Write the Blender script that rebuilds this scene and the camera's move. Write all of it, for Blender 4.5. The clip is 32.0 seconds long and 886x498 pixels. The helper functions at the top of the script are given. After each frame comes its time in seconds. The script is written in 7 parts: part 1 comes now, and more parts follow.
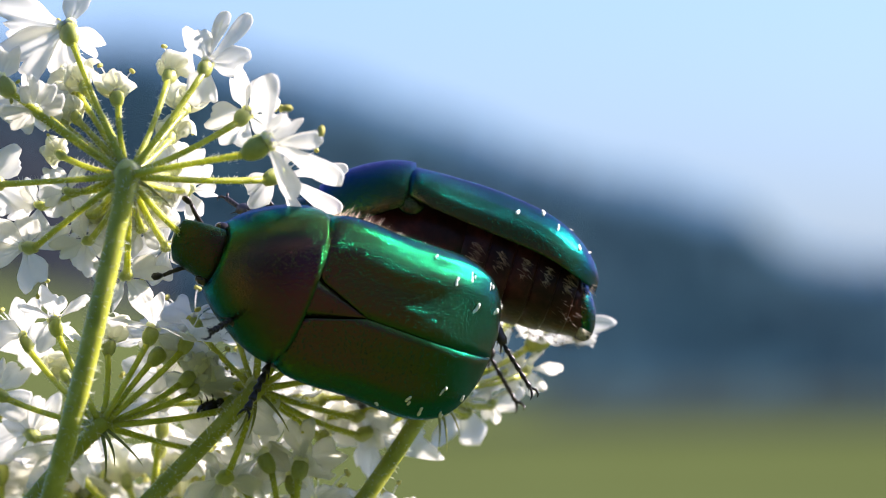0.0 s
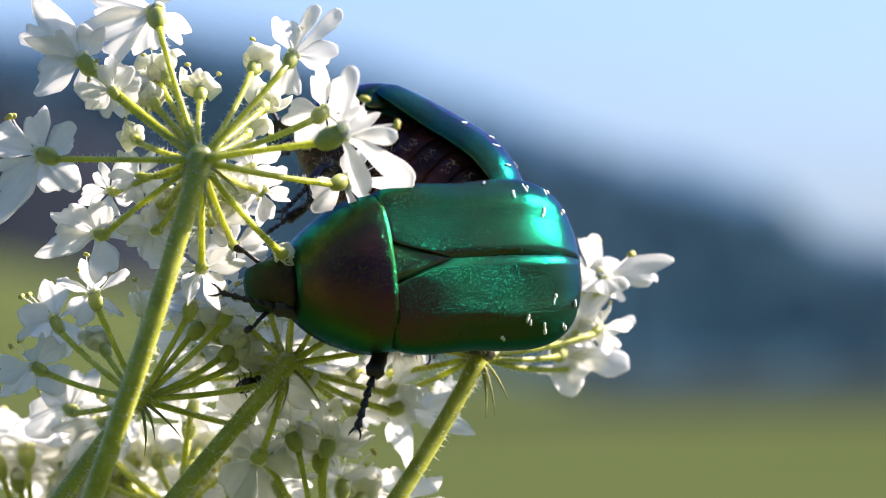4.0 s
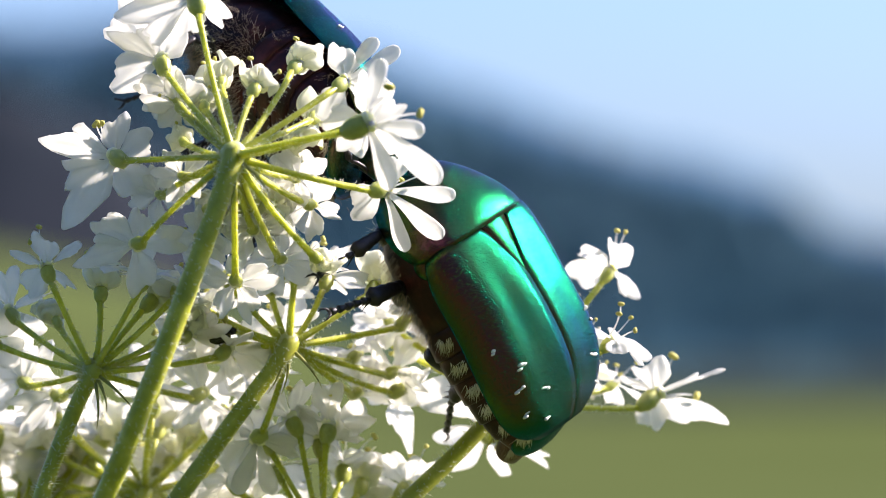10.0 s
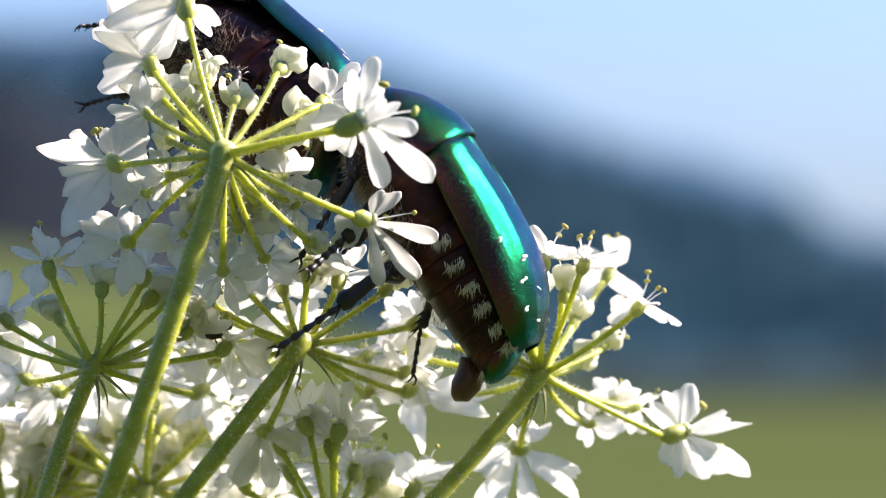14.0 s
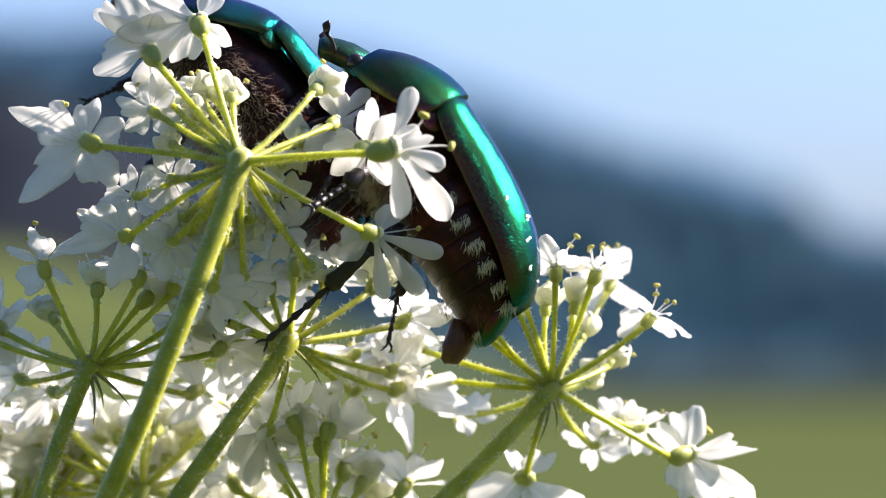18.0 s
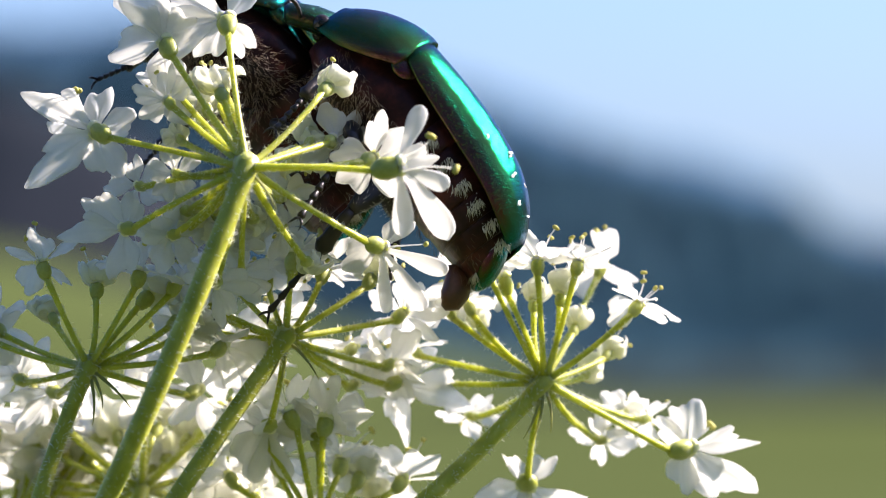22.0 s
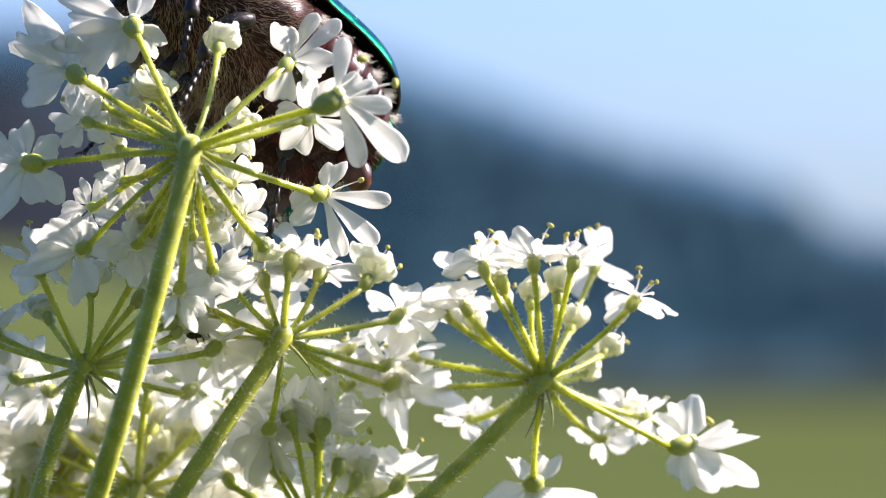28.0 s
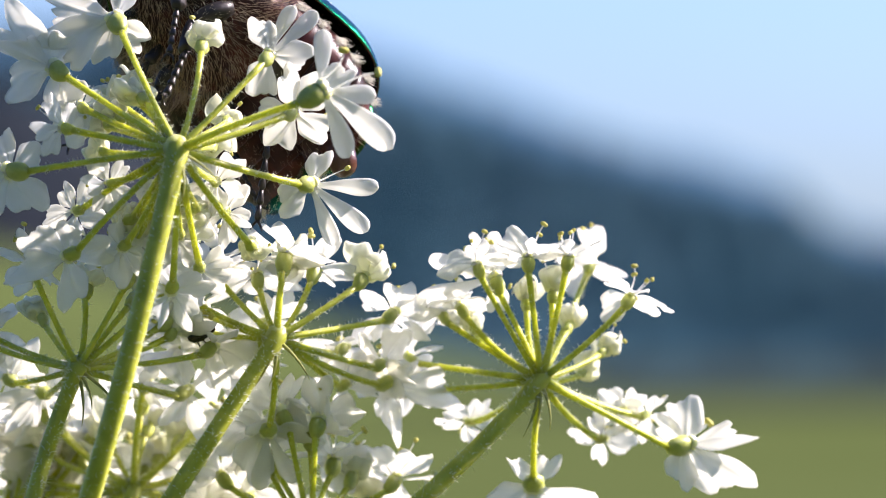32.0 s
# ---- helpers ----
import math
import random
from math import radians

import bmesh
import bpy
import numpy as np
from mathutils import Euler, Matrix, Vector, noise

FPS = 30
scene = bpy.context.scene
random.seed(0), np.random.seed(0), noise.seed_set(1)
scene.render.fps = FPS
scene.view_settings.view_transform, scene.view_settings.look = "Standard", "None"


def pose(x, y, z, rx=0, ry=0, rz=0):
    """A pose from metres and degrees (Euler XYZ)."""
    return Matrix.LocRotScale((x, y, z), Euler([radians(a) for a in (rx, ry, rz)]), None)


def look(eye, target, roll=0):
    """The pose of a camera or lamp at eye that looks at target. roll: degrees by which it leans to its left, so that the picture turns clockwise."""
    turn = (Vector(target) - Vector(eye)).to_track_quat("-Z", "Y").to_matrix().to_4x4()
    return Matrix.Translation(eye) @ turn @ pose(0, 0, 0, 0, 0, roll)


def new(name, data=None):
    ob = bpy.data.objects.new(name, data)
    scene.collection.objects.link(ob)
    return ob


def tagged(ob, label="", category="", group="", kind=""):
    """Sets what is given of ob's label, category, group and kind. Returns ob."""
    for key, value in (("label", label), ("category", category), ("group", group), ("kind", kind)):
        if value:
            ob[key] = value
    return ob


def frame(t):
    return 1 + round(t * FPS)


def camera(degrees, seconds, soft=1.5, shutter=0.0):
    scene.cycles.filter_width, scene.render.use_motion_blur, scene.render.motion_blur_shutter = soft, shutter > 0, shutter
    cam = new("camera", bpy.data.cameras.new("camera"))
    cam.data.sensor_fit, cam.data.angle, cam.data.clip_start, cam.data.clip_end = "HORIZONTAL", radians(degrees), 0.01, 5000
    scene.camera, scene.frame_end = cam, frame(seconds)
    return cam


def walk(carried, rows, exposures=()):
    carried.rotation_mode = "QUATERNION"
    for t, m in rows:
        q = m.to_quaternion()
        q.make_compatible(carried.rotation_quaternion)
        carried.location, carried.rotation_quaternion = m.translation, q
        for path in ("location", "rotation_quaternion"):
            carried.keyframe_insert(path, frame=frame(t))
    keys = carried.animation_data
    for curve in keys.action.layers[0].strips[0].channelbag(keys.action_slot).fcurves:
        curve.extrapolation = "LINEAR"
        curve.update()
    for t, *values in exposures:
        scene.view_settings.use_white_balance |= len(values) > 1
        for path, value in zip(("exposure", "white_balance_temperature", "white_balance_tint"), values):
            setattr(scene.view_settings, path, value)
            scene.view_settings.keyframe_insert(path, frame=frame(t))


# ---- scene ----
cam = camera(9, 32.0, 0.6)
EYE = Vector((0.0, -0.33205, 1.2))
AIM = look(EYE, EYE + Vector((0.0, math.cos(radians(1.16)), math.sin(radians(1.16)))))
cam.data.dof.use_dof = True
cam.data.dof.focus_distance = 0.3345
cam.data.dof.aperture_fstop = 52.0
# the camera's small sway: seconds, degrees up, degrees left
SWAY = [(0.0, 0.23, -0.43), (1.0, 0.26, -0.32), (2.0, 0.29, -0.13), (3.0, 0.20, -0.115), (4.0, 0.075, -0.10), (5.5, 0.055, -0.09), (6.5, 0.045, -0.08), (8.0, 0.0, -0.06), (12.0, 0.0, -0.02), (20.0, 0.0, 0.0), (32.0, 0.0, 0.0)]


def view(t):
    """Where the camera looks at t seconds."""
    for (a, up, left), (b, up2, left2) in zip(SWAY, SWAY[1:]):
        if a <= t <= b:
            s = (t - a) / (b - a)
            return AIM @ pose(0, 0, 0, up + (up2 - up) * s, left + (left2 - left) * s, 0)
    return AIM


walk(cam, [(t, view(t)) for t, up, left in SWAY], exposures=[(0.0, 1.83, 6120, 28), (32.0, 1.83, 6120, 28)])

MM = 0.001
FOCUS = 332.05


def spot(u, v, w):
    """A place in millimetres right of, above and behind the focal centre."""
    return AIM @ Vector((u * MM, v * MM, -(FOCUS + w) * MM))


def spot_pose(u, v, w, rx=0, ry=0, rz=0, t=20.0):
    """A pose in millimetres from the focal centre of the view at t seconds."""
    return view(t) @ pose(u * MM, v * MM, -(FOCUS + w) * MM, rx, ry, rz)


# ---- world and sun ----
SUN_DIR = (AIM.to_3x3() @ Vector((0.765, 0.575, -0.29))).normalized()
world = bpy.data.worlds.new("sky")
scene.world = world
world.use_nodes = True
wn = world.node_tree.nodes
wn.clear()
w_out = wn.new("ShaderNodeOutputWorld")
w_bg = wn.new("ShaderNodeBackground")
w_sky = wn.new("ShaderNodeTexSky")
w_sky.sky_type = "NISHITA"
w_sky.sun_disc = False
w_sky.sun_elevation = math.asin(SUN_DIR.z)
w_sky.sun_rotation = math.atan2(SUN_DIR.x, SUN_DIR.y)
w_sky.altitude = 500
w_sky.air_density = 1.0
w_sky.dust_density = 2.0
w_sky.ozone_density = 3.5
w_bg.inputs["Strength"].default_value = 0.05
w_tint = wn.new("ShaderNodeMixRGB")
w_tint.blend_type = "MULTIPLY"
w_tint.inputs[0].default_value = 1.0
w_tint.inputs[2].default_value = (0.79, 0.99, 1.23, 1)
world.node_tree.links.new(w_sky.outputs[0], w_tint.inputs[1])
world.node_tree.links.new(w_tint.outputs[0], w_bg.inputs[0])
world.node_tree.links.new(w_bg.outputs[0], w_out.inputs[0])
sun_data = bpy.data.lights.new("sun", "SUN")
sun_data.energy = 4.55
sun_data.angle = radians(0.5)
sun_data.color = (1.0, 0.93, 0.80)
sun = new("sun", sun_data)
sun.matrix_world = look(SUN_DIR * 50, (0, 0, 0))


# ---- materials ----
def material(name):
    m = bpy.data.materials.new(name)
    m.use_nodes = True
    nt = m.node_tree
    nt.nodes.clear()
    out = nt.nodes.new("ShaderNodeOutputMaterial")
    return m, nt, out


def node(nt, kind, **vals):
    n = nt.nodes.new(kind)
    for k, v in vals.items():
        n.inputs[k.replace("_", " ")].default_value = v
    return n


def noise_ramp(nt, scale, stops, detail=4.0, space="Object"):
    """A colour ramp over a noise of so many cells a metre."""
    tc = nt.nodes.new("ShaderNodeTexCoord")
    nz = node(nt, "ShaderNodeTexNoise", Scale=scale, Detail=detail, Roughness=0.6)
    nt.links.new(tc.outputs[space], nz.inputs["Vector"])
    rp = nt.nodes.new("ShaderNodeValToRGB")
    rp.color_ramp.elements[0].position, rp.color_ramp.elements[0].color = stops[0][0], (*stops[0][1], 1)
    rp.color_ramp.elements[1].position, rp.color_ramp.elements[1].color = stops[-1][0], (*stops[-1][1], 1)
    for p, c in stops[1:-1]:
        e = rp.color_ramp.elements.new(p)
        e.color = (*c, 1)
    nt.links.new(nz.outputs["Fac"], rp.inputs["Fac"])
    return rp, nz, tc


def bump(nt, scale, strength, dist, tc, kind="ShaderNodeTexNoise"):
    t = node(nt, kind, Scale=scale)
    nt.links.new(tc.outputs["Object"], t.inputs["Vector"])
    b = node(nt, "ShaderNodeBump", Strength=strength, Distance=dist)
    nt.links.new(t.outputs[0], b.inputs["Height"])
    return b


def leafy(name, stops, scale, see_through, rough=0.5, tint=None, relief=0.4, clear=0.0, veins=False):
    """Plant tissue: a rough coat that lets some light through."""
    m, nt, out = material(name)
    rp, nz, tc = noise_ramp(nt, scale, stops)
    bs = node(nt, "ShaderNodeBsdfPrincipled", Roughness=rough)
    bs.inputs["Specular IOR Level"].default_value = 0.35
    b = bump(nt, scale * 3, relief, 0.00006, tc)
    if veins:
        st = node(nt, "ShaderNodeMapping")
        st.inputs["Scale"].default_value = (0.12, 1.0, 0.3)
        nt.links.new(tc.outputs["Object"], st.inputs["Vector"])
        vn = node(nt, "ShaderNodeTexNoise", Scale=2600.0, Detail=2.0)
        nt.links.new(st.outputs[0], vn.inputs["Vector"])
        b3 = node(nt, "ShaderNodeBump", Strength=0.35, Distance=0.00012)
        nt.links.new(vn.outputs["Fac"], b3.inputs["Height"])
        nt.links.new(b.outputs[0], b3.inputs["Normal"])
        b = b3
    nt.links.new(b.outputs[0], bs.inputs["Normal"])
    tr = nt.nodes.new("ShaderNodeBsdfTranslucent")
    nt.links.new(rp.outputs[0], bs.inputs["Base Color"])
    if tint:
        tr.inputs["Color"].default_value = (*tint, 1)
    else:
        nt.links.new(rp.outputs[0], tr.inputs["Color"])
    mx = nt.nodes.new("ShaderNodeMixShader")
    mx.inputs[0].default_value = see_through
    nt.links.new(bs.outputs[0], mx.inputs[1])
    nt.links.new(tr.outputs[0], mx.inputs[2])
    if clear:
        thin = nt.nodes.new("ShaderNodeBsdfTransparent")
        both = nt.nodes.new("ShaderNodeMixShader")
        both.inputs[0].default_value = clear
        nt.links.new(mx.outputs[0], both.inputs[1])
        nt.links.new(thin.outputs[0], both.inputs[2])
        mx = both
    nt.links.new(mx.outputs[0], out.inputs[0])
    return m


def fleshy(name, stops, scale, depth_mm, rough=0.42, relief=0.4):
    """Juicy green tissue in which light spreads."""
    m, nt, out = material(name)
    rp, nz, tc = noise_ramp(nt, scale, stops)
    bs = node(nt, "ShaderNodeBsdfPrincipled", Roughness=rough)
    bs.inputs["Specular IOR Level"].default_value = 0.4
    bs.inputs["Subsurface Weight"].default_value = 1.0
    bs.inputs["Subsurface Scale"].default_value = depth_mm * MM
    bs.inputs["Subsurface Radius"].default_value = (1.0, 1.0, 0.35)
    nt.links.new(rp.outputs[0], bs.inputs["Base Color"])
    b = bump(nt, scale * 3, relief, 0.00006, tc)
    nt.links.new(b.outputs[0], bs.inputs["Normal"])
    nt.links.new(bs.outputs[0], out.inputs[0])
    return m


def solid(name, stops, scale, rough=0.5, metal=0.0, relief=0.0, relief_scale=None, spec=0.5, film=0.0, depth=0.00005, spots=False):
    m, nt, out = material(name)
    rp, nz, tc = noise_ramp(nt, scale, stops)
    bs = node(nt, "ShaderNodeBsdfPrincipled", Roughness=rough, Metallic=metal)
    bs.inputs["Specular IOR Level"].default_value = spec
    if film:
        bs.inputs["Thin Film Thickness"].default_value = film
        bs.inputs["Thin Film IOR"].default_value = 1.52
    nt.links.new(rp.outputs[0], bs.inputs["Base Color"])
    if relief:
        b = bump(nt, relief_scale or scale * 4, relief, depth, tc, "ShaderNodeTexVoronoi" if spots else "ShaderNodeTexNoise")
        nt.links.new(b.outputs[0], bs.inputs["Normal"])
    nt.links.new(bs.outputs[0], out.inputs[0])
    return m


def chitin(name, a, b, film, pits, depth, ior=1.16, rough=0.16, grain=0.3):
    """Beetle cuticle: a dark ground under a thin clear film, pitted all over."""
    m, nt, out = material(name)
    rp, nz, tc = noise_ramp(nt, 300, [(0.35, a), (0.7, b)])
    bs = node(nt, "ShaderNodeBsdfPrincipled", Roughness=rough, IOR=ior)
    bs.inputs["Specular IOR Level"].default_value = 0.5
    bs.inputs["Thin Film Thickness"].default_value = film
    bs.inputs["Thin Film IOR"].default_value = 1.54
    nt.links.new(rp.outputs[0], bs.inputs["Base Color"])
    film_n = node(nt, "ShaderNodeTexNoise", Scale=130.0, Detail=3.0)
    nt.links.new(tc.outputs["Object"], film_n.inputs["Vector"])
    mr = node(nt, "ShaderNodeMapRange")
    mr.inputs["From Min"].default_value, mr.inputs["From Max"].default_value = 0.3, 0.7
    mr.inputs["To Min"].default_value, mr.inputs["To Max"].default_value = film - 9, film + 9
    nt.links.new(film_n.outputs["Fac"], mr.inputs["Value"])
    nt.links.new(mr.outputs["Result"], bs.inputs["Thin Film Thickness"])
    vo = node(nt, "ShaderNodeTexVoronoi", Scale=float(pits))
    nt.links.new(tc.outputs["Object"], vo.inputs["Vector"])
    dents = nt.nodes.new("ShaderNodeValToRGB")
    dents.color_ramp.elements[0].position, dents.color_ramp.elements[1].position = 0.06, 0.36
    nt.links.new(vo.outputs["Distance"], dents.inputs["Fac"])
    b1 = node(nt, "ShaderNodeBump", Strength=0.8, Distance=depth)
    nt.links.new(dents.outputs[0], b1.inputs["Height"])
    wv = node(nt, "ShaderNodeTexNoise", Scale=5200.0, Detail=4.0, Roughness=0.7)
    nt.links.new(tc.outputs["Object"], wv.inputs["Vector"])
    b3 = node(nt, "ShaderNodeBump", Strength=grain, Distance=0.00008)
    nt.links.new(wv.outputs["Fac"], b3.inputs["Height"])
    nt.links.new(b1.outputs[0], b3.inputs["Normal"])
    un = node(nt, "ShaderNodeTexNoise", Scale=700.0, Detail=3.0)
    nt.links.new(tc.outputs["Object"], un.inputs["Vector"])
    b2 = node(nt, "ShaderNodeBump", Strength=0.22, Distance=0.00012)
    nt.links.new(un.outputs["Fac"], b2.inputs["Height"])
    nt.links.new(b3.outputs[0], b2.inputs["Normal"])
    nt.links.new(b2.outputs[0], bs.inputs["Normal"])
    # pigment that shows through the film
    pig = nt.nodes.new("ShaderNodeBsdfDiffuse")
    nt.links.new(rp.outputs[0], pig.inputs["Color"])
    mx = nt.nodes.new("ShaderNodeMixShader")
    mx.inputs[0].default_value = 0.38
    nt.links.new(bs.outputs[0], mx.inputs[1])
    nt.links.new(pig.outputs[0], mx.inputs[2])
    nt.links.new(mx.outputs[0], out.inputs[0])
    return m


PETAL = leafy("petal_white", [(0.3, (0.65, 0.67, 0.67)), (0.7, (0.79, 0.80, 0.80))], 900, 0.6, 0.6, (0.92, 0.91, 0.81), 0.3, 0.28, True)
PETAL_BUD = leafy("petal_bud", [(0.3, (0.84, 0.84, 0.70)), (0.7, (0.92, 0.92, 0.84))], 900, 0.58, 0.6, (0.92, 0.92, 0.76), 0.3, 0.12)
CREAM = fleshy("disc_cream", [(0.3, (0.70, 0.70, 0.40)), (0.7, (0.86, 0.86, 0.64))], 1500, 0.5)
STALK = fleshy("stalk_green", [(0.25, (0.25, 0.28, 0.022)), (0.55, (0.39, 0.41, 0.050)), (0.8, (0.55, 0.55, 0.13))], 700, 0.9)
HUB = fleshy("hub_pale_green", [(0.25, (0.36, 0.41, 0.10)), (0.75, (0.58, 0.60, 0.25))], 1200, 1.4)
OVARY = fleshy("ovary_green", [(0.25, (0.26, 0.30, 0.06)), (0.75, (0.44, 0.46, 0.15))], 1400, 0.9)
HAIR = leafy("plant_hair", [(0.3, (0.75, 0.78, 0.62)), (0.7, (0.88, 0.90, 0.80))], 2000, 0.45, 0.4)
ANTHER = leafy("anther_yellow", [(0.3, (0.42, 0.40, 0.06)), (0.7, (0.62, 0.57, 0.14))], 2500, 0.15, 0.6)
BRACT = leafy("bract_green", [(0.3, (0.26, 0.28, 0.06)), (0.7, (0.42, 0.42, 0.14))], 1500, 0.4, 0.6)

SHELL = chitin("shell_green", (0.004, 0.006, 0.003), (0.014, 0.007, 0.003), 486, 6200, 0.00007, 1.10, 0.18, 0.4)
PRONOTUM = chitin("shell_copper_green", (0.006, 0.006, 0.003), (0.022, 0.009, 0.004), 494, 7500, 0.00004, 1.12, 0.19, 0.36)
SHELL_BLUE = chitin("shell_blue_green", (0.004, 0.010, 0.009), (0.012, 0.012, 0.008), 468, 6500, 0.00007, 1.12, 0.18, 0.4)
HEAD_M = chitin("head_dark_green", (0.006, 0.010, 0.004), (0.016, 0.014, 0.006), 486, 6500, 0.00012, 1.3, 0.34, 0.5)
VENTER = solid("underside_brown", [(0.3, (0.007, 0.003, 0.003)), (0.5, (0.030, 0.008, 0.006)), (0.8, (0.12, 0.028, 0.018))], 500, 0.32, 0.0, 0.4, 2600, 0.16)
LOBE = solid("tail_red_brown", [(0.3, (0.05, 0.016, 0.010)), (0.7, (0.13, 0.045, 0.026))], 700, 0.3, 0.0, 0.3, 3000)
LEG = solid("leg_black", [(0.3, (0.008, 0.007, 0.006)), (0.7, (0.035, 0.024, 0.017))], 900, 0.42, 0.2, 0.6, 4000, 0.5)
EYE_M = solid("eye_black", [(0.3, (0.01, 0.008, 0.006)), (0.7, (0.03, 0.02, 0.015))], 2000, 0.18, 0.0)
FLECK = solid("fleck_white", [(0.3, (0.55, 0.52, 0.44)), (0.7, (0.80, 0.78, 0.70))], 4000, 0.8, 0.0, 0.6, 9000)
FUR = solid("hair_pale", [(0.3, (0.42, 0.36, 0.22)), (0.7, (0.72, 0.66, 0.48))], 1500, 0.5, 0.0)
FUR_MID = solid("hair_tan", [(0.3, (0.28, 0.18, 0.11)), (0.7, (0.52, 0.40, 0.27))], 1500, 0.5, 0.0)
TUFT = solid("tuft_white", [(0.3, (0.62, 0.58, 0.48)), (0.7, (0.85, 0.82, 0.74))], 1500, 0.6, 0.0)
FUR_DARK = solid("hair_brown", [(0.3, (0.10, 0.06, 0.035)), (0.7, (0.26, 0.17, 0.10))], 1500, 0.5, 0.0)
MEADOW = solid("meadow", [(0.3, (0.0436, 0.0591, 0.0174)), (0.55, (0.0610, 0.0788, 0.0251)), (0.75, (0.0784, 0.0949, 0.0387))], 0.06, 0.95, 0.0, spec=0.0)
FIELD = solid("dark_field", [(0.3, (0.0180, 0.0273, 0.0228)), (0.7, (0.0338, 0.0429, 0.0342))], 0.05, 0.95, 0.0, spec=0.0)
# the blue of distant haze is put into the wood's base colour
WOOD_HAZE = solid("conifer_wood_haze", [(0.3, (0.0175, 0.0480, 0.0640)), (0.7, (0.0410, 0.0810, 0.1000))], 0.04, 0.9, 0.0, spec=0.0)
# pale haze painted as the ridge's own colour
RIDGE_HAZE = solid("far_ridge_haze", [(0.3, (0.0403, 0.0895, 0.1492)), (0.7, (0.0605, 0.1194, 0.1833))], 0.01, 0.95, 0.0, spec=0.0)
# mauve haze is mixed into this hillside's base colour
BARE_HAZE = solid("bare_hillside_haze", [(0.3, (0.0168, 0.0214, 0.0263)), (0.7, (0.0261, 0.0285, 0.0328))], 0.02, 0.95, 0.0, spec=0.0)
# slope colour also carries the painted haze blue
SLOPE_HAZE = solid("slope_haze_blue", [(0.3, (0.0175, 0.0480, 0.0640)), (0.7, (0.0410, 0.0810, 0.1000))], 0.02, 0.95, 0.0, spec=0.0)


# ---- mesh helpers ----
def part(name, bm, mat, parent=None, label="", m=None, smooth=True, unit=MM):
    """Links a bmesh, drawn in millimetres, as one mesh under its thing."""
    me = bpy.data.meshes.new(name)
    if unit != 1:
        bmesh.ops.scale(bm, vec=(unit, unit, unit), verts=bm.verts)
    bm.to_mesh(me)
    bm.free()
    if smooth:
        me.polygons.foreach_set("use_smooth", [True] * len(me.polygons))
    me.materials.append(mat)
    return placed(name, me, parent, label, m)


def placed(name, me, parent=None, label="", m=None):
    ob = new(name, me)
    if parent:
        ob.parent = parent
    if m is not None:
        ob.matrix_basis = m
    if label:
        ob["label"] = label
    return ob


def mm_pose(p, rot=None, s=1.0):
    """A local pose from a place in millimetres, a turn and a size."""
    r = rot.to_4x4() if rot is not None else Matrix.Identity(4)
    sc = s if isinstance(s, (tuple, list)) else (s, s, s)
    return Matrix.Translation(Vector(p) * MM) @ r @ Matrix.Diagonal((*sc, 1))


def axes(x, z):
    """A turn whose x axis is x and whose z axis is near z."""
    x = Vector(x).normalized()
    z = Vector(z)
    y = z.cross(x)
    if y.length < 1e-5:
        y = Vector((0.3, 0.5, 0.8)).cross(x)
    y.normalize()
    z = x.cross(y)
    return Matrix((x, y, z)).transposed()


def sweep(bm, pts, radii, n=8, squash=1.0, ribs=0.0, caps=True):
    """A tube along points."""
    pts = [Vector(p) for p in pts]
    rings = []
    side = None
    for i, p in enumerate(pts):
        d = (pts[min(i + 1, len(pts) - 1)] - pts[max(i - 1, 0)]).normalized()
        if side is None:
            side = d.cross(Vector((0.31, 0.22, 0.92))).normalized()
        side = (side - d * side.dot(d)).normalized()
        up = d.cross(side)
        ring = []
        for k in range(n):
            a = 2 * math.pi * k / n
            r = radii[i] * (1 + (ribs if k % 2 else -ribs))
            ring.append(bm.verts.new(p + side * (math.cos(a) * r) + up * (math.sin(a) * r * squash)))
        rings.append(ring)
    for a, b in zip(rings, rings[1:]):
        for k in range(n):
            bm.faces.new((a[k], a[(k + 1) % n], b[(k + 1) % n], b[k]))
    if caps:
        bm.faces.new(rings[0][::-1])
        bm.faces.new(rings[-1])
    return bm


def spike(bm, p, d, length, r):
    """A fine hair: a three-sided point."""
    d = Vector(d).normalized()
    s = d.cross(Vector((0.4, 0.5, 0.77))).normalized()
    u = d.cross(s)
    base = [bm.verts.new(p + s * (math.cos(a) * r) + u * (math.sin(a) * r)) for a in (0, 2.1, 4.2)]
    tip = bm.verts.new(p + d * length)
    for k in range(3):
        bm.faces.new((base[k], base[(k + 1) % 3], tip))


def curve_pts(a, b, bow, n):
    """Points from a to b along a bowed line."""
    a, b, bow = Vector(a), Vector(b), Vector(bow)
    return [a.lerp(b, i / n) + bow * (4 * (i / n) * (1 - i / n)) for i in range(n + 1)]


def hair_along(pts, radii, count, length, r, rng):
    bm = bmesh.new()
    for _ in range(count):
        t = rng.uniform(0.02, 0.98) * (len(pts) - 1)
        i = int(t)
        p = pts[i].lerp(pts[i + 1], t - i)
        d = (pts[i + 1] - pts[i]).normalized()
        s = Vector((rng.gauss(0, 1), rng.gauss(0, 1), rng.gauss(0, 1)))
        s = (s - d * s.dot(d)).normalized()
        spike(bm, p + s * radii[i] * 0.92, s + d * rng.uniform(-0.5, 0.5), length * rng.uniform(0.5, 1.2), r)
    return bm


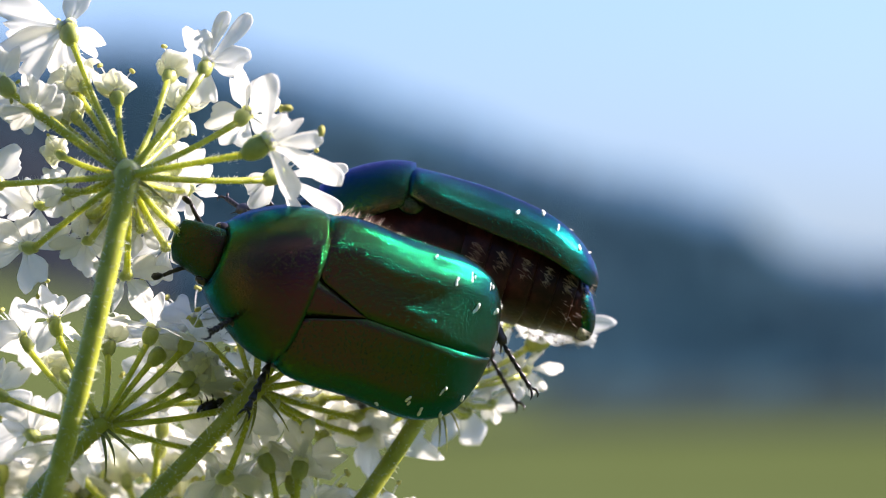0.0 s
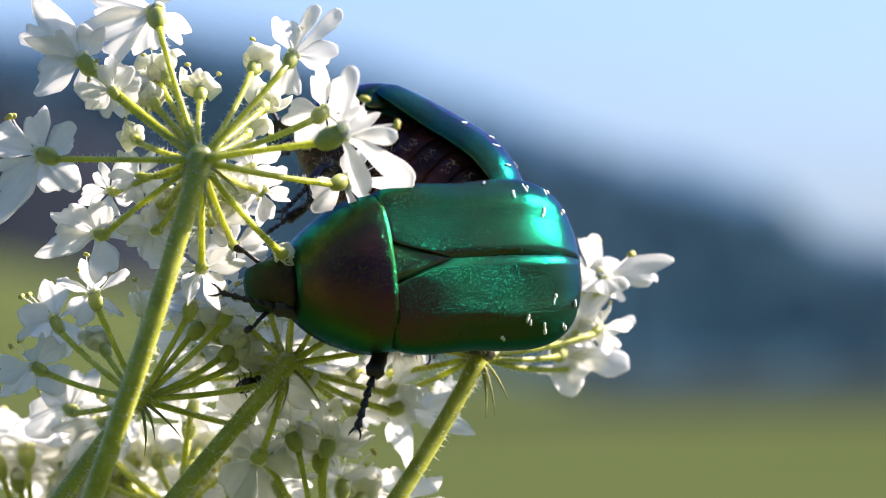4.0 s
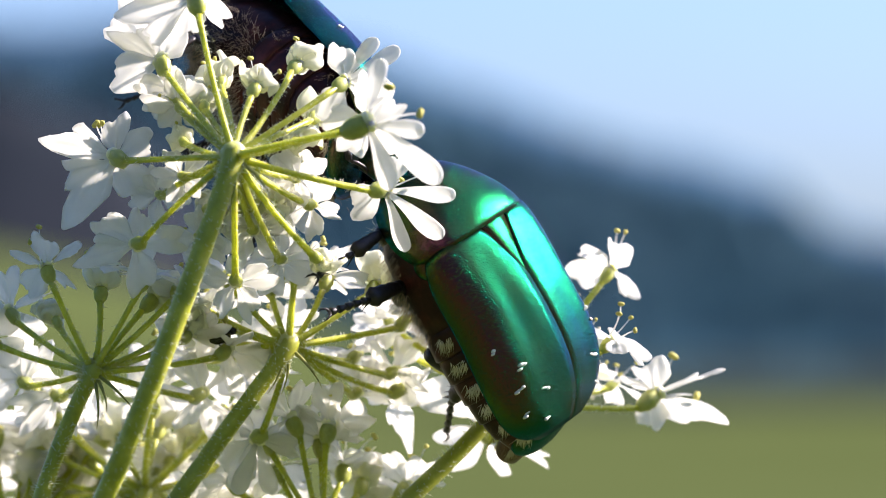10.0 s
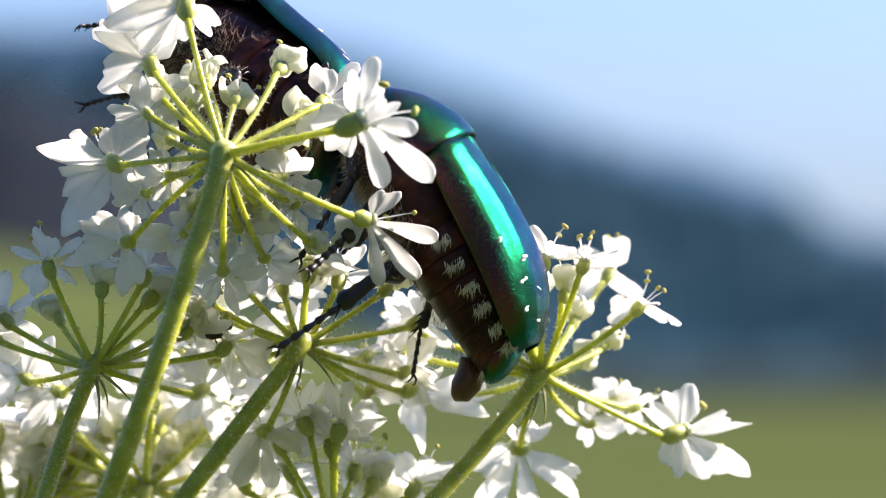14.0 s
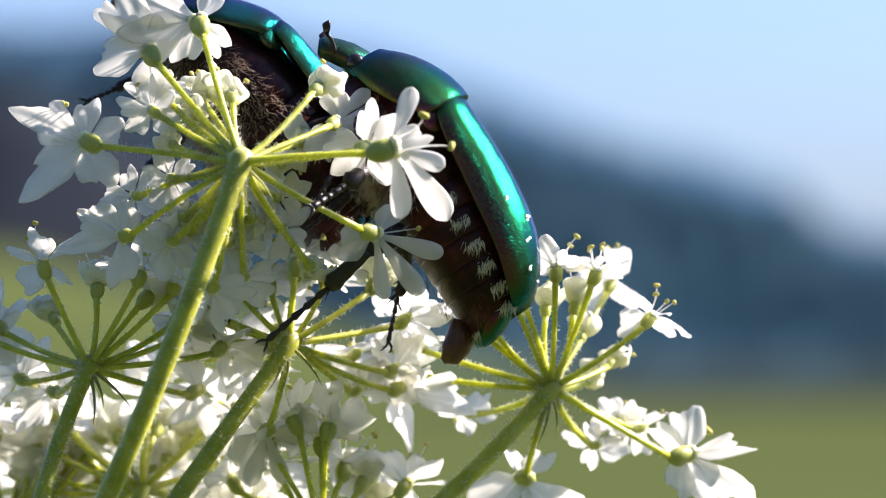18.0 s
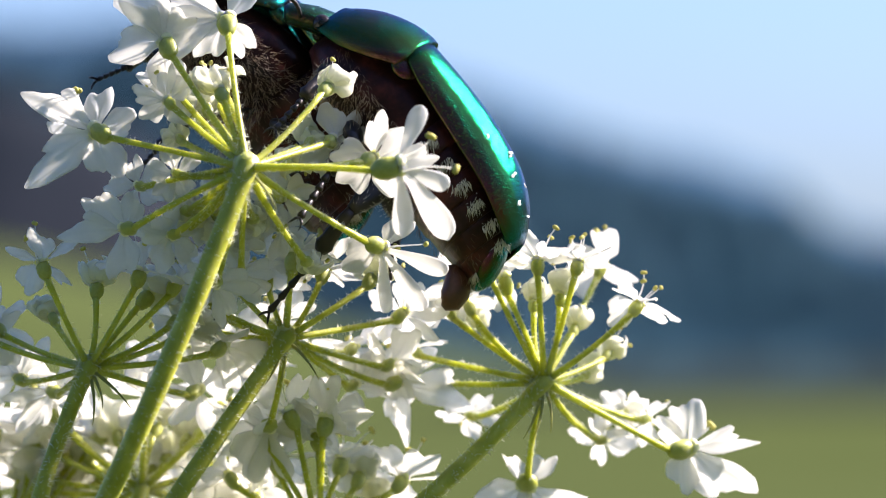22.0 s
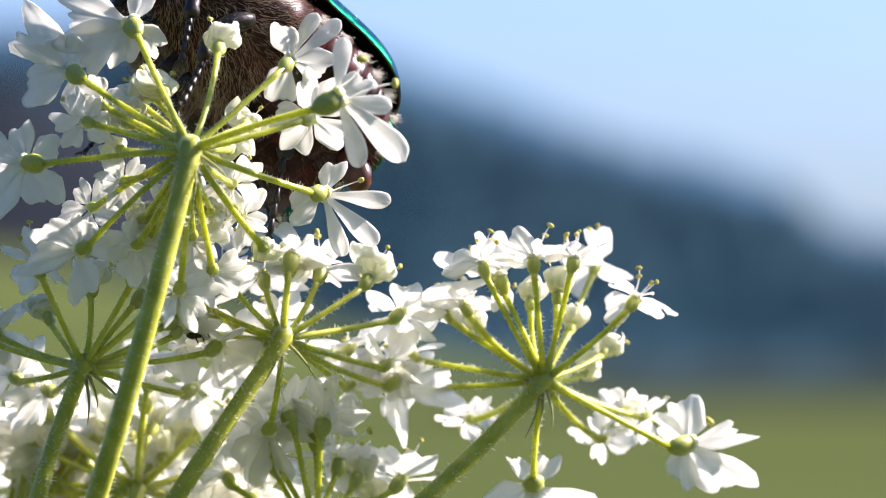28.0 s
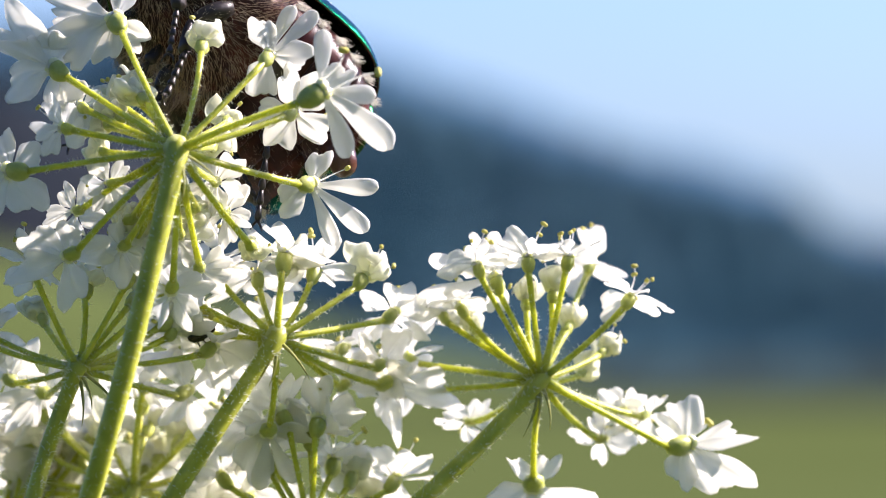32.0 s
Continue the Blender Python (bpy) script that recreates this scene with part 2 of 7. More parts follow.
def sheet_shell(bm, grid, thick):
    """A thin closed shell from a grid of points."""
    nr, nc = len(grid), len(grid[0])
    nrm = [[None] * nc for _ in range(nr)]
    for i in range(nr):
        for j in range(nc):
            a = grid[min(i + 1, nr - 1)][j] - grid[max(i - 1, 0)][j]
            b = grid[i][min(j + 1, nc - 1)] - grid[i][max(j - 1, 0)]
            v = a.cross(b)
            nrm[i][j] = v.normalized() if v.length > 1e-9 else Vector((0, 0, 1))
    top = [[bm.verts.new(grid[i][j] + nrm[i][j] * thick * 0.5) for j in range(nc)] for i in range(nr)]
    low = [[bm.verts.new(grid[i][j] - nrm[i][j] * thick * 0.5) for j in range(nc)] for i in range(nr)]
    for i in range(nr - 1):
        for j in range(nc - 1):
            bm.faces.new((top[i][j], top[i + 1][j], top[i + 1][j + 1], top[i][j + 1]))
            bm.faces.new((low[i][j], low[i][j + 1], low[i + 1][j + 1], low[i + 1][j]))
    edge = [(i, 0) for i in range(nr)] + [(nr - 1, j) for j in range(1, nc)] + [(i, nc - 1) for i in range(nr - 2, -1, -1)] + [(0, j) for j in range(nc - 2, 0, -1)]
    for (i, j), (k, l) in zip(edge, edge[1:] + edge[:1]):
        bm.faces.new((top[i][j], low[i][j], low[k][l], top[k][l]))
    return bm


# ---- distance ----
def build_ground():
    bm = bmesh.new()
    rings = [0.3, 2, 5, 12, 25, 60, 140, 300, 700, 1600, 4200]
    rng = random.Random(3)
    prev = None
    for r in rings:
        ring = [bm.verts.new((r * math.cos(a), r * math.sin(a), rng.uniform(-0.02, 0.02) * min(r, 8) * 0.15)) for a in [2 * math.pi * k / 48 for k in range(48)]]
        if prev:
            for k in range(48):
                bm.faces.new((prev[k], ring[k], ring[(k + 1) % 48], prev[(k + 1) % 48]))
        else:
            mid = bm.verts.new((0, 0, 0))
            for k in range(48):
                bm.faces.new((mid, ring[k], ring[(k + 1) % 48]))
        prev = ring
    ob = part("ground", bm, MEADOW, unit=1)
    tagged(ob, "sunlit olive green summer meadow far out of focus", "meadow", kind="structure")


RIDGE = [(-420, 66), (-260, 74), (-104, 72), (-64, 74), (-44, 72), (-24, 67), (-11, 64), (2, 59), (15, 54), (29, 49), (55, 42), (79, 36), (85, 32), (90, 27), (104, 22), (160, 20), (300, 20), (500, 14)]


def ridge_height(x):
    for (a, ha), (b, hb) in zip(RIDGE, RIDGE[1:]):
        if a <= x <= b:
            s = (x - a) / (b - a)
            return ha + (hb - ha) * s * s * (3 - 2 * s)
    return 4.0


def build_hill():
    bm = bmesh.new()
    rows = []
    for j in range(9):
        s = j / 8
        row = []
        for i in range(93):
            x = -420 + i * 10
            h = ridge_height(x) * s ** 0.9 + noise.noise(Vector((x * 0.03, j * 0.7, 0))) * 2.0 * s
            row.append(bm.verts.new((x, 1200 + 120 * s, max(h, 0) - (0.5 if j == 0 else 0))))
        rows.append(row)
    back = [bm.verts.new((-420 + i * 10, 1900, -1)) for i in range(93)]
    rows.append(back)
    for a, b in zip(rows, rows[1:]):
        for i in range(92):
            bm.faces.new((a[i], a[i + 1], b[i + 1], b[i]))
    # its blue distance comes from the material colour, not from air
    ob = part("backdrop_hill", bm, SLOPE_HAZE, unit=1)
    tagged(ob, "dark wooded hill beyond the meadow, blue haze in its colour, far out of focus", "hill", kind="structure")
    bm = bmesh.new()
    rng = random.Random(8)
    for k in range(3600):
        x, s = rng.uniform(-330, 330), rng.random() ** 0.6
        z = ridge_height(x) * s ** 0.9
        y = 1200 + 120 * s
        hgt = 5 + 6 * rng.random() ** 1.5
        r = hgt * rng.uniform(0.20, 0.30)
        for tier in range(3):
            zb = z + hgt * (0.08 + 0.27 * tier)
            zt = z + hgt * (0.52 + 0.24 * tier)
            rr = r * (1 - 0.27 * tier)
            ring = [bm.verts.new((x + rr * rng.uniform(0.75, 1.15) * math.cos(a), y + rr * rng.uniform(0.75, 1.15) * math.sin(a), zb + rng.uniform(-0.4, 0.3))) for a in [math.pi / 3 * q for q in range(6)]]
            tip = bm.verts.new((x + rng.uniform(-0.2, 0.2), y, zt))
            for q in range(6):
                bm.faces.new((ring[q], ring[(q + 1) % 6], tip))
    ob = part("far_woods", bm, WOOD_HAZE, unit=1)
    tagged(ob, "dark spruce wood covering the far hillside, blue haze in its colour", "woods", kind="stuff")


def build_far_ridge():
    """A ridge added beyond the first, twice as far away, paler by painted haze."""
    bm = bmesh.new()
    rows = []
    for s in (0.0, 0.35, 0.7, 1.0):
        row = []
        for i in range(61):
            x = -300 + i * 10
            h = (ridge_height(x) + 8.0) * 2 * s + noise.noise(Vector((x * 0.04, s * 3, 5))) * 3.0 * s
            row.append(bm.verts.new((x * 2, 2500 + 140 * s, h - (1 if s == 0 else 0))))
        rows.append(row)
    rows.append([bm.verts.new((v.co.x, 3600, -1)) for v in rows[0]])
    for a, b in zip(rows, rows[1:]):
        for i in range(60):
            bm.faces.new((a[i], a[i + 1], b[i + 1], b[i]))
    # added to stand in for the soft pale band between hill and sky
    ob = part("backdrop_added_ridge", bm, RIDGE_HAZE, unit=1)
    tagged(ob, "added wooded ridge far behind the hill, pale haze blue in its colour", "hill", kind="structure")


def build_ring():
    """Unseen dark slopes added behind and beside the eye, to darken the beetles' reflections."""
    bm = bmesh.new()
    prev = None
    for k in range(33):
        a = radians(90 + 22 + 316 * k / 32)
        back = 0.5 - 0.5 * math.cos(2 * math.pi * k / 32)
        r = 700 - 560 * back
        h = 60 + 75 * back + 6 * math.sin(k * 2.1)
        col = [bm.verts.new((rr * math.cos(a), rr * math.sin(a), hh)) for rr, hh in ((r * 0.62, -0.5), (r * 0.75, h * 0.45), (r, h), (r * 1.5, h * 0.8), (r * 2.2, -1))]
        if prev:
            for q in range(4):
                bm.faces.new((prev[q], col[q], col[q + 1], prev[q + 1]))
        prev = col
    bmesh.ops.recalc_face_normals(bm, faces=bm.faces)
    tagged(part("backdrop_unseen_slopes", bm, SLOPE_HAZE, unit=1), "unseen dark slopes added behind and beside the eye to darken reflections", "hill", kind="structure")


def build_bare_slope():
    """A bare mauve hillside below the wood, its haze put into the colour."""
    bm = bmesh.new()
    rows = []
    for j in range(7):
        s = j / 6
        row = []
        for i in range(33):
            x = -190 + i * 4.6
            top = 50 - max(0.0, (x + 78) / 34) ** 2 * 22 + 1.6 * math.sin(x * 0.21)
            row.append(bm.verts.new((x, 960 + 60 * s, max(0.0, top) * s - (0.5 if j == 0 else 0))))
        rows.append(row)
    rows.append([bm.verts.new((v.co.x, 1090, -1)) for v in rows[0]])
    for a, b in zip(rows, rows[1:]):
        for i in range(32):
            bm.faces.new((a[i], a[i + 1], b[i + 1], b[i]))
    tagged(part("backdrop_bare_slope", bm, BARE_HAZE, unit=1), "bare mauve-brown hillside beside the wood, haze in its colour, far out of focus", "hill", kind="structure")


def build_meadow_slope():
    """The meadow rises to the left, and a darker field lies under the wood."""
    line = [(-200, 12.0), (-60, 9.6), (-31, 9.2), (-19, 6.2), (-3, 2.2), (4, 1.1), (9, 0.3), (16, -0.5), (60, -0.8)]
    bm = bmesh.new()
    rows = []
    for j in range(8):
        s = j / 7
        row = []
        for i in range(66):
            x = -200 + i * 4
            h = -0.8
            for (a, ha), (b, hb) in zip(line, line[1:]):
                if a <= x <= b:
                    u = (x - a) / (b - a)
                    h = ha + (hb - ha) * u
            z = -0.8 + (h + 0.8) * (s ** 0.8) + noise.noise(Vector((x * 0.1, j * 0.6, 2))) * 0.15 * s
            row.append(bm.verts.new((x, 90 + 310 * s, z)))
        rows.append(row)
    for a, b in zip(rows, rows[1:]):
        for i in range(65):
            bm.faces.new((a[i], a[i + 1], b[i + 1], b[i]))
    tagged(part("backdrop_meadow", bm, MEADOW, unit=1), "gently rising sunlit meadow below the wooded hill", "meadow", kind="structure")
    bm = bmesh.new()
    grid = [[bm.verts.new((-200 + 20 * i, 160 + 200 * j, 0.12)) for i in range(31)] for j in range(6)]
    for a, b in zip(grid, grid[1:]):
        for i in range(30):
            bm.faces.new((a[i], a[i + 1], b[i + 1], b[i]))
    tagged(part("backdrop_field", bm, FIELD, unit=1), "dark green field between the meadow and the wood", "field", kind="structure")


build_ground()
build_meadow_slope()
build_hill()
build_bare_slope()
build_far_ridge()
build_ring()


# ---- petals ----
def petal_mesh(name, reach, half, notch, droop, cup, seed, curl=0.0, thick=0.045, uneven=0.2, claw=0.24, splay=0.0):
    """A clawed petal whose tip is split into two lobes, base at the origin, pointing along x, upper side z."""
    rng = random.Random(seed)
    wa, wb = 1.0, 1.0 - rng.uniform(0.25, 1.0) * uneven
    if rng.random() < 0.5:
        wa, wb = wb, wa
    ph, ph2 = rng.uniform(0, 6), rng.uniform(0, 6)
    bend, twist, off = rng.uniform(-0.2, 0.2), rng.uniform(-0.4, 0.4), rng.uniform(-0.15, 0.15)
    grid = []
    nr, nc = 14, 31
    for i in range(nr):
        r = i / (nr - 1)
        row = []
        for j in range(nc):
            s = -1 + 2 * j / (nc - 1)
            s = s + 0.1 * math.sin(2 * math.pi * s)
            d = s - off
            side = 1 + ((wa if d > 0 else wb) - 1) * min(1, abs(d) / 0.3)
            lobe = abs(d) / (1 + abs(off))
            base = 1 - notch + (notch - 0.52) * lobe
            end = side * (base + (1 - base) * math.sqrt(max(0.0, 1 - ((lobe - 0.5) / 0.5) ** 2)))
            end *= 1 + 0.02 * math.sin(5 * s + ph) + 0.012 * math.sin(13 * s + ph2)
            x = 0.1 + r * reach * end
            q = min(1.0, r / 0.78)
            wide = half * (claw + (1 - claw) * q * q * (3 - 2 * q))
            y = s * wide + splay * half * math.tanh(4 * d) * r ** 2.2 + bend * reach * 0.6 * r * r
            z = -droop * reach * r * r + cup * half * abs(s) ** 1.7 * 0.8 * r + 0.03 * reach * math.sin(4 * s + ph + 5 * r) * r
            z += twist * s * wide * r + 0.08 * half * math.exp(-(s / 0.16) ** 2)
            if curl:
                a = curl * r
                z = x * math.sin(a) * 0.9 + z * math.cos(a)
                x = x * math.cos(a)
            row.append(Vector((x, y, z)))
        grid.append(row)
    bm = bmesh.new()
    sheet_shell(bm, grid, thick)
    bmesh.ops.recalc_face_normals(bm, faces=bm.faces)
    me = bpy.data.meshes.new(name)
    bmesh.ops.scale(bm, vec=(MM, MM, MM), verts=bm.verts)
    bm.to_mesh(me)
    bm.free()
    me.polygons.foreach_set("use_smooth", [True] * len(me.polygons))
    me.materials.append(PETAL)
    return me


def finger_mesh(name, reach, half, seed):
    """A long round-ended petal lobe."""
    rng = random.Random(seed)
    bend, rise, ph = rng.uniform(-0.5, 0.5), rng.uniform(-0.35, 0.35), rng.uniform(0, 6)
    grid = []
    for i in range(14):
        r = math.sin(i / 13 * math.pi / 2)
        row = []
        for j in range(9):
            s = -1 + j / 4
            q = min(1.0, r / 0.8)
            wide = half * (0.26 + 0.74 * q * q * (3 - 2 * q)) * math.sqrt(max(0.0, 1 - r ** 12)) + 0.01
            x = 0.1 + r * reach
            y = s * wide + bend * r * r
            z = rise * r * r + 0.16 * s * s * half * 2 * r + 0.05 * math.sin(9 * r + ph) - 0.10 * math.exp(-(s / 0.2) ** 2) * r * (1 - r)
            row.append(Vector((x, y, z)))
        grid.append(row)
    bm = bmesh.new()
    sheet_shell(bm, grid, 0.05)
    bmesh.ops.recalc_face_normals(bm, faces=bm.faces)
    me = bpy.data.meshes.new(name)
    bmesh.ops.scale(bm, vec=(MM, MM, MM), verts=bm.verts)
    bm.to_mesh(me)
    bm.free()
    me.polygons.foreach_set("use_smooth", [True] * len(me.polygons))
    me.materials.append(PETAL)
    return me


LONG = [petal_mesh("petal_long", 3.9, 0.80 + 0.05 * k, 0.38 + 0.06 * (k % 3), 0.03 + 0.03 * k, 0.3, 10 + k, uneven=0.62, splay=0.24 + 0.06 * (k % 4)) for k in range(7)]
BROAD = [petal_mesh("petal_broad", 2.25, 0.66 + 0.05 * k, 0.20 + 0.06 * (k % 4), 0.02 + 0.05 * k, 0.4, 20 + k, uneven=0.25, claw=0.3, splay=0.08 + 0.05 * (k % 3)) for k in range(8)]
FINGER = [finger_mesh("petal_finger", 3.9, 0.54 + 0.04 * k, 60 + k) for k in range(5)]
CURLED = [petal_mesh("petal_curled", 1.9, 0.85, 0.12, -0.1, 0.6, 30 + k, curl=1.0 + 0.25 * k, claw=0.45) for k in range(6)]
for me in CURLED:
    me.materials[0] = PETAL_BUD


def ovary_mesh():
    bm = bmesh.new()
    prof = [(0, 0.20), (0.12, 0.34), (0.4, 0.52), (0.8, 0.60), (1.15, 0.55), (1.35, 0.42), (1.42, 0.2)]
    sweep(bm, [(x, 0, 0) for x, r in prof], [r for x, r in prof], 14, 0.8, 0.06)
    me = bpy.data.meshes.new("ovary")
    bmesh.ops.scale(bm, vec=(MM, MM, MM), verts=bm.verts)
    bm.to_mesh(me)
    bm.free()
    me.polygons.foreach_set("use_smooth", [True] * len(me.polygons))
    me.materials.append(OVARY)
    return me


def disc_mesh():
    bm = bmesh.new()
    prof = [(1.3, 0.42), (1.45, 0.50), (1.6, 0.44), (1.72, 0.25), (1.8, 0.06)]
    for off in (-0.18, 0.18):
        sweep(bm, [(x, off, 0) for x, r in prof], [r * 0.8 for x, r in prof], 10)
    me = bpy.data.meshes.new("nectar_disc")
    bmesh.ops.scale(bm, vec=(MM, MM, MM), verts=bm.verts)
    bm.to_mesh(me)
    bm.free()
    me.polygons.foreach_set("use_smooth", [True] * len(me.polygons))
    me.materials.append(CREAM)
    return me


def stamen_mesh(k):
    rng = random.Random(50 + k)
    L = rng.uniform(1.6, 2.8)
    bend = rng.uniform(-0.5, 0.9)
    pts = [Vector((1.35 + L * math.cos(bend * s) * s, 0.4 + 0.9 * s * s * L * 0.35, L * 0.35 * math.sin(bend * 2 * s))) for s in (0, 0.2, 0.4, 0.6, 0.8, 1.0)]
    bm = bmesh.new()
    sweep(bm, pts, [0.06, 0.055, 0.05, 0.045, 0.04, 0.035], 6)
    n0 = len(bm.faces)
    d = (pts[-1] - pts[-2]).normalized()
    c = d.cross(Vector((0, 0, 1))).normalized()
    p = pts[-1]
    sweep(bm, [p - c * 0.28, p - c * 0.2, p, p + c * 0.2, p + c * 0.28], [0.05, 0.15, 0.17, 0.15, 0.05], 7)
    bm.faces.ensure_lookup_table()
    for f in bm.faces[n0:]:
        f.material_index = 1
    me = bpy.data.meshes.new("stamen")
    bmesh.ops.scale(bm, vec=(MM, MM, MM), verts=bm.verts)
    bm.to_mesh(me)
    bm.free()
    me.polygons.foreach_set("use_smooth", [True] * len(me.polygons))
    me.materials.append(PETAL)
    me.materials.append(ANTHER)
    return me


OVARY_ME, DISC_ME = ovary_mesh(), disc_mesh()
STAMENS = [stamen_mesh(k) for k in range(5)]


class Umbel:
    """One small umbel: its ray, and flower stalks that spread from the hub."""

    def __init__(self, at, label, facing, seed, group="small umbels of one flower head"):
        self.thing = tagged(new("hogweed_umbel"), label, "flower umbel", group)
        self.thing.matrix_world = spot_pose(*at)
        self.facing = Vector(facing).normalized()
        self.rng = random.Random(seed)

    def ray(self, foot, bow, r0, r1, hairs=950):
        pts = curve_pts((0, 0, 0), foot, bow, 18)
        d0 = (pts[0] - pts[1]).normalized()
        pts = [d0 * 0.75 - Vector((0, 0, 0.3)), d0 * 0.45 - Vector((0, 0, 0.15)), d0 * 0.1] + [pts[0].lerp(pts[1], 0.5)] + pts[1:]
        n = len(pts)
        radii = [r0 * 0.45, r0 * 0.95, r0 * 1.22, r0 * 1.08] + [r0 + (r1 - r0) * min(1, i / 12) for i in range(n - 4)]
        bm = bmesh.new()
        sweep(bm, pts, radii, 14, 1.0, 0.045)
        self.stem = part("ray", bm, STALK, self.thing)
        bm = bmesh.new()
        bmesh.ops.create_icosphere(bm, subdivisions=3, radius=r0 * 1.38)
        for v in bm.verts:
            v.co *= 1 + 0.16 * noise.noise(v.co * 2.2)
        bmesh.ops.translate(bm, verts=bm.verts, vec=(0, 0.12, -0.2))
        part("hub", bm, HUB, self.thing, "pale swollen hub where the flower stalks meet")
        part("ray_hairs", hair_along(pts[2:], radii[2:], hairs, 0.46, 0.026, self.rng), HAIR, self.stem)
        return self.stem

    def bracts(self, n, down):
        for k in range(n):
            a = self.rng.uniform(-0.9, 0.9)
            d = Matrix.Rotation(a, 3, "Z") @ Vector(down).normalized()
            L = self.rng.uniform(2.0, 3.4)
            pts = curve_pts(d * 0.4, d * L + Vector((0, -0.5, self.rng.uniform(-0.4, 1.0))), (0.2, 0, 0.2), 6)
            bm = bmesh.new()
            sweep(bm, pts, [0.11, 0.12, 0.10, 0.08, 0.06, 0.04, 0.015], 6, 0.5)
            part("bractlet", bm, BRACT, self.thing)

    def floret(self, tip, kind="star", size=1.0, spin=0.0, lean=0.35, stalk_r=0.20, bow=0.5, petals=None, stamens=2, face=None):
        rng = self.rng
        tip = Vector(tip)
        d = tip.normalized()
        up = Vector(face).normalized() if face else (d * lean + self.facing).normalized()
        side = d.cross(self.facing)
        side = side.normalized() if side.length > 1e-4 else Vector((1, 0, 0))
        pts = curve_pts((0, 0, 0), tip, side * rng.uniform(-bow, bow) * 0.5 - self.facing * bow * 0.5, 9)
        radii = [stalk_r * f for f in (1.75, 1.2, 1.02, 0.95, 0.92, 0.9, 0.9, 0.92, 1.0, 1.1)]
        bm = bmesh.new()
        sweep(bm, pts, radii, 9, 1.0, 0.05)
        stalk = part("flower_stalk", bm, STALK, self.thing)
        part("stalk_hairs", hair_along(pts, radii, int(20 * tip.length), 0.28, 0.018, rng), HAIR, stalk)
        grow = (up + d * 0.9).normalized()
        ov = size * (0.95 if kind == "ray" else 0.78)
        placed("ovary", OVARY_ME, stalk, "", mm_pose(tip - grow * 0.15, axes(grow, self.facing), (ov, ov * 0.95, ov * 0.95)))
        top = tip + grow * 1.18 * ov
        placed("nectar_disc", DISC_ME, stalk, "", mm_pose(tip - grow * 0.15, axes(grow, self.facing), ov))
        out = d - up * d.dot(up)
        out = out.normalized() if out.length > 0.05 else up.cross(Vector((0, 1, 0.1))).normalized()
        if petals:
            # petals in given directions across the view, with given lengths
            for deg, length, family in petals:
                dirn = Vector((math.cos(radians(deg)), math.sin(radians(deg)), rng.uniform(-0.35, 0.0))).normalized()
                nrm = (self.facing + Vector((rng.uniform(-0.25, 0.25), rng.uniform(-0.25, 0.25), 0))).normalized()
                s = length / (2.25 if family is BROAD else 3.9)
                placed("petal", rng.choice(family), stalk, "", mm_pose(top + dirn * 0.15, axes(dirn, nrm), s))
        n = 0 if petals else 5
        for k in range(n):
            a = radians(spin) + 2 * math.pi * (k + 0.5) / n
            dirn = Matrix.Rotation(a, 3, up) @ out
            outer = 0.5 + 0.5 * math.cos(a)
            if kind == "bud":
                me, s = rng.choice(CURLED), size * rng.uniform(0.75, 1.05)
                tiltv = dirn
            elif kind == "ray" and outer > 0.55:
                me, s = rng.choice(LONG), size * rng.uniform(0.92, 1.12)
                tiltv = dirn + up * rng.uniform(-0.1, 0.2)
            else:
                me, s = rng.choice(BROAD), size * rng.uniform(0.78, 1.05)
                tiltv = dirn + up * rng.uniform(-0.25, 0.75)
            roll = Matrix.Rotation(rng.uniform(-0.6, 0.6), 3, tiltv.normalized())
            placed("petal", me, stalk, "", mm_pose(top + dirn * 0.22, roll @ axes(tiltv, up), s))
        for k in range(stamens):
            a = rng.uniform(0, 2 * math.pi)
            rr = Matrix.Rotation(a, 3, grow) @ axes(grow, self.facing)
            placed("stamen", rng.choice(STAMENS), stalk, "", mm_pose(tip - grow * 0.15, rr, (ov, ov, ov)))
        return stalk


# ---- umbels ----
umbel_a = Umbel((-13.09, 5.63, -6), "open white hogweed umbel on a hairy green ray, seen from below", (0.1, 0.38, -0.92), 1)
umbel_a.ray((-12.21, -35.26, -6), (0.85, -0.29, 5), 0.58, 0.62)
umbel_a.bracts(2, (0.4, -1, 0.3))
a1 = umbel_a.floret((5.27, 5.14, -2.28), "ray", 0.85, 10, petals=[(38, 3.6, FINGER), (68, 3, FINGER), (100, 2.2, BROAD), (350, 2.4, BROAD), (250, 2.4, BROAD)])
a2 = umbel_a.floret((6.42, 1.31, 4.93), "ray", 1.25, -20, 0.75, petals=[(78, 3.7, FINGER), (38, 2.2, BROAD), (352, 3.2, FINGER), (328, 5.4, FINGER), (298, 4, FINGER)])
a3 = umbel_a.floret((-2.32, 8.08, -3.49), "ray", 1.15, 0, petals=[(165, 5, LONG), (205, 4.6, LONG), (255, 2.6, BROAD), (320, 2.3, BROAD), (60, 2.2, BROAD)])
a4 = umbel_a.floret((-4.39, 5.04, -5.73), "ray", 1.1, 15, petals=[(195, 3.1, BROAD), (150, 3.4, LONG), (128, 4.6, LONG), (300, 2.4, BROAD), (60, 2.0, BROAD)])
a5 = umbel_a.floret((-6.25, -0.49, -6.76), "ray", 1.15, 0, petals=[(165, 4.5, LONG), (232, 4.9, LONG), (304, 2.7, BROAD), (25, 2.4, BROAD), (88, 2.6, BROAD)])
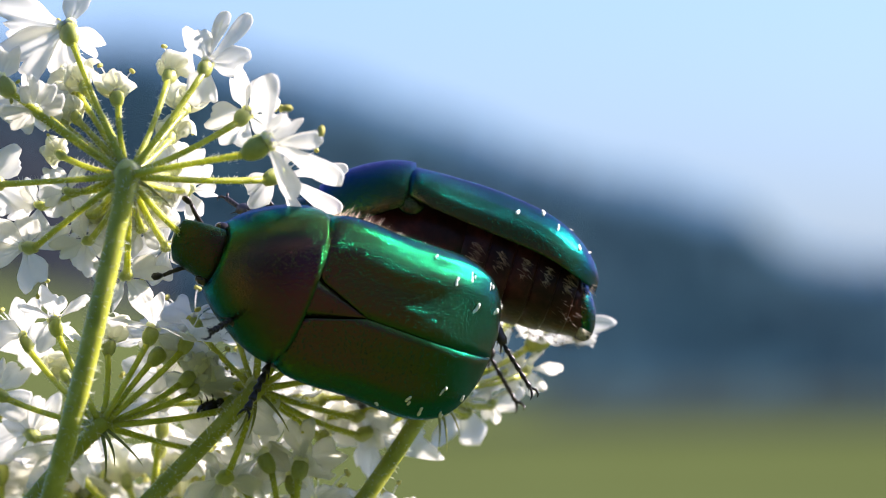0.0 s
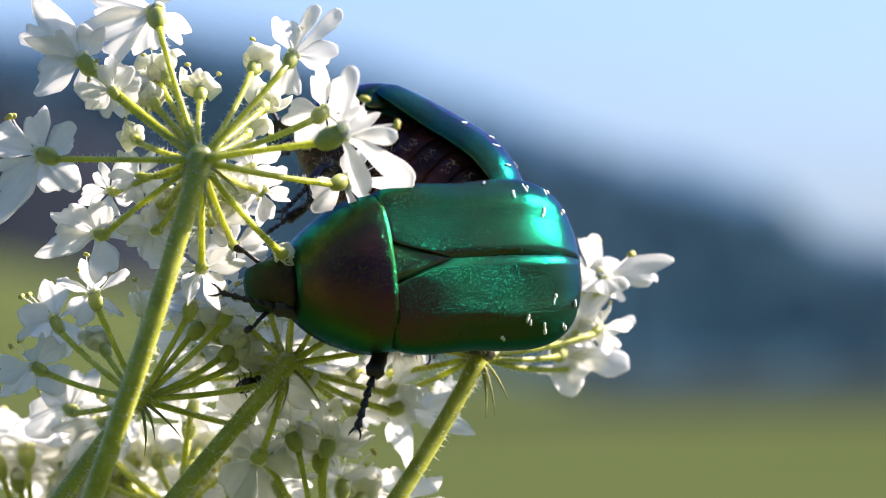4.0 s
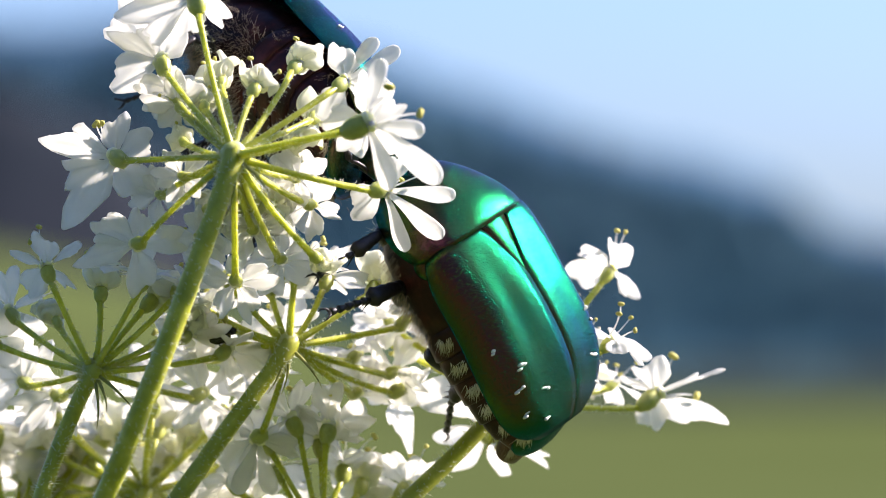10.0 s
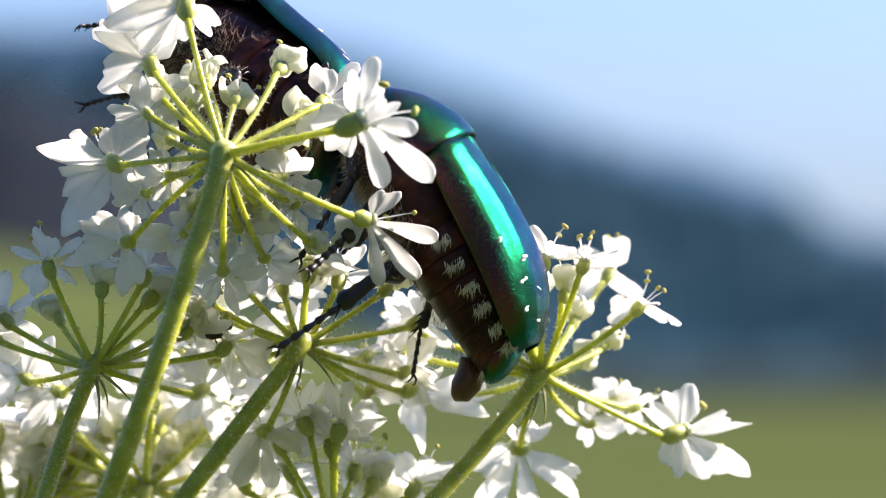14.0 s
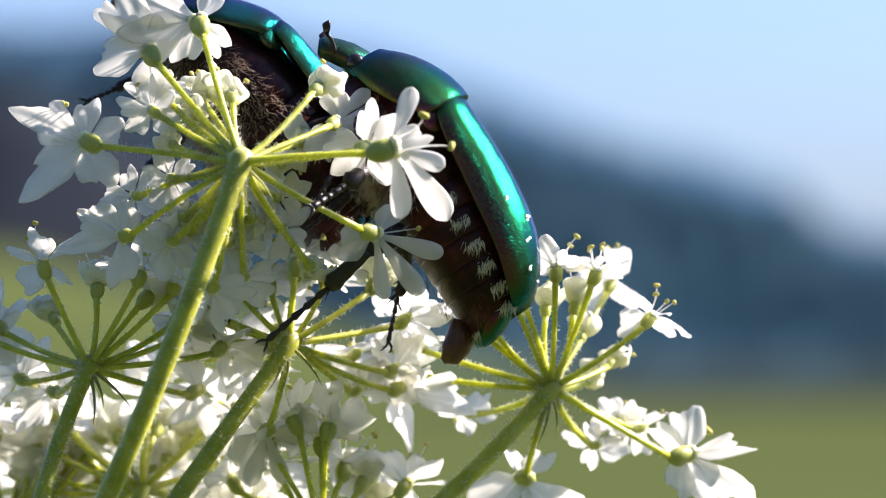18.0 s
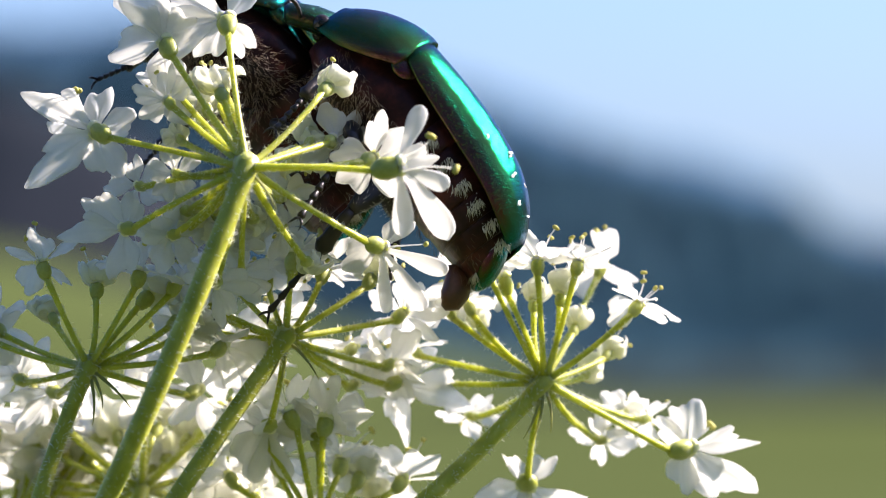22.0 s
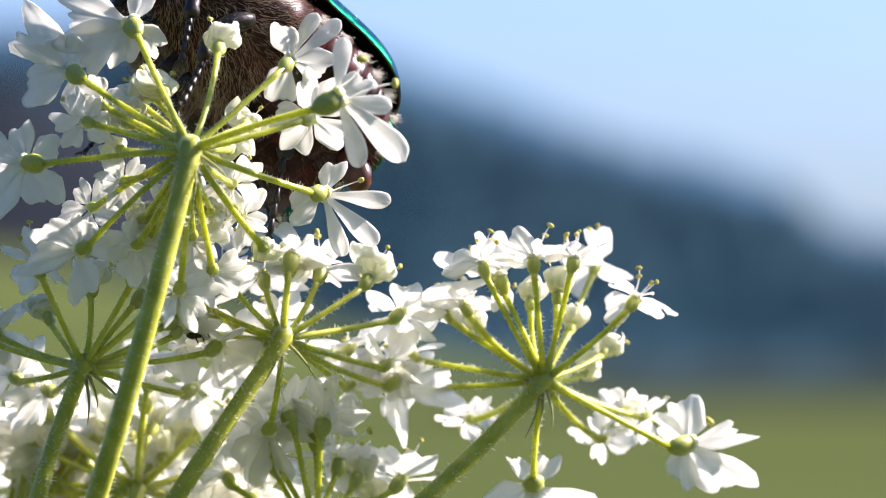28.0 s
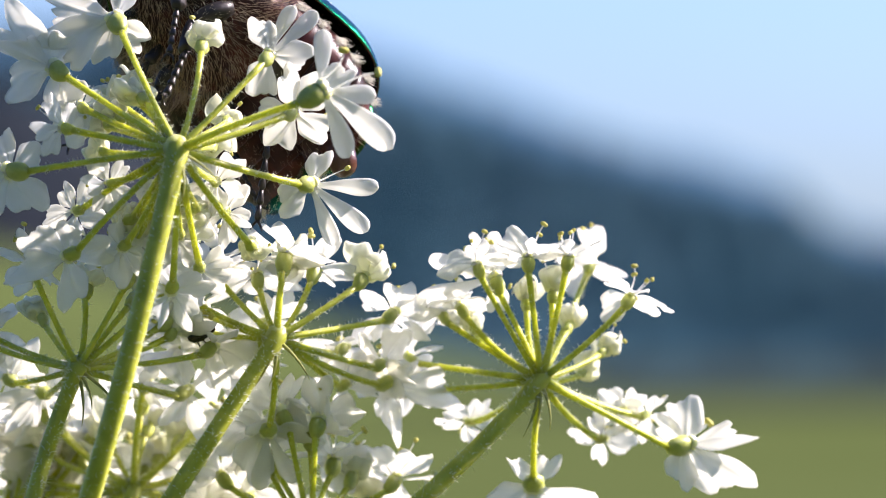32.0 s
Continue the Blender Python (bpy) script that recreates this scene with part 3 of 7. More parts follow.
a6 = umbel_a.floret((-5.37, -4.88, -4.5), "ray", 0.9, 0, petals=[(195, 3.7, LONG), (140, 2.8, BROAD), (75, 2, BROAD), (5, 2.8, BROAD), (275, 3, BROAD)])
a7 = umbel_a.floret((0.03, -6.74, -4.21), "star", 0.95, 0)
a8 = umbel_a.floret((4.29, -5.11, -4.55), "bud", 0.85, 20)
a9 = umbel_a.floret((5.76, -4.12, -5.06), "ray", 1.0, -10, petals=[(45, 2.2, BROAD), (335, 3.9, FINGER), (298, 4.2, FINGER), (268, 3.6, FINGER), (180, 2.2, BROAD)])
a10 = umbel_a.floret((-3.89, 2.26, -4.67), "star", 0.85, 30)
a11 = umbel_a.floret((2.49, 5.53, -4.35), "bud", 1.0, 0)
a12 = umbel_a.floret((0.2, 2.91, -3.58), "bud", 1.0, 20)
umbel_a.floret((3.47, 0.95, -4.5), "bud", 0.9, 0)
umbel_a.floret((4.62, 2.42, -5), "bud", 0.95, 30)
umbel_a.floret((-1.6, 2.91, -5), "bud", 0.9, 0)
umbel_a.floret((-2.75, 0.95, -5), "bud", 0.8, 10)
umbel_a.floret((3.63, -1.01, -5), "star", 0.8, 10)
umbel_a.floret((2.16, -2.49, -4.5), "bud", 0.9, 0)
umbel_a.floret((-2.75, -1.01, -4), "star", 0.75, 0)
umbel_a.floret((1.18, -3.96, -5), "star", 0.85, 10)
umbel_a.floret((-1.77, -4.29, -6), "star", 0.9, 30)
umbel_a.floret((4.45, -2.49, -6.5), "star", 0.9, 0)
umbel_a.floret((-4.06, -2, -7), "star", 0.8, 0)
umbel_a.floret((2.81, -5.6, -7), "star", 0.9, 0)

crowd = random.Random(77)
for k in range(14):
    turn, far = radians(crowd.choice((crowd.uniform(95, 140), crowd.uniform(245, 345), crowd.uniform(245, 345)))), crowd.uniform(2.6, 5.4)
    umbel_a.floret((far * math.cos(turn), far * math.sin(turn), crowd.uniform(-8.0, -5.5)), crowd.choice(("star", "star", "bud")), crowd.uniform(0.75, 1.0), crowd.uniform(0, 70))
umbel_a.floret((6.9, 1.9, -0.6), "star", 1.1, 15)

umbel_b = Umbel((-21.46, -7.02, 4), "white hogweed umbel with buds on a green ray", (-0.05, 0.72, -0.69), 2)
umbel_b.ray((-3.84, -22.62, 4), (-1.38, 0.23, 0), 0.46, 0.55)
umbel_b.bracts(3, (0.4, -1, 0.3))
b1 = umbel_b.floret((-5.26, 1.65, -4.41), "star", 1.15, 0)
umbel_b.floret((-2.36, -1.79, -6.86), "ray", 1, 0, petals=[(120, 2.8, LONG), (190, 3, LONG), (235, 3.2, LONG), (300, 2.5, BROAD), (45, 2, BROAD)])
umbel_b.floret((-2.46, 5.36, 0.67), "star", 1.08, 0)
umbel_b.floret((-2.13, 2.5, -2.92), "bud", 1.0, 0)
umbel_b.floret((0.4, 4.18, -0.56), "bud", 1.0, 15)
umbel_b.floret((2.83, 4.86, 0.62), "star", 1.08, 0)
umbel_b.floret((5.13, 1.72, -3.25), "star", 0.96, 0)
umbel_b.floret((7.22, 0.74, -4.15), "star", 1.20, 25)
umbel_b.floret((5.63, -1.82, -6.62), "ray", 1.05, 0, petals=[(110, 2.4, BROAD), (40, 3, FINGER), (300, 3.6, LONG), (240, 2.4, BROAD), (180, 2.4, BROAD)])
umbel_b.floret((-4.32, -1.05, -6.62), "star", 1.14, 0)
umbel_b.floret((4.79, 4.35, -0.99), "star", 1.08, 0)

umbel_c = Umbel((-9.63, -5.41, 7), "dense white hogweed umbel with a tiny dark insect", (0.0, 0.72, -0.69), 3)
umbel_c.ray((-15.67, -24.22, 7), (-0.17, 0.11, 0), 0.5, 0.6)
umbel_c.bracts(3, (0.4, -1, 0.3))
c7 = umbel_c.floret((-0.85, -5.28, -2.31), "ray", 1.05, 0, petals=[(225, 3, BROAD), (258, 3.4, FINGER), (292, 3.4, FINGER), (350, 2.7, BROAD), (140, 2.3, BROAD)])
umbel_c.floret((-5.31, 0.51, -4.99), "star", 1.08, 0)
umbel_c.floret((-4.29, 1.36, -3.51), "star", 1.08, 0)
umbel_c.floret((-1.12, 3, -2.16), "star", 1.14, 0)
umbel_c.floret((4.73, 3.06, -2.33), "bud", 1.1, 0)
umbel_c.floret((6.43, 1.02, -4.46), "star", 1.14, 0)
umbel_c.floret((5.82, -1.87, -6.02), "star", 1.08, 0)
umbel_c.floret((6.09, -3, -6.62), "ray", 1.06, 0)
umbel_c.floret((3.64, -3.06, -6.38), "star", 1.08, 0)
umbel_c.floret((2.01, 3.4, -1.98), "star", 1.14, 0)
umbel_c.floret((0.31, 3.74, -1.62), "bud", 1.0, 10)
umbel_c.floret((-3.44, 3.4, -1.98), "star", 1.14, 0)
umbel_c.floret((-5.48, 2.38, -3.04), "star", 1.14, 30)
umbel_c.floret((-2.08, -1.36, -6.95), "star", 1.08, 0)

umbel_d = Umbel((6.13, -7.99, 11), "outer white hogweed umbel with long split petals", (0.1, 0.72, -0.69), 4)
umbel_d.ray((-31.43, -21.64, 11), (1.3, -1.89, 0), 0.5, 0.62)
umbel_d.bracts(3, (0.4, -1, 0.3))
d1 = umbel_d.floret((7.85, -4.17, -2.51), "ray", 1.3, 0, petals=[(14, 4.2, LONG), (322, 4.5, LONG), (88, 2.8, BROAD), (140, 2.4, BROAD), (245, 2.4, BROAD)])
d4 = umbel_d.floret((3.2, 6.41, -7.54), "star", 1.1, 0)
d6 = umbel_d.floret((-0.59, -6.1, -2.01), "ray", 1.3, 0, petals=[(205, 3.2, BROAD), (252, 5.6, FINGER), (284, 5.4, FINGER), (325, 5.4, LONG), (60, 2.2, BROAD), (120, 2.2, BROAD)])
umbel_d.floret((-7.65, -0.45, -5.03), "star", 0.98, 0, stamens=4)
umbel_d.floret((-5.58, 3.55, -1.83), "star", 0.93, 0, stamens=4)
umbel_d.floret((-4.48, 3.89, -0.99), "star", 0.93, 20, stamens=4)
umbel_d.floret((-3.86, 2.86, -2.54), "bud", 0.77, 0)
umbel_d.floret((-2.41, 5.27, 0.45), "ray", 0.95, -25, petals=[(195, 4.8, FINGER), (165, 4, FINGER), (120, 3, FINGER), (75, 2.5, BROAD), (270, 2, BROAD)])
umbel_d.floret((-0.62, 6.58, 1.82), "star", 0.98, 0, stamens=4)
umbel_d.floret((0.79, 4.65, 0.4), "bud", 0.86, 0)
umbel_d.floret((-0.76, 4.24, -1.11), "bud", 0.86, 0)
umbel_d.floret((5.17, 4.3, -0.08), "star", 0.98, 0, stamens=4)
umbel_d.floret((3.65, 1.41, -3.81), "bud", 0.82, 0)
umbel_d.floret((2.41, 0.17, -4.39), "bud", 0.82, 0)
umbel_d.floret((4.75, -2.14, -6.5), "star", 0.77, 0, stamens=4)
umbel_d.floret((3.55, -3.86, -7.1), "star", 0.88, 0, stamens=4)
umbel_d.floret((6.13, -2.48, -6.5), "star", 0.83, 0, stamens=4)
umbel_d.floret((-4.27, -2.65, -6.38), "star", 0.83, 0, stamens=4)
umbel_d.floret((1.65, 2.86, -2.54), "bud", 0.82, 0)
umbel_d.floret((1.65, 6.65, 1.41), "star", 0.93, 0, stamens=4)
umbel_d.floret((-3.51, 6.3, 1.05), "star", 0.93, 0, stamens=4)
umbel_d.floret((-7.65, 1.14, -4.34), "star", 0.93, 0, stamens=4)

# umbels that stand lower in the same head
def flat_top(x, y, high=3.4):
    """How far behind the hub a floret of a flat umbel, leaning away, stands."""
    return max(-6.5, (0.72 * y - high) / 0.69)


def low_umbel(at, label, seed, foot, bow, size, florets, more):
    """A lower umbel: florets named one by one, then the rest of its flat top."""
    u = Umbel(at, label, (0, 0.72, -0.69), seed)
    u.ray(foot, bow, 0.42, 0.5, 90)
    for x, y, kind in florets:
        u.floret((x, y, flat_top(x, y)), kind, size, 25 * x, stamens=3)
    fill_florets(u, more, 6.5, -4.0, 6.5, seed + 20, size)
    return u


def fill_florets(u, n, wide, low, high, seed, size=1.2):
    rng = random.Random(seed)
    for _ in range(n):
        x, y = rng.uniform(-wide, wide), rng.uniform(low, high)
        u.floret((x, y, flat_top(x, y) + rng.uniform(-0.6, 0.4)), rng.choice(("star", "star", "star", "bud")), size * rng.uniform(0.85, 1.1), rng.uniform(0, 70), stamens=2,
                 face=(x * 0.1 + rng.uniform(-0.3, 0.3), rng.uniform(0.2, 0.8), rng.uniform(-0.9, -0.2)))


fill_florets(umbel_b, 3, 6.0, 1.0, 5.0, 31, 1.25)
fill_florets(umbel_c, 4, 6.5, -2.5, 4.5, 32)
umbel_e = low_umbel((-18.9, -14.8, 17), "pale budding hogweed umbel low in the flower head", 11, (-6, -16, 12), (0.6, 0, 0), 1.15,
                    [(-3.2, 1.2, "bud"), (-1.5, 2.6, "bud"), (0.6, 3.2, "bud"), (2.4, 2.4, "bud"), (3.6, 0.8, "star"), (-4, -0.6, "star"), (1.2, 1.4, "bud"), (4.6, -1.0, "star"), (-5.2, 1.8, "star"), (5.4, 2.0, "star"), (4.4, 4.2, "star"), (-4.6, 3.6, "star"), (0.4, 4.6, "star")], 9)
umbel_f = low_umbel((-7.75, -17.3, 12), "small white hogweed umbel low in the flower head", 12, (-16, -13, 10), (1.2, -0.6, 0), 1.2,
                    [(0, 5.0, "star"), (2.2, 2.6, "bud"), (3.2, 1.2, "bud"), (1.2, 3.4, "star"), (-2.4, 3.4, "star"), (-3.6, 1.6, "star"), (4.2, -0.2, "bud"), (-5.0, 2.6, "star"), (-3.0, 5.2, "star"), (4.6, 2.4, "star"), (-6.0, 0.8, "star")], 6)
umbel_g = low_umbel((-27.6, -18.3, 22), "white hogweed umbel low in the flower head", 13, (0.5, -12, 15), (0.5, 0, 0), 1.3,
                    [(0.8, 4.2, "star"), (2.8, 3.0, "star"), (-1.4, 4.4, "star"), (3.8, 4.6, "star"), (1.6, 5.6, "ray"), (4.6, 1.8, "star"), (2.2, 1.6, "star"), (5.6, 3.6, "star"), (-0.8, 6.0, "star"), (3.4, 6.4, "star")], 9)


def build_stalk():
    """The main stalk from the ground to the node where the rays meet."""
    top = Vector((-27.0, -31.6, 0))
    down = AIM.to_3x3().inverted() @ Vector((0, 0, -1))
    world_top = spot(top.x, top.y, 0)
    length = world_top.z * 1000
    bm = bmesh.new()
    pts = [down * (length * s) + Vector((3 * math.sin(4 * s), 0, 0)) for s in [i / 24 for i in range(25)]]
    sweep(bm, pts, [1.7 + 5.0 * (i / 24) ** 0.7 for i in range(25)], 18, 1.0, 0.05)
    thing = tagged(new("hogweed_stalk"), "ribbed hairy green hogweed stalk rising from the meadow", "plant stalk")
    thing.matrix_world = spot_pose(top.x, top.y, 0)
    stem = part("stem", bm, STALK, thing)
    part("stem_hairs", hair_along([Vector(p) for p in pts[:3]], [1.9, 2.2, 2.6], 500, 0.9, 0.03, random.Random(4)), HAIR, stem)
    bm = bmesh.new()
    bmesh.ops.create_icosphere(bm, subdivisions=3, radius=2.4)
    part("node", bm, STALK, thing)


build_stalk()


def build_insect():
    """A tiny dark insect among the florets."""
    thing = tagged(new("tiny_insect"), "tiny glossy black insect sitting between white florets", "insect")
    bm = bmesh.new()
    sweep(bm, [(-0.75, 0, 0), (-0.5, 0, 0.05), (0, 0, 0.1), (0.5, 0, 0.05), (0.75, 0, 0)], [0.12, 0.36, 0.46, 0.36, 0.12], 12, 0.8)
    part("abdomen", bm, EYE_M, thing)
    bm = bmesh.new()
    bmesh.ops.create_icosphere(bm, subdivisions=2, radius=0.28, matrix=Matrix.Translation((0.85, 0, 0.02)))
    part("head", bm, EYE_M, thing)
    for side in (1, -1):
        for k in (-0.3, 0.1, 0.5):
            bm = bmesh.new()
            sweep(bm, [(k, side * 0.3, 0), (k + 0.05, side * 0.62, 0.12), (k + 0.1, side * 0.8, -0.25)], [0.05, 0.045, 0.03], 5)
            part("leg", bm, EYE_M, thing)
    return thing


insect = build_insect()


# ---- beetles ----
def table(x, pts):
    """A smooth curve through a short table of (x, value), x falling."""
    if x >= pts[0][0]:
        return pts[0][1]
    if x <= pts[-1][0]:
        return pts[-1][1]
    n = len(pts)
    slope = [(pts[min(i + 1, n - 1)][1] - pts[max(i - 1, 0)][1]) / (pts[min(i + 1, n - 1)][0] - pts[max(i - 1, 0)][0]) for i in range(n)]
    for i in range(n - 1):
        (a, va), (b, vb) = pts[i], pts[i + 1]
        if b <= x <= a:
            w = b - a
            s = (x - a) / w
            return (2 * s ** 3 - 3 * s * s + 1) * va + (s ** 3 - 2 * s * s + s) * w * slope[i] + (3 * s * s - 2 * s ** 3) * vb + (s ** 3 - s * s) * w * slope[i + 1]
    return pts[-1][1]


EL_W = [(3.0, 4.35), (2.2, 4.85), (0.5, 5.05), (-2.0, 4.95), (-6.0, 5.05), (-8.0, 4.55), (-9.2, 3.5), (-9.9, 1.9)]
EL_TOP = [(3.0, 3.55), (0.0, 3.75), (-3.0, 3.7), (-6.0, 3.25), (-8.0, 2.4), (-9.3, 1.3), (-9.9, 0.5)]
EL_EDGE = [(3.0, 1.6), (1.0, 1.15), (-2.0, 0.85), (-6.0, 0.42), (-8.5, -0.15), (-9.9, -0.4)]


def elytron(side):
    grid = []
    nr, nc = 34, 20
    for i in range(nr):
        u = i / (nr - 1)
        row = []
        for j in range(nc):
            v = j / (nc - 1)
            # the front edge gives way to the scutellum
            front = -0.90 + 3.80 * min(1.0, 4.6 * math.sin(v * radians(97)) ** 0.86 / 1.25) if v < 0.5 else 2.9
            x = front + (-9.85 - front) * u ** 0.95
            W, T, E = table(x, EL_W), table(x, EL_TOP), table(x, EL_EDGE)
            a = v * radians(97)
            y = 0.02 + W * abs(math.sin(a)) ** 0.86
            z = E + (T - E) * (max(math.cos(a), 0) ** 0.72) - (0.35 if a > math.pi / 2 else 0) * (a - math.pi / 2) * 4
            rib = 0.09 * math.exp(-((v - 0.42) / 0.07) ** 2) - 0.13 * math.exp(-((v - 0.24) / 0.09) ** 2) + 0.05 * math.exp(-((v - 0.70) / 0.05) ** 2) - 0.07 * math.exp(-((v - 0.58) / 0.06) ** 2)
            z += rib * math.sin(math.pi * min(1, max(0, u))) + 0.11 * math.exp(-(v / 0.05) ** 2) * (0.3 + 0.7 * u)
            row.append(Vector((x, side * y, z)))
        grid.append(row)
    bm = bmesh.new()
    sheet_shell(bm, grid, 0.16)
    bmesh.ops.recalc_face_normals(bm, faces=bm.faces)
    return bm, grid


def dome(bm, xs, width, top, edge, power=0.8, n=24):
    """A rounded plate: rows across at each x."""
    grid = []
    for x in xs:
        W, T, E = table(x, width), table(x, top), table(x, edge)
        row = []
        for j in range(n + 1):
            a = -math.pi / 2 + math.pi * j / n
            y = W * math.copysign(abs(math.sin(a)) ** 0.9, a)
            row.append(Vector((x, y, E + (T - E) * max(math.cos(a), 0) ** power)))
        grid.append(row)
    sheet_shell(bm, grid, 0.2)
    bmesh.ops.recalc_face_normals(bm, faces=bm.faces)


def belly_ring(bm, x0, x1, w, top, low, n=22, swell=0.02):
    """One closed body segment with a raised hind edge."""
    rings = []
    for s, g in ((0.0, 0.96), (0.06, 0.985), (0.3, 1.0), (0.75, 1.0 + swell * 0.5), (0.94, 1.0 + swell), (1.0, 0.985)):
        x = x0 + (x1 - x0) * s
        W = (w[0] + (w[1] - w[0]) * s) * g
        zt = top[0] + (top[1] - top[0]) * s
        zl = low[0] + (low[1] - low[0]) * s
        c, h = (zt + zl) / 2, (zt - zl) / 2 * g
        ring = []
        for k in range(n):
            a = 2 * math.pi * k / n
            ring.append(bm.verts.new((x, W * math.copysign(abs(math.cos(a)) ** 0.8, math.cos(a)), c + h * math.copysign(abs(math.sin(a)) ** 0.8, math.sin(a)))))
        rings.append(ring)
    for a, b in zip(rings, rings[1:]):
        for k in range(n):
            bm.faces.new((a[k], a[(k + 1) % n], b[(k + 1) % n], b[k]))
    bm.faces.new(rings[0][::-1])
    bm.faces.new(rings[-1])
    bmesh.ops.recalc_face_normals(bm, faces=bm.faces)


def fur(count, place, length, r, rng):
    bm = bmesh.new()
    for _ in range(count):
        p, d = place(rng)
        spike(bm, Vector(p), Vector(d) + Vector((rng.gauss(0, .25), rng.gauss(0, .25), rng.gauss(0, .25))), length * rng.uniform(0.5, 1.2), r)
    return bm


def leg(parent, coxa, reach, toward, dorsal, fat=1.0):
    """A leg along its own x axis from the hip to the claw."""
    L = reach
    knee = Vector((0.26 * L, 0, 0.17 * L))
    ankle = Vector((0.53 * L, 0, 0.07 * L))
    foot = Vector((L, 0, -0.02 * L))
    bm = bmesh.new()
    sweep(bm, curve_pts((0, 0, 0), knee, (0, 0, 0.1), 6), [0.44 * fat * f for f in (0.8, 1.1, 1.25, 1.2, 1.05, 0.85, 0.6)], 10, 0.75)
    femur = part("femur", bm, LEG, parent, "", mm_pose(coxa, axes(toward, dorsal)))
    bm = bmesh.new()
    sweep(bm, curve_pts(knee, ankle, (0, 0, 0.05 * L * 0.3), 7), [0.31 * fat * f for f in (0.75, 0.85, 1.0, 0.95, 1.15, 1.1, 1.4, 0.9)], 9, 0.7)
    dd = (ankle - knee).normalized()
    for s in (0.45, 0.7, 0.95):
        spike(bm, knee.lerp(ankle, s) + Vector((0, 0, -0.15)), dd * 0.6 + Vector((0, 0.2, -0.9)), 0.75, 0.12)
    spike(bm, ankle + Vector((0, 0.1, -0.1)), dd + Vector((0, 0.5, -0.3)), 1.0, 0.09)
    part("tibia", bm, LEG, femur)
    bm = bmesh.new()
    n = 5
    for k in range(n):
        spike(bm, ankle.lerp(foot, (k + 0.9) / n * 0.9) + Vector((0, 0, -0.1)), Vector((0.5, 0, -0.8)), 0.3, 0.05)
        a, b = ankle.lerp(foot, k / n * 0.9), ankle.lerp(foot, (k + 1) / n * 0.9)
        sweep(bm, [a, a.lerp(b, 0.3), a.lerp(b, 0.8), b], [0.09 * fat, 0.12 * fat, 0.18 * fat, 0.10 * fat], 7)
    tip = ankle.lerp(foot, 0.9)
    for sgn in (-1, 1):
        sweep(bm, [tip, tip + Vector((0.3, 0.22 * sgn, 0.08)), tip + Vector((0.55, 0.34 * sgn, -0.1)), tip + Vector((0.62, 0.36 * sgn, -0.35))], [0.09, 0.085, 0.06, 0.015], 6)
    part("tarsus", bm, LEG, femur)
    rng = random.Random(int(L * 10))
    pts = curve_pts((0, 0, 0), knee, (0, 0, 0.1), 6)
    part("leg_hairs", hair_along(pts, [0.47 * fat] * 7, 90, 0.5, 0.014, rng), FUR, femur)
    return femur


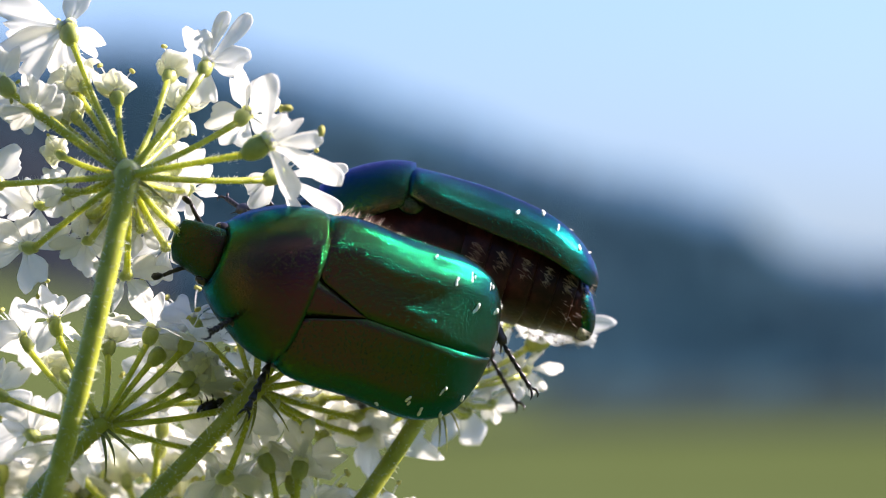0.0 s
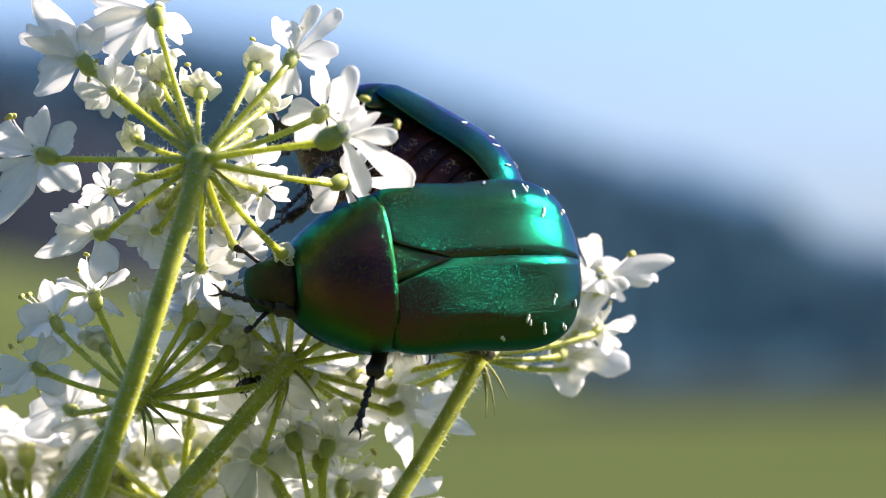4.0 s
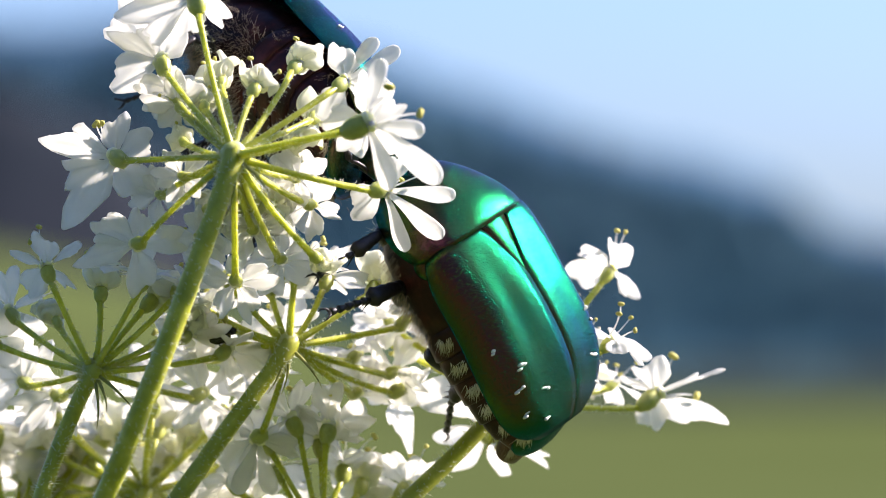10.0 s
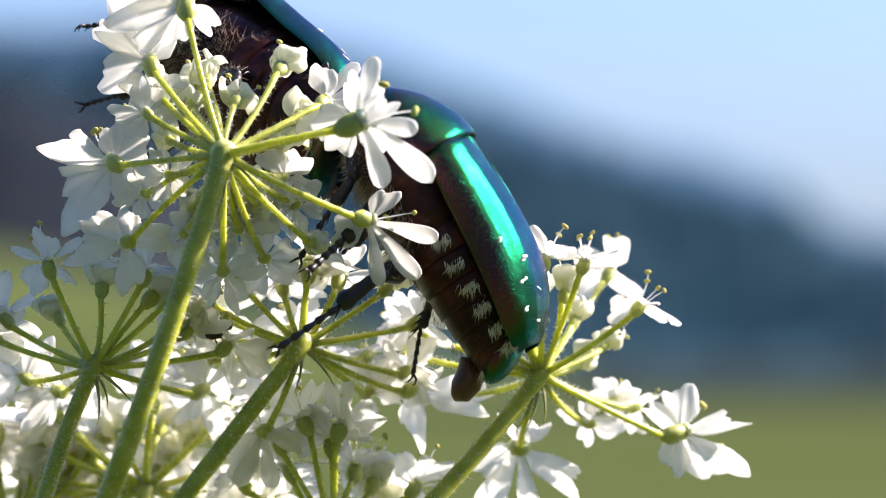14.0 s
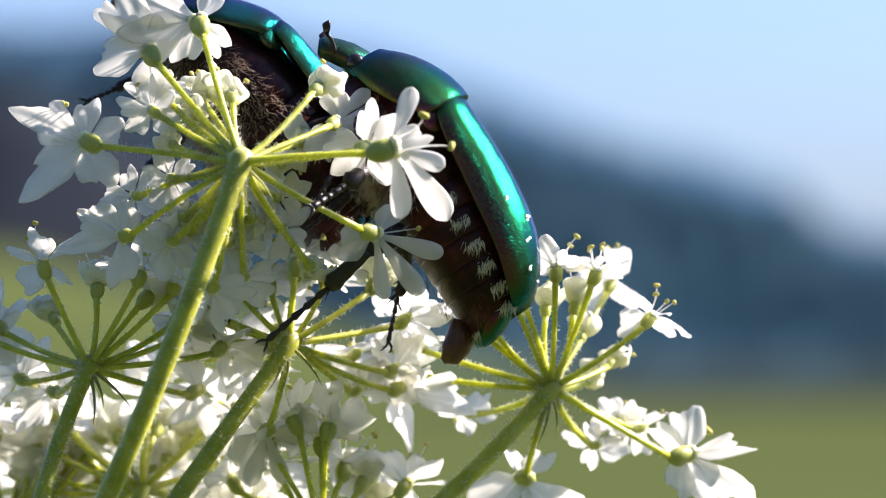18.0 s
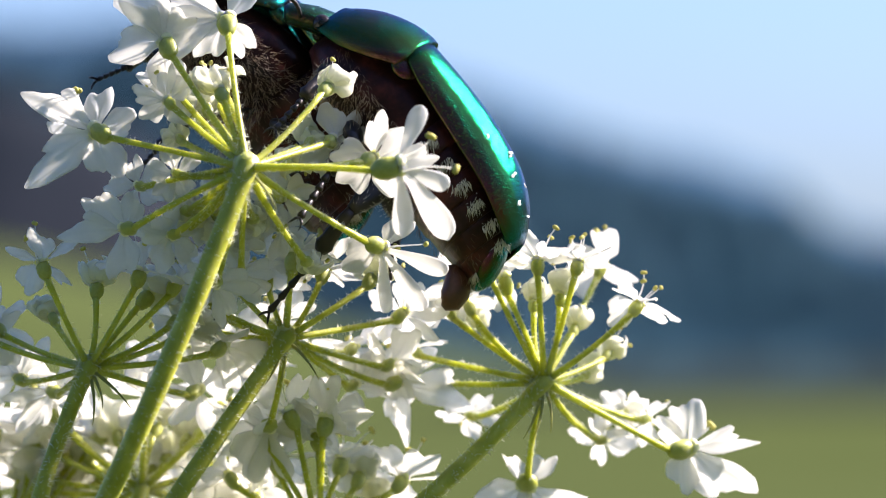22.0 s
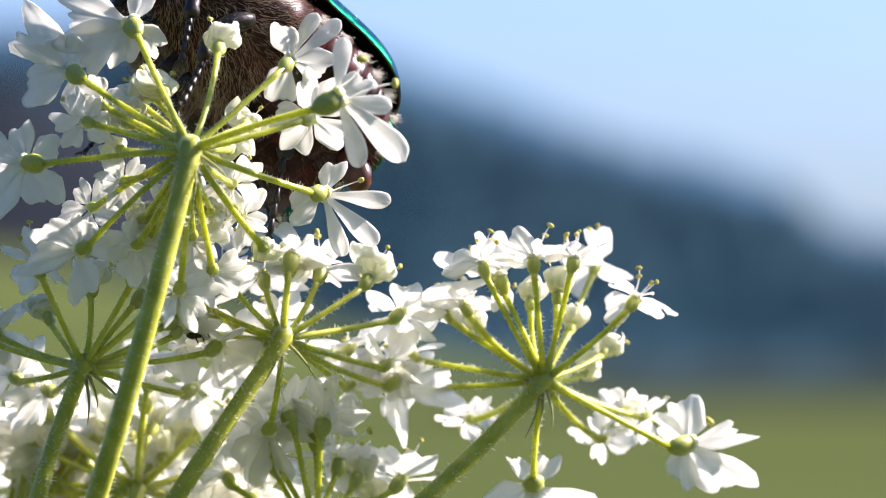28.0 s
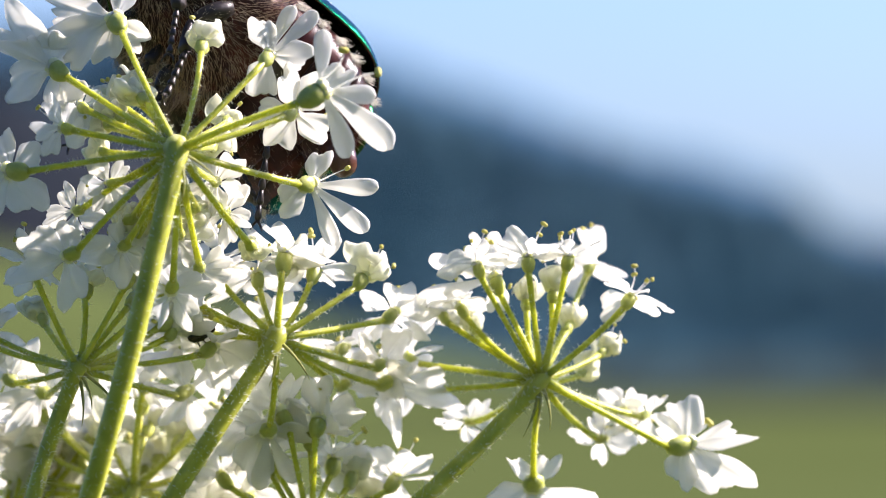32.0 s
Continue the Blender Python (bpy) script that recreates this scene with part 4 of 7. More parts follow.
def beetle(label, at, shell, seed, pron, lobe=False):
    rng = random.Random(seed)
    thing = tagged(new("rose_chafer_beetle"), label, "beetle", "beetles on the flower head")
    thing.matrix_world = at
    # wing cases
    for side in (1, -1):
        bm, grid = elytron(side)
        el = part("wing_case", bm, shell, thing)
        for k, (i, j, n) in enumerate([(21, 9, 3), (24, 11, 4), (26, 6, 3), (28, 12, 3), (17, 13, 2), (30, 8, 2)]):
            bm = bmesh.new()
            for q in range(n):
                jj = j + q * 0.55 - n * 0.27
                a, b = grid[i][int(jj)], grid[i][int(jj) + 1]
                p = a.lerp(b, jj - int(jj))
                up = (grid[i + 1][j] - grid[i][j]).cross(grid[i][j + 1] - grid[i][j]).normalized() * -side
                if up.z < 0:
                    up = -up
                p = p + up * 0.1 + Vector((rng.uniform(-0.12, 0.12), 0, 0))
                bmesh.ops.create_icosphere(bm, subdivisions=1, radius=1, matrix=Matrix.Translation(p) @ axes((1, 0, 0), up).to_4x4() @ Matrix.Diagonal((rng.uniform(0.07, 0.13), rng.uniform(0.16, 0.26), 0.05, 1)))
            part("white_fleck", bm, FLECK, el, "chalky white fleck")
    bm = bmesh.new()
    sc = []
    for i in range(9):
        u = i / 8
        w = 1.2 * (1 - u) ** 0.9 + 0.02
        sc.append([Vector((3.05 - 3.95 * u, w * s, 3.62 + 0.12 * u - 0.10 * s * s)) for s in (-1, -0.5, 0, 0.5, 1)])
    sheet_shell(bm, sc, 0.14)
    bmesh.ops.recalc_face_normals(bm, faces=bm.faces)
    part("scutellum", bm, pron, thing)
    # neck shield
    bm = bmesh.new()
    xs = [2.75 + 5.1 * (i / 16) for i in range(17)]
    xs.reverse()
    dome(bm, xs, [(7.8, 1.75), (7.4, 2.35), (6.6, 3.1), (5.5, 3.85), (4.2, 4.5), (3.2, 4.7), (2.5, 4.5)],
         [(7.8, 0.9), (7.0, 1.85), (6.0, 2.7), (4.5, 3.5), (3.2, 3.85), (2.5, 3.85)],
         [(7.8, -1.5), (6.0, -1.2), (4.2, -0.3), (3.2, 0.4), (2.5, 0.9)], 0.75)
    part("neck_shield", bm, pron, thing)
    # shoulder plates between neck shield and wing cases
    for side in (1, -1):
        bm = bmesh.new()
        bmesh.ops.create_uvsphere(bm, u_segments=16, v_segments=10, radius=1, matrix=Matrix.Translation((2.5, side * 4.25, 1.15)) @ Matrix.Rotation(side * 0.35, 4, "X") @ Matrix.Diagonal((0.95, 0.42, 0.95, 1)))
        part("shoulder_plate", bm, pron, thing)
    # head
    bm = bmesh.new()
    pts = [Vector((7.2, 0, -0.4)), Vector((7.9, 0, -0.55)), Vector((8.6, 0, -0.95)), Vector((9.3, 0, -1.5)), Vector((9.8, 0, -2.0)), Vector((9.95, 0, -2.2))]
    sweep(bm, pts, [1.5, 1.7, 1.65, 1.5, 1.35, 0.95], 18, 0.5)
    head = part("head", bm, HEAD_M, thing)
    for side in (1, -1):
        bm = bmesh.new()
        bmesh.ops.create_uvsphere(bm, u_segments=14, v_segments=10, radius=0.55, matrix=Matrix.Translation((7.9, side * 1.62, -0.95)) @ Matrix.Diagonal((1, 0.7, 1, 1)))
        part("compound_eye", bm, EYE_M, head)
        bm = bmesh.new()
        a = Vector((9.0, side * 1.35, -1.7))
        b = a + Vector((1.1, side * 0.9, 0.1))
        c = b + Vector((0.7, side * 0.3, 0.35))
        sweep(bm, curve_pts(a, b, (0.1, 0, 0.15), 6), [0.16, 0.13, 0.15, 0.12, 0.14, 0.12, 0.12], 7)
        for q in range(3):
            o = Vector((0, 0, (q - 1) * 0.12))
            sweep(bm, [b + o * 0.3, b.lerp(c, 0.4) + o, b.lerp(c, 0.85) + o * 1.3, c + o], [0.08, 0.2, 0.2, 0.06], 8, 0.6)
        part("antenna", bm, LEG, head)
    # underside
    bm = bmesh.new()
    rings = [(7.2, 1.5, -0.6, -2.4), (6.0, 2.6, 0.6, -3.0), (4.0, 3.7, 1.6, -3.6), (2.0, 4.2, 2.2, -3.8), (0.0, 4.4, 2.4, -3.8), (-1.5, 4.4, 2.3, -3.7)]
    pr = []
    for x, w, t, l in rings:
        ring = []
        for k in range(22):
            a = 2 * math.pi * k / 22
            ring.append(bm.verts.new((x, w * math.copysign(abs(math.cos(a)) ** 0.85, math.cos(a)), (t + l) / 2 + (t - l) / 2 * math.copysign(abs(math.sin(a)) ** 0.85, math.sin(a)))))
        if pr:
            for k in range(22):
                bm.faces.new((pr[k], pr[(k + 1) % 22], ring[(k + 1) % 22], ring[k]))
        else:
            bm.faces.new(ring[::-1])
        pr = ring
    bm.faces.new(pr)
    bmesh.ops.recalc_face_normals(bm, faces=bm.faces)
    part("thorax", bm, VENTER, thing)
    segs = [(-1.2, -2.9, (4.5, 4.55), (2.3, 2.2), (-3.7, -3.7)), (-2.8, -4.5, (4.55, 4.5), (2.2, 2.0), (-3.7, -3.65)), (-4.4, -6.0, (4.5, 4.35), (2.0, 1.7), (-3.65, -3.55)),
            (-5.9, -7.4, (4.35, 4.05), (1.7, 1.2), (-3.55, -3.45)), (-7.3, -8.7, (4.05, 3.4), (1.2, 0.4), (-3.45, -3.35)), (-8.6, -10.0, (3.4, 2.2), (0.4, -0.8), (-3.35, -3.2))]
    for x0, x1, w, t, l in segs:
        bm = bmesh.new()
        belly_ring(bm, x0, x1, w, t, l)
        seg = part("belly_segment", bm, VENTER, thing)
        xm = (x0 + x1) / 2
        for side in (1, -1):
            def tuft(r, xm=xm, side=side, w=w, l=l):
                zz = r.uniform(-1.2, -0.15)
                return (xm + r.gauss(0, 0.15) - 0.12 * zz, side * ((w[0] + w[1]) / 2 * 0.985), zz), (-0.8, side * 0.55, -0.5)
            part("hair_tuft", fur(85 if lobe else 40, tuft, 0.7, 0.03 if lobe else 0.022, rng), TUFT if lobe else FUR_MID, seg, "whitish hair tuft")
    bm = bmesh.new()
    bmesh.ops.create_uvsphere(bm, u_segments=20, v_segments=12, radius=1, matrix=Matrix.Translation((-9.3, 0, -1.5)) @ Matrix.Rotation(0.5, 4, "Y") @ Matrix.Diagonal((1.0, 2.9, 2.1, 1)))
    part("tail_plate", bm, pron, thing)
    if lobe:
        bm = bmesh.new()
        sweep(bm, [(-8.6, 0, -3.2), (-9.2, 0, -3.7), (-9.7, 0.1, -4.3), (-9.9, 0.1, -4.9), (-9.8, 0, -5.3), (-9.7, 0, -5.4)], [0.9, 1.0, 1.05, 0.95, 0.6, 0.2], 14, 0.8)
        part("tail_lobe", bm, LOBE, thing, "glossy red-brown lobe at the tail")

    def under(r):
        a = r.uniform(-1.35, 1.35)
        x = r.uniform(-1.5, 6.0)
        w = 4.2 - max(0, x - 2) * 0.45
        return (x, w * math.sin(a) * 1.07, -0.8 - 3.1 * math.cos(a) + max(0, x - 2) * 0.2), (-0.5, math.sin(a), -math.cos(a))
    part("chest_hairs", fur(2400, under, 1.1, 0.018, rng), FUR_MID, thing)

    def fringe(r):
        a = r.uniform(-1.2, 1.2)
        return (-9.8 + 0.3 * math.cos(a), 2.4 * math.sin(a), -2.9), (-0.8, math.sin(a) * 0.6, -0.7)
    part("tail_hairs", fur(260, fringe, 1.0, 0.018, rng), FUR, thing)

    def belly(r):
        a = r.uniform(-1.2, 1.2)
        return (r.uniform(-9.5, -1.5), 4.0 * math.sin(a), -0.6 - 3.3 * math.cos(a)), (-0.9, math.sin(a) * 0.5, -math.cos(a) * 0.5)
    part("belly_hairs", fur(420, belly, 0.6, 0.014, rng), FUR_DARK, thing)
    return thing


chafer = beetle("shiny metallic green rose chafer beetle crawling over white flowers", spot_pose(-5.98, -3.32, 0.91, 1.3, -15.2, 159.2), SHELL, 5, PRONOTUM, True)
chafer_far = beetle("blue-green rose chafer beetle behind the nearer umbel", spot_pose(-0.81, 1.04, 11.03, 94.3, -19.2, 161.9), SHELL_BLUE, 6, SHELL_BLUE)
leg_fore = leg(chafer, (5.2, 2.0, -2.7), 8.0, (0, 1, 0), (0, 0, 1), 1.25)
leg_mid = leg(chafer, (1.6, 2.7, -3.6), 9.0, (0, 1, 0), (0, 0, 1), 1.5)
leg_hind = leg(chafer, (-2.2, 2.9, -3.8), 11.0, (0, 1, 0), (0, 0, 1), 1.4)
leg(chafer, (5.2, -2.0, -2.7), 4.8, (0.35, -0.2, -0.95), (0.2, -0.5, 1))
leg(chafer, (1.6, -2.7, -3.6), 5.4, (-0.1, -0.3, -0.95), (0.2, -0.5, 1))
leg(chafer, (-2.2, -2.9, -3.8), 6.6, (-0.8, -0.25, -0.55), (0.2, -0.5, 1))
leg(chafer_far, (5.2, 2.0, -2.7), 5.2, (0.35, 0.2, -0.95), (0.2, 0.5, 1))
leg(chafer_far, (1.6, 2.7, -3.6), 5.85, (-0.1, 0.3, -0.95), (0.2, 0.5, 1))
leg(chafer_far, (-2.2, 2.9, -3.8), 7.15, (-0.8, 0.25, -0.55), (0.2, 0.5, 1))
leg(chafer_far, (5.2, -2.0, -2.7), 5.2, (0.35, -0.2, -0.95), (0.2, -0.5, 1))
leg(chafer_far, (1.6, -2.7, -3.6), 5.85, (-0.1, -0.3, -0.95), (0.2, -0.5, 1))
leg(chafer_far, (-2.2, -2.9, -3.8), 7.15, (-0.8, -0.25, -0.55), (0.2, -0.5, 1))


# ---- what moves ----
def motions():
    walk(umbel_a.thing, [(t, spot_pose(a, b, -6, c, d, e, t=t)) for t, a, b, c, d, e in [
        (0, -18.23, 4.26, 9.7, 12.6, 10), (0.5, -18.23, 4.52, 13.6, 8.6, 13.8), (1, -17.22, 4.55, 11, 6.9, 15.8), (1.5, -14.7, 3.7, 11.2, 7.5, 13.1), (2, -14.6, 3.83, 9, -0.8, 13.6), (2.5, -14.37, 3.73, 9.5, 2.9, 9), (3, -14.4, 3.47, 9.7, 0.1, 12.2), (3.5, -14.4, 4.22, 9.3, 4.7, 9), (4, -14.04, 5.14, 4.8, 11.5, 4), (4.5, -13.85, 5.73, 3.3, 5.3, 4.8), (6.5, -14.07, 6.02, 2.2, 10.1, 6.5), (7, -14.6, 6.28, 1.1, 12.9, 9), (7.5, -13.78, 5.92, -1, 11.1, 3.7), (8, -12.11, 5.14, -3.2, 10.7, -1.4), (8.5, -12.57, 5.66, -5.5, 10.7, -3.3), (9, -12.08, 5.37, -1.9, 4.7, -3.7), (9.5, -12.11, 5.43, -3.2, 3.3, -2.5), (10, -12.14, 5.34, -1.5, 3.1, -0.5), (10.5, -11.13, 5.27, -2.6, 2.5, -3.2), (11, -12.01, 5.37, -2.4, -2.1, -0.8), (11.5, -12.8, 5.53, -2.4, -6.5, 0.2), (12, -12.41, 5.47, -1.3, 0.1, -3.6), (12.5, -12.7, 5.53, -0.4, 0.7, -3.2), (13, -13.09, 5.63, 0, 0, 0), (13.5, -12.77, 5.53, -1.6, 4, -1.6), (14, -12.73, 5.43, -1.8, 5.6, -0.9), (14.5, -12.83, 5.53, -2.3, 5.1, 0.3), (16.5, -12.86, 5.47, -6.9, 11.3, -4.3), (17, -12.41, 5.34, -8, 13.1, -6.1), (17.5, -11.82, 5.04, -6.6, 14.9, -8.9), (18, -11.72, 5.01, -7.2, 15.9, -9.5), (18.5, -11.62, 4.84, -6.2, 17.1, -10.1), (19, -11.62, 4.81, -6.3, 17.8, -10.9), (19.5, -11.72, 4.84, -6.2, 16, -7.5), (20, -11.85, 4.91, -5.8, 16.1, -9.4), (20.5, -11.65, 4.81, -5.5, 17, -10.4), (21, -11.65, 4.81, -5.7, 17.7, -10.7), (21.5, -11.46, 4.78, -4.6, 17, -11.9), (22, -11.36, 4.71, -3.4, 16.6, -12.9), (22.5, -11.36, 4.75, -3.9, 15.6, -12.7), (23, -11.36, 4.75, -4.5, 16.9, -14.9), (23.5, -11.39, 4.78, -4.8, 17.4, -15.2), (24, -11.46, 4.81, -4.8, 17.3, -15.2), (24.5, -11.39, 4.81, -3.9, 16.5, -15), (25, -11.65, 4.88, -2.6, 12.7, -14.1), (25.5, -12.41, 5.14, -4.7, 13.3, -10.7), (27.5, -14.37, 5.73, -8.6, 15.9, -0.9), (28, -14.6, 5.76, -10.5, 16.9, -0.1), (28.5, -14.79, 5.76, -10.5, 16.8, 0.9), (29, -14.89, 5.76, -10.7, 17.6, 1.3), (29.5, -14.96, 5.76, -10.8, 17.8, 1.4), (30, -15.02, 5.76, -10.7, 17.7, 1.8), (30.5, -15.09, 5.73, -10.3, 18.1, 2.1), (31, -15.15, 5.73, -10.3, 18.2, 2), (31.5, -15.25, 5.73, -9.8, 18.9, 2.2), (32, -15.38, 5.73, -9.5, 19.2, 2.5)]])
    walk(umbel_a.stem, [(t, pose(0, 0, 0, a, b, c)) for t, a, b, c in [
        (0, -8.4, -13.5, -4.7), (0.5, -12.2, -10.5, -7.2), (1, -9.2, -9.1, -11.8), (1.5, -8.8, -10.2, -14.7), (2, -8.9, -1.5, -14.5), (2.5, -8.9, -4.5, -9.6), (3, -9.4, -2.3, -12.8), (3.5, -8.4, -6.1, -8.5), (4, -3.9, -11.9, -4.1), (4.5, -2.7, -5.7, -5.7), (6.5, -1.1, -10.3, -6.3), (7, 0.6, -12.9, -7.5), (7.5, 1.5, -11, -2.8), (8, 3.4, -10.7, -0.9), (8.5, 5.2, -10.8, 0.7), (9, 2, -4.7, -1), (9.5, 3.3, -3.2, -1.8), (10, 1.7, -3, -3.5), (10.5, 2.7, -2.4, -3.2), (11, 2.3, 2.2, -2.8), (11.5, 2.2, 6.6, -1.5), (12, 1.3, -0.1, 0.9), (12.5, 0.4, -0.7, 1.7), (13, 0, 0, 0), (13.5, 1.6, -4, 0.2), (14, 1.9, -5.6, -1.2), (14.5, 2.5, -5, -2.1), (16.5, 6.5, -11.5, 1.2), (17, 7.4, -13.4, 1.6), (17.5, 5.7, -15.2, 2.7), (18, 6.2, -16.3, 2.6), (18.5, 5.1, -17.4, 2.9), (19, 4.9, -18.2, 3.4), (19.5, 5.8, -16.1, 0.4), (20, 4.7, -16.5, 3), (20.5, 4.2, -17.3, 3.5), (21, 4.3, -18, 3.7), (21.5, 3, -17.4, 4.9), (22, 1.6, -16.8, 6), (22.5, 2.3, -16, 5.6), (23, 2, -17.4, 7.8), (23.5, 2.2, -17.9, 8), (24, 2.1, -17.8, 8.2), (24.5, 1.4, -16.9, 8.1), (25, 0.7, -13, 8.3), (25.5, 3.1, -13.8, 6.3), (27.5, 8.4, -16, -0.3), (28, 10.5, -17, -1.4), (28.5, 10.6, -16.7, -2), (29, 10.9, -17.4, -2.5), (29.5, 11.1, -17.6, -2.6), (30, 11, -17.5, -2.9), (30.5, 10.8, -17.8, -3.1), (31, 10.8, -18, -3.1), (31.5, 10.3, -18.7, -3.1), (32, 10, -19, -3.1)]])
    walk(a3, [(t, pose(0, 0, 0, a, b, c)) for t, a, b, c in [
        (0, -8.8, -5.1, -4.6), (0.5, -5.9, -3.8, -4.2), (1, -2.7, -2.9, -4.6), (1.5, -8, -5.1, -5.2), (2, -4, -3.7, -5.2), (2.5, -6.8, -4, -3.9), (3, -6.7, -4.5, -4.9), (3.5, -6.3, -4.1, -4.5), (4, -7.2, -4.7, -5), (4.5, -1.6, -2.2, -3.7), (6.5, -3, -3.3, -5.2), (7, -2.3, -3.4, -5.9), (7.5, 0, -2.1, -4.8), (8, -3.6, -3.1, -4.2), (8.5, 1.4, -0.7, -2.7), (9, 1.3, -0.4, -1.9), (9.5, 1.4, 0.3, -0.3), (10, 6.4, 1.1, -1.9), (10.5, 1.9, -1.4, -4.6), (11, 4.1, -0.4, -4), (11.5, 3.6, 0.8, -0.7), (12, 1.7, 0.5, 0), (12.5, 1.3, -0.4, -1.9), (13, 0, 0, 0), (13.5, 0.3, -0.1, -0.4), (14, 0.2, -0.7, -1.8), (14.5, -0.8, 2.2, 5.7), (16.5, -3.7, 0.7, 3.8), (17, -2.9, 0.3, 2.5), (17.5, -4.9, -1.1, 0.6), (18, -5.1, -1.2, 0.6), (18.5, -5.4, -1.5, 0.2), (19, -5.5, -1.8, -0.3), (19.5, -4.3, -2.2, -1.9), (20, -6.5, -1.6, 0.6), (20.5, -5.9, -1.8, -0.1), (21, -7.1, -2.3, -0.3), (21.5, -5.8, -2.5, -1.6), (22, -5.9, -3.2, -3), (22.5, -5.5, -3.1, -2.9), (23, -5.5, -2.8, -2.3), (23.5, -5.4, -2.9, -2.6), (24, -5.4, -2.9, -2.6), (24.5, -4, -3, -3.7), (25, -3.7, -3.8, -5.6), (25.5, -6.1, -3.9, -4.2), (27.5, -6.4, -2.9, -2.1), (28, -5.4, -2.6, -2.1), (28.5, -5.7, -2.4, -1.6), (29, -5.2, -2.4, -1.7), (29.5, -5.7, -2.7, -1.9), (30, -5.6, -2.5, -1.7), (30.5, -5.8, -2.6, -1.9), (31, -5.6, -2.7, -2.1), (31.5, -3.7, -2.7, -3.4), (32, -3, -2.8, -4)]])
    walk(a4, [(t, pose(0, 0, 0, a, b, c)) for t, a, b, c in [
        (0, 4.2, 6.4, 2.9), (0.5, 7.4, 8.2, 2.4), (1, 7.7, 7.4, 1.3), (1.5, 3.6, 4.9, 1.8), (2, 3.7, 4.6, 1.5), (2.5, 4.2, 5.8, 2.3), (3, 5.3, 5.5, 1.2), (3.5, 6.4, 7.1, 2), (4, 5, 7, 2.9), (4.5, 8.9, 9.9, 3.1), (6.5, 8, 8.8, 2.6), (7, 8.1, 8.4, 2), (7.5, 10, 10.2, 2.6), (8, 5.2, 6.2, 1.9), (8.5, 6.5, 5.8, 0.5), (9, 0.9, -0.2, -0.9), (9.5, 1.1, -0.9, -1.7), (10, 0.3, -2.3, -2.2), (10.5, -1, -4.6, -3.1), (11, 0.5, -2.5, -2.6), (11.5, -0.1, 0.3, 0.4), (12, -1.8, -0.1, 1.3), (12.5, -0.8, 0.1, 0.8), (13, 0, 0, 0), (13.5, -0.2, -2.3, -1.8), (14, -0.8, -3.5, -2.4), (14.5, 0.3, -3.7, -3.4), (16.5, 3.6, 3.6, 0.6), (17, 3.6, 2.8, -0.3), (17.5, 5.3, 3.7, -0.7), (18, 5.7, 3.9, -0.8), (18.5, 6.1, 4.4, -0.6), (19, 5.7, 3.8, -1), (19.5, 7.5, 3.3, -2.8), (20, 5.2, 2.2, -2.1), (20.5, 5.6, 4.3, -0.3), (21, 5.4, 4.2, -0.3), (21.5, 5.4, 3.9, -0.5), (22, 6.1, 3.6, -1.4), (22.5, 6.6, 4, -1.4), (23, 5.4, 3.9, -0.6), (23.5, 5.2, 3.6, -0.7), (24, 5, 3.2, -0.9), (24.5, 5.4, 5.1, 0.6), (25, 5.4, 5.2, 0.8), (25.5, 5.7, 6.2, 1.5), (27.5, 3.9, 5.6, 2.3), (28, 3.4, 5.2, 2.3), (28.5, 3.6, 5.1, 2), (29, 3.9, 5.6, 2.3), (29.5, 4, 5.7, 2.4), (30, 4.1, 5.9, 2.4), (30.5, 4.1, 5.5, 2), (31, 4, 5.2, 1.9), (31.5, 4.9, 5.4, 1.4), (32, 5.9, 5.7, 0.9)]])
